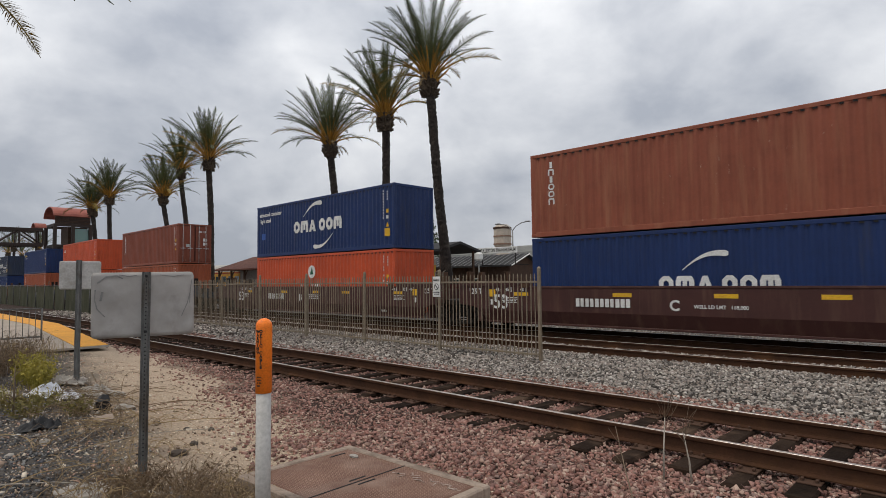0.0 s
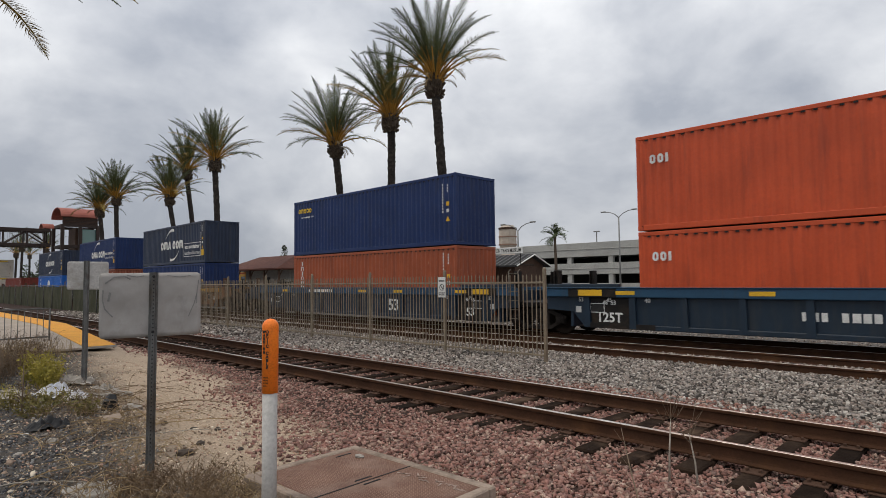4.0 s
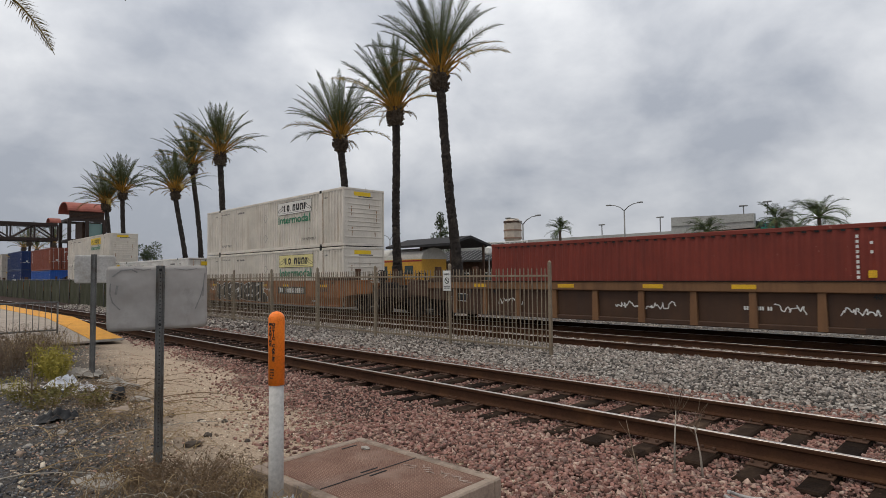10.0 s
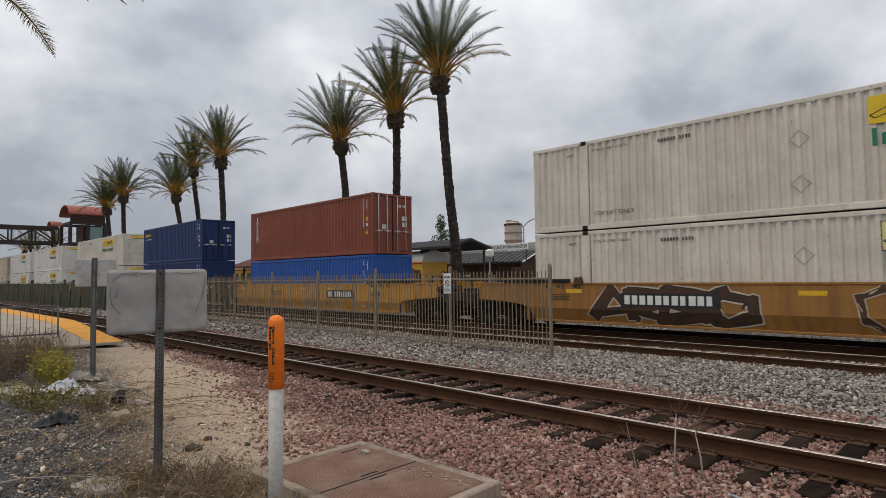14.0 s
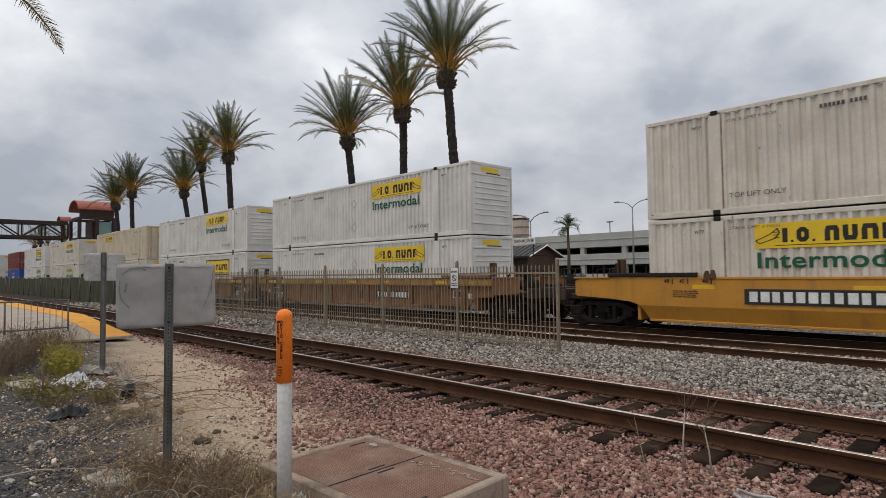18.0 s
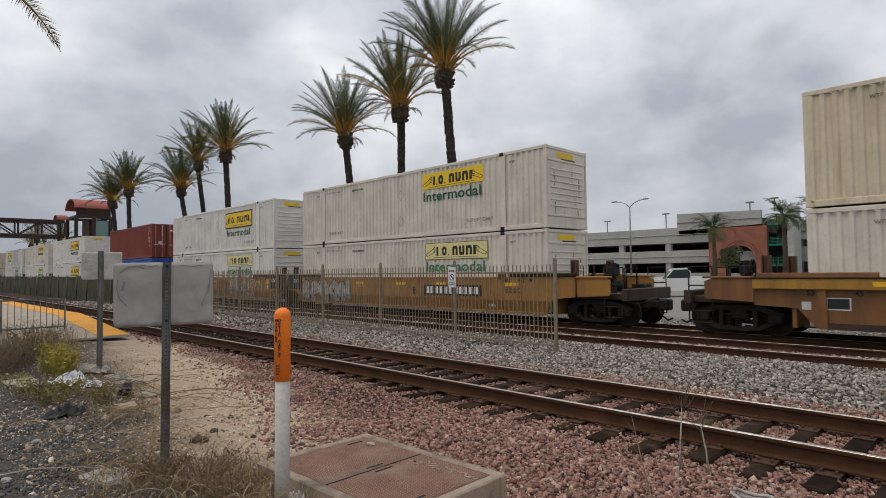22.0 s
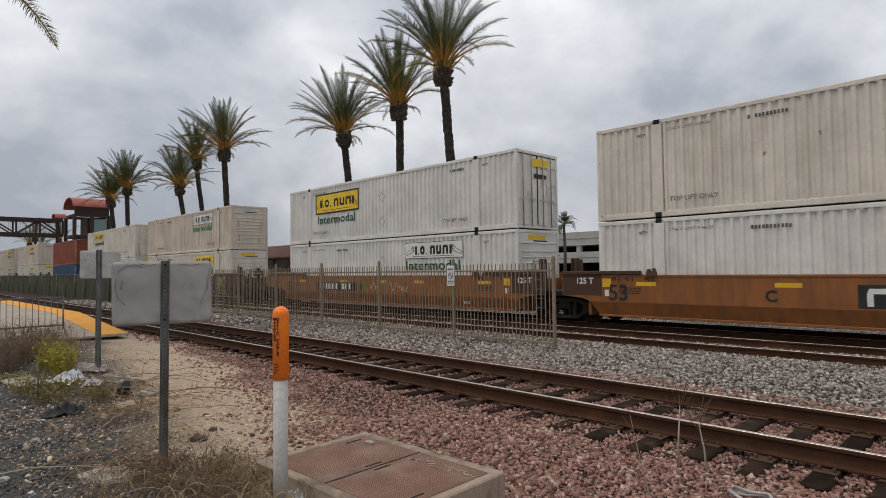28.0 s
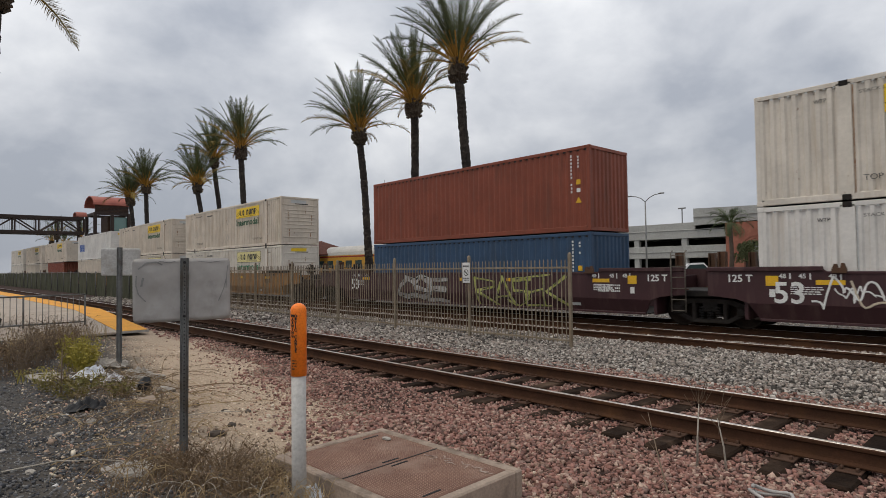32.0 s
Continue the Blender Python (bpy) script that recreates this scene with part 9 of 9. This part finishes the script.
    b = part("board", Shape().cbox(-0.42, 0.42, -0.06, -0.03, 2.05, 3.2, 0.02), M_WHITE, n)
    bars(b, 0, 3.0, -0.07, 0.6, 0.1, 6, M_BLACK)
    bars(b, 0, 2.3, -0.07, 0.6, 0.06, 8, M_BLACK)


build_depot()


def build_bridge():
    b = thing("footbridge", pose(-120, 0, 0), "brown steel truss footbridge over the tracks", "footbridge")
    y0, y1, z0, z1 = -26.0, 23.5, 8.2, 11.2
    for sx in (-1.6, 1.6):
        for z in (z0 + 0.25, z1 - 0.2):
            part("chord", Shape().cbox(sx - 0.2, sx + 0.2, y0, y1, z - 0.28, z + 0.28, 0.03), M_BRIDGE, b)
        n = 15
        for k in range(n + 1):
            y = y0 + (y1 - y0) * k / n
            part("vertical", Shape().cbox(sx - 0.1, sx + 0.1, y - 0.13, y + 0.13, z0 + 0.3, z1 - 0.2, 0.02), M_BRIDGE, b)
            if k < n:
                ya, yb = y, y0 + (y1 - y0) * (k + 1) / n
                za, zb = (z0 + 0.3, z1 - 0.3) if k % 2 else (z1 - 0.3, z0 + 0.3)
                part("diagonal", Shape().tube([(sx, ya, za), (sx, yb, zb)], 0.12, 4), M_BRIDGE, b)
        fence = Shape()
        for k in range(150):
            y = y0 + (y1 - y0) * k / 150
            fence.box(sx * 0.8 - 0.012, sx * 0.8 + 0.012, y - 0.012, y + 0.012, z0 + 0.4, z1 - 0.3)
        tagged(part("bars", fence, M_LAMP, b), kind="stuff")
    part("deck", Shape().cbox(-1.7, 1.7, y0, y1, z0 + 0.1, z0 + 0.35, 0.03), M_CONC, b)
    t = thing("lift_tower", pose(-120, 27.6, -0.5) @ Matrix.Diagonal((1, 0.84, 1, 1)), "footbridge tower with a barrel-vaulted salmon roof and dark frame", "tower")
    for sx in (-3.2, 3.2):
        for sy in (-3.2, 0, 3.2):
            part("column", Shape().cbox(sx - 0.3, sx + 0.3, sy - 0.3, sy + 0.3, 0, 12.6, 0.03), M_BRIDGE, t)
        for z in (8.6, 12.2):
            part("beam", Shape().cbox(sx - 0.25, sx + 0.25, -3.4, 3.4, z, z + 0.45, 0.03), M_BRIDGE, t)
    for sy in (-3.2, 3.2):
        for z in (8.6, 12.2):
            part("beam", Shape().cbox(-3.4, 3.4, sy - 0.25, sy + 0.25, z, z + 0.45, 0.03), M_BRIDGE, t)
    part("shaft", Shape().cbox(-2.6, 2.2, -0.6, 2.9, 0, 12.2, 0.03), M_TIMBER, t, "dark clad lift shaft")
    for z in (1.2, 4.8, 8.9):
        part("glazing", Shape().cbox(2.9, 3.0, 0.4, 2.9, z, z + 3.0, 0.02), M_TEALGLASS, t)
    part("louvre_wall", Shape().cbox(3.0, 3.2, -3.2, 3.2, 12.4, 14.2, 0.03), M_TIMBER, t)
    for k in range(7):
        part("louvre", Shape().cbox(3.2, 3.28, -3.2, 3.2, 12.5 + 0.25 * k, 12.6 + 0.25 * k, 0.01), M_BRIDGE, t)
    prof = [(3.6 * math.cos(math.pi * (1 - k / 14)), 14.0 + 1.75 * math.sin(math.pi * k / 14)) for k in range(15)]
    prof = prof + [(x * 0.94, z - 0.12) for x, z in prof[::-1]]
    part("roof", Shape().sweep_y(prof, -3.6, 3.6), M_SALMON, t, "salmon barrel roof")
    part("stair_roof", Shape().sweep_y([(0.42 * x, 11.9 + 0.5 * (z - 14.0)) for x, z in prof], -6.2, -4.2), M_SALMON, t)
    for yy in (-5.9, -4.4):
        part("column", Shape().cbox(1.2, 1.5, yy - 0.15, yy + 0.15, 0, 12.0, 0.02), M_BRIDGE, t)


M_TEALGLASS = glass("pale_green_glass", (0.10, 0.20, 0.18), 0.1)
build_bridge()

# ---- weeds, rubbish and stones in the foreground ----
M_STRAW = surface("dry_grass", (0.38, 0.28, 0.15), (0.26, 0.18, 0.095), 0.3, 0.85)
M_BROWNWEED = surface("brown_weed", (0.20, 0.135, 0.075), (0.13, 0.085, 0.05), 0.3, 0.85)
M_TWIG = surface("dry_twig", (0.13, 0.092, 0.062), (0.17, 0.125, 0.085), 0.2, 0.9)
M_PALESTEM = surface("bleached_stem", (0.42, 0.38, 0.32), (0.33, 0.29, 0.24), 0.2, 0.8)
M_WEED = surface("yellow_green_weed", (0.37, 0.30, 0.05), (0.24, 0.215, 0.04), 0.2, 0.7)
M_OLIVE = surface("olive_weed", (0.13, 0.12, 0.035), (0.20, 0.15, 0.045), 0.2, 0.7)
M_DARKSTONE = surface("dark_stone", (0.055, 0.045, 0.038), (0.09, 0.07, 0.055), 0.05, 0.9)
M_PLASTER = surface("pale_rubble", (0.38, 0.35, 0.31), (0.29, 0.265, 0.23), 0.15, 0.9, 0, 0.004, 0.03)
M_BAG = surface("white_plastic_film", (0.66, 0.67, 0.70), (0.54, 0.56, 0.60), 0.06, 0.35, 0, 0.01, 0.05)
M_SCRAP = surface("black_plastic", (0.014, 0.014, 0.015), (0.025, 0.025, 0.026), 0.1, 0.45)


def blades(name, material, label, category, spots, n, reach, height, radius, seed, bend=1.0, sides=3, kind="stuff"):
    """A tuft of thin bending stems as one mesh; spots: (x, y, spread)."""
    rng = random.Random(seed)
    s = Shape()
    for x, y, spread in spots:
        for _ in range(n):
            a, r = rng.uniform(0, 6.283), spread * math.sqrt(rng.random())
            px, py = x + r * math.cos(a), y + r * math.sin(a)
            z = level(px, py) - 0.01
            h, d, q = height * rng.uniform(0.4, 1.1), rng.uniform(0, 6.283), reach * rng.uniform(0.3, 1.2)
            pts = []
            for k in range(6):
                u = k / 5
                pts.append((px + q * math.cos(d) * u ** 1.3 + rng.uniform(-0.01, 0.01), py + q * math.sin(d) * u ** 1.3 + rng.uniform(-0.01, 0.01), max(z + 0.004, z + h * (math.sin(u * math.pi * 0.5 * (1 + 0.75 * bend))))))
            s.tube(pts, [radius * (1 - 0.12 * k) for k in range(6)], sides, False)
    return tagged(part(name, s, material, None), label, category, kind=kind)


def runners(name, material, label, spots, n, reach, height, radius, seed):
    """Long thin stems that arch from spot to spot, as one mesh."""
    rng = random.Random(seed)
    s = Shape()
    for x, y, spread in spots:
        for _ in range(n):
            a, r = rng.uniform(0, 6.283), spread * math.sqrt(rng.random())
            px, py, d = x + r * math.cos(a), y + r * math.sin(a), rng.uniform(0, 6.283)
            q, h, turn = reach * rng.uniform(0.4, 1.2), height * rng.uniform(0.4, 1.3), rng.uniform(-1.8, 1.8)
            pts = []
            for k in range(10):
                u = k / 9
                pts.append((px, py, level(px, py) + 0.006 + h * math.sin(math.pi * u) ** 0.8))
                px, py = px + q / 9 * math.cos(d + turn * u), py + q / 9 * math.sin(d + turn * u)
            s.tube(pts, [radius * (1 - 0.06 * k) for k in range(10)], 4, False)
    return tagged(part(name, s, material, None), label, "weeds", kind="stuff")


def leafy(name, material, label, spots, n, height, leaf, seed):
    """Weedy plants as one mesh: thin forking stems set with small leaves."""
    rng = random.Random(seed)
    s = Shape()
    for x, y, spread in spots:
        for _ in range(n):
            a, r = rng.uniform(0, 6.283), spread * math.sqrt(rng.random())
            px, py = x + 0.4 * r * math.cos(a), y + 0.4 * r * math.sin(a)
            tx, ty, h = x + r * math.cos(a), y + r * math.sin(a), height * rng.uniform(0.45, 1.1)
            z = level(px, py) - 0.01
            pts = [(px + (tx - px) * u ** 1.4, py + (ty - py) * u ** 1.4, z + h * u) for u in (0, 0.35, 0.7, 1.0)]
            s.tube(pts, [0.004, 0.0035, 0.003, 0.0015], 3, False)
            for _ in range(9):
                u = rng.uniform(0.25, 1.0)
                c = Vector((px + (tx - px) * u ** 1.4, py + (ty - py) * u ** 1.4, z + h * u))
                d = Vector((rng.gauss(0, 1), rng.gauss(0, 1), rng.gauss(0.3, 0.7))).normalized()
                w = d.cross(Vector((rng.gauss(0, 1), rng.gauss(0, 1), rng.gauss(0, 1)))).normalized()
                q = leaf * rng.uniform(0.6, 1.4)
                s.add([c, c + d * q * 0.5 + w * q * 0.22, c + d * q, c + d * q * 0.5 - w * q * 0.22], [(0, 1, 2, 3)])
    return tagged(part(name, s, material, None), label, "weeds", kind="stuff")


def crumpled(name, x, y, size, material, label, seed, rz=0):
    """A crumpled sheet of film or cloth lying on the ground."""
    n, s = 12, Shape()
    for i in range(n + 1):
        for j in range(n + 1):
            u, v = i / n - 0.5, j / n - 0.5
            edge = 1 - 0.28 * abs(noise.noise((u * 3 + seed, v * 3, 0)))
            fall = max(0.0, 1 - 3.2 * (u * u + v * v))
            z = size[2] * (0.35 * fall + abs(noise.noise((u * 5 + seed, v * 5, 1.0))) * 1.1 * fall + 0.25 * abs(noise.noise((u * 13, v * 13 + seed, 2.0))))
            s.v.append((u * size[0] * edge, v * size[1] * edge, z))
    s.f = [(i * (n + 1) + j, (i + 1) * (n + 1) + j, (i + 1) * (n + 1) + j + 1, i * (n + 1) + j + 1) for i in range(n) for j in range(n)]
    return tagged(part(name, s, material, None, at=pose(x, y, level(x, y) + 0.008, 0, 0, rz)), label, "rubbish")


def lump(name, x, y, size, material, label, category, seed, flat=0.5, rz=0, rough=0.3, detail=2):
    """A broken lump that rests on the ground."""
    bm = bmesh.new()
    bmesh.ops.create_icosphere(bm, subdivisions=detail, radius=1.0)
    for v in bm.verts:
        k = 1 + rough * noise.noise(Vector(v.co) * 1.6 + Vector((seed, 0, 0)))
        v.co = Vector((v.co.x * size[0] * k, v.co.y * size[1] * k, v.co.z * size[2] * k))
    me = bpy.data.meshes.new(name)
    bm.to_mesh(me)
    bm.free()
    me.materials.append(material)
    ob = new(name, me)
    ob.matrix_basis = pose(x, y, level(x, y) + size[2] * flat, 0, 0, rz)
    return tagged(ob, label, category)


def slab(name, x, y, outline, thick, rz, material, label, category, tilt=(0, 0)):
    """A flat broken piece lying on the ground."""
    n = len(outline)
    s = Shape()
    s.v = [(a, b, 0) for a, b in outline] + [(a * 0.94, b * 0.94, thick) for a, b in outline]
    s.f = [tuple(range(n))[::-1], tuple(range(n, 2 * n))] + [(k, (k + 1) % n, n + (k + 1) % n, n + k) for k in range(n)]
    return tagged(part(name, s, material, None, at=pose(x, y, level(x, y) + 0.005, tilt[0], tilt[1], rz)), label, category)


def build_clutter():
    blades("dry_weeds", M_BROWNWEED, "tangle of dry brown weeds at the sign post", "weeds", [(-5.0, 1.85, 0.4), (-4.6, 1.9, 0.35), (-5.3, 1.7, 0.3), (-4.3, 1.75, 0.3), (-4.9, 1.35, 0.3), (-4.5, 2.25, 0.35)], 70, 0.3, 0.2, 0.0026, 1, 0.8)
    blades("dry_weeds", M_TWIG, "brown brittle weed stems at the sign post", "weeds", [(-5.2, 1.8, 0.5), (-4.5, 1.6, 0.45), (-5.7, 1.6, 0.4), (-4.6, 2.2, 0.4)], 75, 0.3, 0.2, 0.0026, 2, 0.7)
    runners("dry_runners", M_STRAW, "long looping straw-coloured stems at the sign post", [(-4.9, 1.55, 0.55), (-4.4, 1.6, 0.45), (-5.4, 1.5, 0.45)], 16, 0.5, 0.14, 0.0042, 11)
    runners("dry_runners", M_PALESTEM, "bleached looping stems at the sign post", [(-4.8, 1.4, 0.5), (-4.2, 1.75, 0.4)], 9, 0.45, 0.13, 0.004, 12)
    runners("dry_runners", M_BROWNWEED, "long arching dry stems over the path", [(-9.6, 2.7, 0.5), (-8.6, 2.6, 0.5), (-10.4, 3.0, 0.5)], 9, 1.5, 0.22, 0.005, 13)
    runners("dry_runners", M_STRAW, "pale straw stems lying over the path", [(-8.2, 2.45, 0.4), (-7.6, 2.6, 0.4), (-7.2, 1.7, 0.4)], 8, 0.9, 0.10, 0.0045, 15)
    blades("dry_weeds", M_TWIG, "brown stems among the rubbish", "weeds", [(-8.6, 2.2, 0.6), (-9.6, 2.4, 0.6), (-7.4, 1.9, 0.5), (-10.8, 2.5, 0.6)], 40, 0.4, 0.22, 0.004, 14, 0.8)
    blades("dry_weeds", M_STRAW, "sparse dry grass beside the path", "weeds", [(-6.3, 2.1, 0.5), (-7.6, 2.3, 0.6), (-9.0, 2.5, 0.6), (-10.6, 2.4, 0.7)], 45, 0.5, 0.16, 0.0035, 3, 1.0)
    blades("green_weed", M_WEED, "clump of yellow-green weeds", "weeds", [(-12.1, 2.45, 0.25), (-11.8, 2.3, 0.22), (-12.3, 2.2, 0.22)], 26, 0.15, 0.5, 0.004, 4, 0.25)
    leafy("green_weed", M_WEED, "leafy yellow-green weed bush", [(-12.0, 2.42, 0.36), (-11.7, 2.28, 0.30), (-12.4, 2.3, 0.32)], 46, 0.56, 0.055, 41)
    leafy("green_weed", M_OLIVE, "low olive leafy weeds among rubbish", [(-9.1, 1.72, 0.32), (-8.75, 2.15, 0.28), (-9.6, 1.95, 0.30), (-10.0, 1.6, 0.3)], 34, 0.24, 0.045, 42)
    leafy("dry_weeds", M_BROWNWEED, "brown leafy weeds at the foot of the sign post", [(-5.15, 2.1, 0.42), (-4.75, 1.85, 0.36), (-5.3, 1.75, 0.3), (-4.45, 2.0, 0.3)], 40, 0.2, 0.028, 43)
    leafy("dry_shrub", M_BROWNWEED, "brown dry brush before the platform", [(-13.8, 2.2, 0.5), (-15.4, 2.5, 0.6), (-17.0, 2.9, 0.7), (-14.6, 1.6, 0.5), (-12.9, 1.5, 0.4)], 44, 0.5, 0.05, 44)
    blades("green_weed", M_WEED, "low olive weeds among rubbish", "weeds", [(-10.2, 1.95, 0.4), (-11.2, 1.6, 0.35)], 40, 0.16, 0.22, 0.005, 5, 0.5)
    blades("dry_shrub", M_TWIG, "dead brown shrub of thin twigs", "weeds", [(-12.8, 1.75, 0.25), (-13.6, 1.9, 0.3), (-14.5, 2.2, 0.4), (-11.9, 1.35, 0.25), (-16.5, 2.9, 0.6), (-18.3, 3.2, 0.7), (-18.6, 2.4, 0.7)], 60, 0.42, 0.62, 0.005, 6, 0.25)
    blades("dry_shrub", M_STRAW, "pale dry grass in front of the railing", "weeds", [(-15.5, 2.3, 0.7), (-17.2, 2.6, 0.8), (-17.5, 3.6, 0.5), (-14.2, 1.7, 0.5)], 70, 0.3, 0.42, 0.005, 7, 0.5)
    blades("dry_weeds", M_STRAW, "thin dry stems by the vault", "weeds", [(-4.55, 2.25, 0.18), (-4.2, 2.15, 0.2), (-3.75, 2.1, 0.15)], 40, 0.25, 0.2, 0.003, 8, 0.9)
    rng = np.random.default_rng(9)
    spots = np.concatenate([field(rng, -12.5, -9.2, 1.5, 2.9, 34), field(rng, -9.2, -7.6, 1.3, 2.7, 16), field(rng, -7.6, -4.6, 0.4, 2.0, 3)])
    scatter("rubble", stones("pale_rubble_bits", [(0.44, 0.41, 0.38), (0.60, 0.58, 0.56), (0.30, 0.265, 0.23), (0.42, 0.38, 0.32), (0.20, 0.165, 0.135)]), spots, rng.uniform(0.010, 0.036, len(spots)), rng,
            "bits of pale rubble and rubbish strewn in the gravel", "rubble", 0.45, 0.15)
    # dead stalks by the near rail
    for k, (x, y, h, lean) in enumerate(((-2.41, 5.36, 0.62, 0.03), (-2.18, 5.44, 0.50, -0.07))):
        t = thing("dead_stalk", pose(x, y, level(x, y) - 0.02), "bleached dead weed stalk beside the rail", "weeds")
        part("stem", Shape().tube([(0, 0, 0), (lean * 0.3, 0, h * 0.5), (lean, 0, h)], [0.011, 0.008, 0.004], 6), M_PALESTEM, t, smooth=True)
        rng = random.Random(k)
        for j in range(12):
            z, a = h * rng.uniform(0.72, 1.25), rng.uniform(0, 6.28)
            part("twig", Shape().tube([(lean * 0.9, 0, min(z, h) * 0.98), (lean + 0.07 * math.cos(a), 0.07 * math.sin(a), z + 0.05), (lean + 0.13 * math.cos(a), 0.13 * math.sin(a), z + 0.12 + 0.08 * rng.random())], 0.0022, 3), M_TWIG, t)
    t = thing("dead_stalk", pose(-2.1, 4.2, level(-2.1, 4.2)), "dark dead twig leaning over the stones", "weeds")
    part("stem", Shape().tube([(0, 0, 0), (-0.35, 0.5, 0.16), (-0.75, 1.1, 0.34)], [0.007, 0.006, 0.003], 5), M_TWIG, t)
    for j in range(6):
        part("twig", Shape().tube([(-0.12 * j, 0.17 * j, 0.055 * j), (-0.12 * j - 0.1, 0.17 * j + 0.02, 0.055 * j + 0.08 + 0.02 * (j % 2))], 0.0025, 3), M_TWIG, t)
    # rubble and rubbish
    slab("plaster_slab", -5.55, 1.45, [(-0.30, -0.10), (-0.12, -0.19), (0.16, -0.15), (0.30, -0.03), (0.22, 0.13), (-0.05, 0.17), (-0.26, 0.08)], 0.035, 20, M_PLASTER, "broken flat piece of pale plaster board", "rubble", (3, -4))
    slab("cardboard", -11.3, 1.75, [(-0.5, -0.2), (0.45, -0.25), (0.5, 0.15), (-0.4, 0.22)], 0.015, 10, M_PLASTER, "weathered pale cardboard sheet lying flat", "rubbish", (2, 3))
    for k, (x, y, r) in enumerate(((-10.1, 3.05, 0.12), (-9.4, 2.5, 0.12), (-9.6, 1.9, 0.1), (-7.5, 1.55, 0.07), (-4.15, 0.95, 0.06), (-8.8, 2.75, 0.13), (-10.3, 2.5, 0.12), (-7.2, 1.2, 0.05), (-6.0, 0.8, 0.05), (-11.9, 2.9, 0.16))):
        lump("broken_rock", x, y, (r, r * 0.75, r * 0.45), M_PLASTER, "pale broken rock lying in the gravel", "rock", k * 3.1, 0.5, k * 47, 0.5)
    crumpled("plastic_bag", -10.72, 2.22, (0.50, 0.42, 0.26), M_BAG, "crumpled white plastic bag in the weeds", 2.2, 30)
    crumpled("plastic_bag", -10.25, 2.42, (0.34, 0.3, 0.16), M_BAG, "crumpled white plastic wrapper", 9.2, 70)
    crumpled("rag", -10.45, 2.86, (0.66, 0.42, 0.18), M_PLASTER, "pale dirty rag lying by the slim post", 5.7, 15)
    crumpled("rag", -11.7, 2.75, (0.6, 0.4, 0.24), M_PLASTER, "pale grey crumpled cloth", 7.7, 55)
    crumpled("plastic_bag", -3.92, 2.27, (0.24, 0.18, 0.10), M_BAG, "pale plastic scrap at the marker post", 5.2, 10)
    crumpled("plastic_scrap", -8.24, 1.66, (0.46, 0.28, 0.17), M_SCRAP, "torn black plastic sheet", 3.4, 80)
    lump("plastic_scrap", -8.9, 2.5, (0.12, 0.10, 0.12), M_SCRAP, "crushed dark plastic cup", "rubbish", 4.0, 0.6, 10, 0.6)
    lump("broken_rock", -8.0, 2.28, (0.15, 0.10, 0.07), M_RIM, "grey-brown stone in the weeds", "rock", 31.0, 0.5, 20, 0.5)
    for k, (x, y, r) in enumerate(((-6.38, 2.68, 0.042), (-6.08, 2.4, 0.06), (-7.1, 2.9, 0.04), (-6.9, 3.1, 0.035), (-6.5, 2.2, 0.03), (-7.6, 2.75, 0.035), (-5.9, 2.9, 0.03))):
        lump("dark_stone", x, y, (r * (1.6 if k == 1 else 1), r, r * 0.7), M_DARKSTONE, "dark stone on the dusty path", "stone", 40 + k * 2.3, 0.4, k * 61, 0.5)
    t = thing("dead_stalk", pose(-9.42, 1.6, level(-9.42, 1.6) - 0.02), "dark dead thistle stalk among the rubbish", "weeds")
    part("stem", Shape().tube([(0, 0, 0), (0.02, 0, 0.35), (-0.01, 0.01, 0.66)], [0.014, 0.010, 0.005], 6), M_TWIG, t, smooth=True)
    rng = random.Random(77)
    for j in range(16):
        z, a = rng.uniform(0.12, 0.62), rng.uniform(0, 6.28)
        part("twig", Shape().tube([(0.01, 0, z), (0.06 * math.cos(a), 0.06 * math.sin(a), z + 0.05), (0.11 * math.cos(a), 0.11 * math.sin(a), z + 0.07)], [0.005, 0.007, 0.002], 4), M_TWIG, t)
    for k, (x, y, l, rz) in enumerate(((-8.0, 2.1, 0.9, 40), (-7.3, 1.9, 0.7, -30), (-6.2, 1.4, 0.9, 100), (-5.9, 1.1, 1.1, 60), (-9.2, 2.2, 0.8, 10), (-6.9, 2.5, 1.3, 80), (-7.4, 2.9, 1.5, 75))):
        st = Shape().tube([(-l / 2, 0, 0.012), (-l * 0.15, 0.05 * l, 0.05), (l * 0.2, 0.02 * l, 0.04), (l / 2, -0.06 * l, 0.014)], [0.007, 0.006, 0.005, 0.003], 5)
        tagged(part("twig", st, M_PALESTEM if k % 2 else M_STRAW, None, at=pose(x, y, level(x, y) + 0.01, 0, 0, rz)), "long dry fallen stem on the ground", "twig")
    # old cable loop by the ties
    loop = [(0.14 * math.cos(a * 0.42) * (1 + 0.1 * math.sin(a)), 0.10 * math.sin(a * 0.42), 0.05 + 0.02 * math.sin(a * 0.9) + 0.002 * a) for a in range(24)]
    tagged(part("cable_loop", Shape().tube(loop, 0.014, 6), M_STRAP, None, smooth=True, at=pose(-1.62, 4.85, level(-1.62, 4.85) - 0.01)), "loop of old grey cable among the stones", "cable")
    # stone left on the vault lid
    lump("pebble", -4.25, 3.2, (0.045, 0.028, 0.016), M_PLASTER, "small pale stone on the steel lid", "stone", 7.0, 0.0, 20).location.z = 0.16


build_clutter()


def motions():
    for ob, x, y, z in MOVERS:
        walk(ob, [(t, pose(x + rolled(t), y, z)) for t in (0.0, 8.0, 16.0, 24.0, 32.0)])


motions()
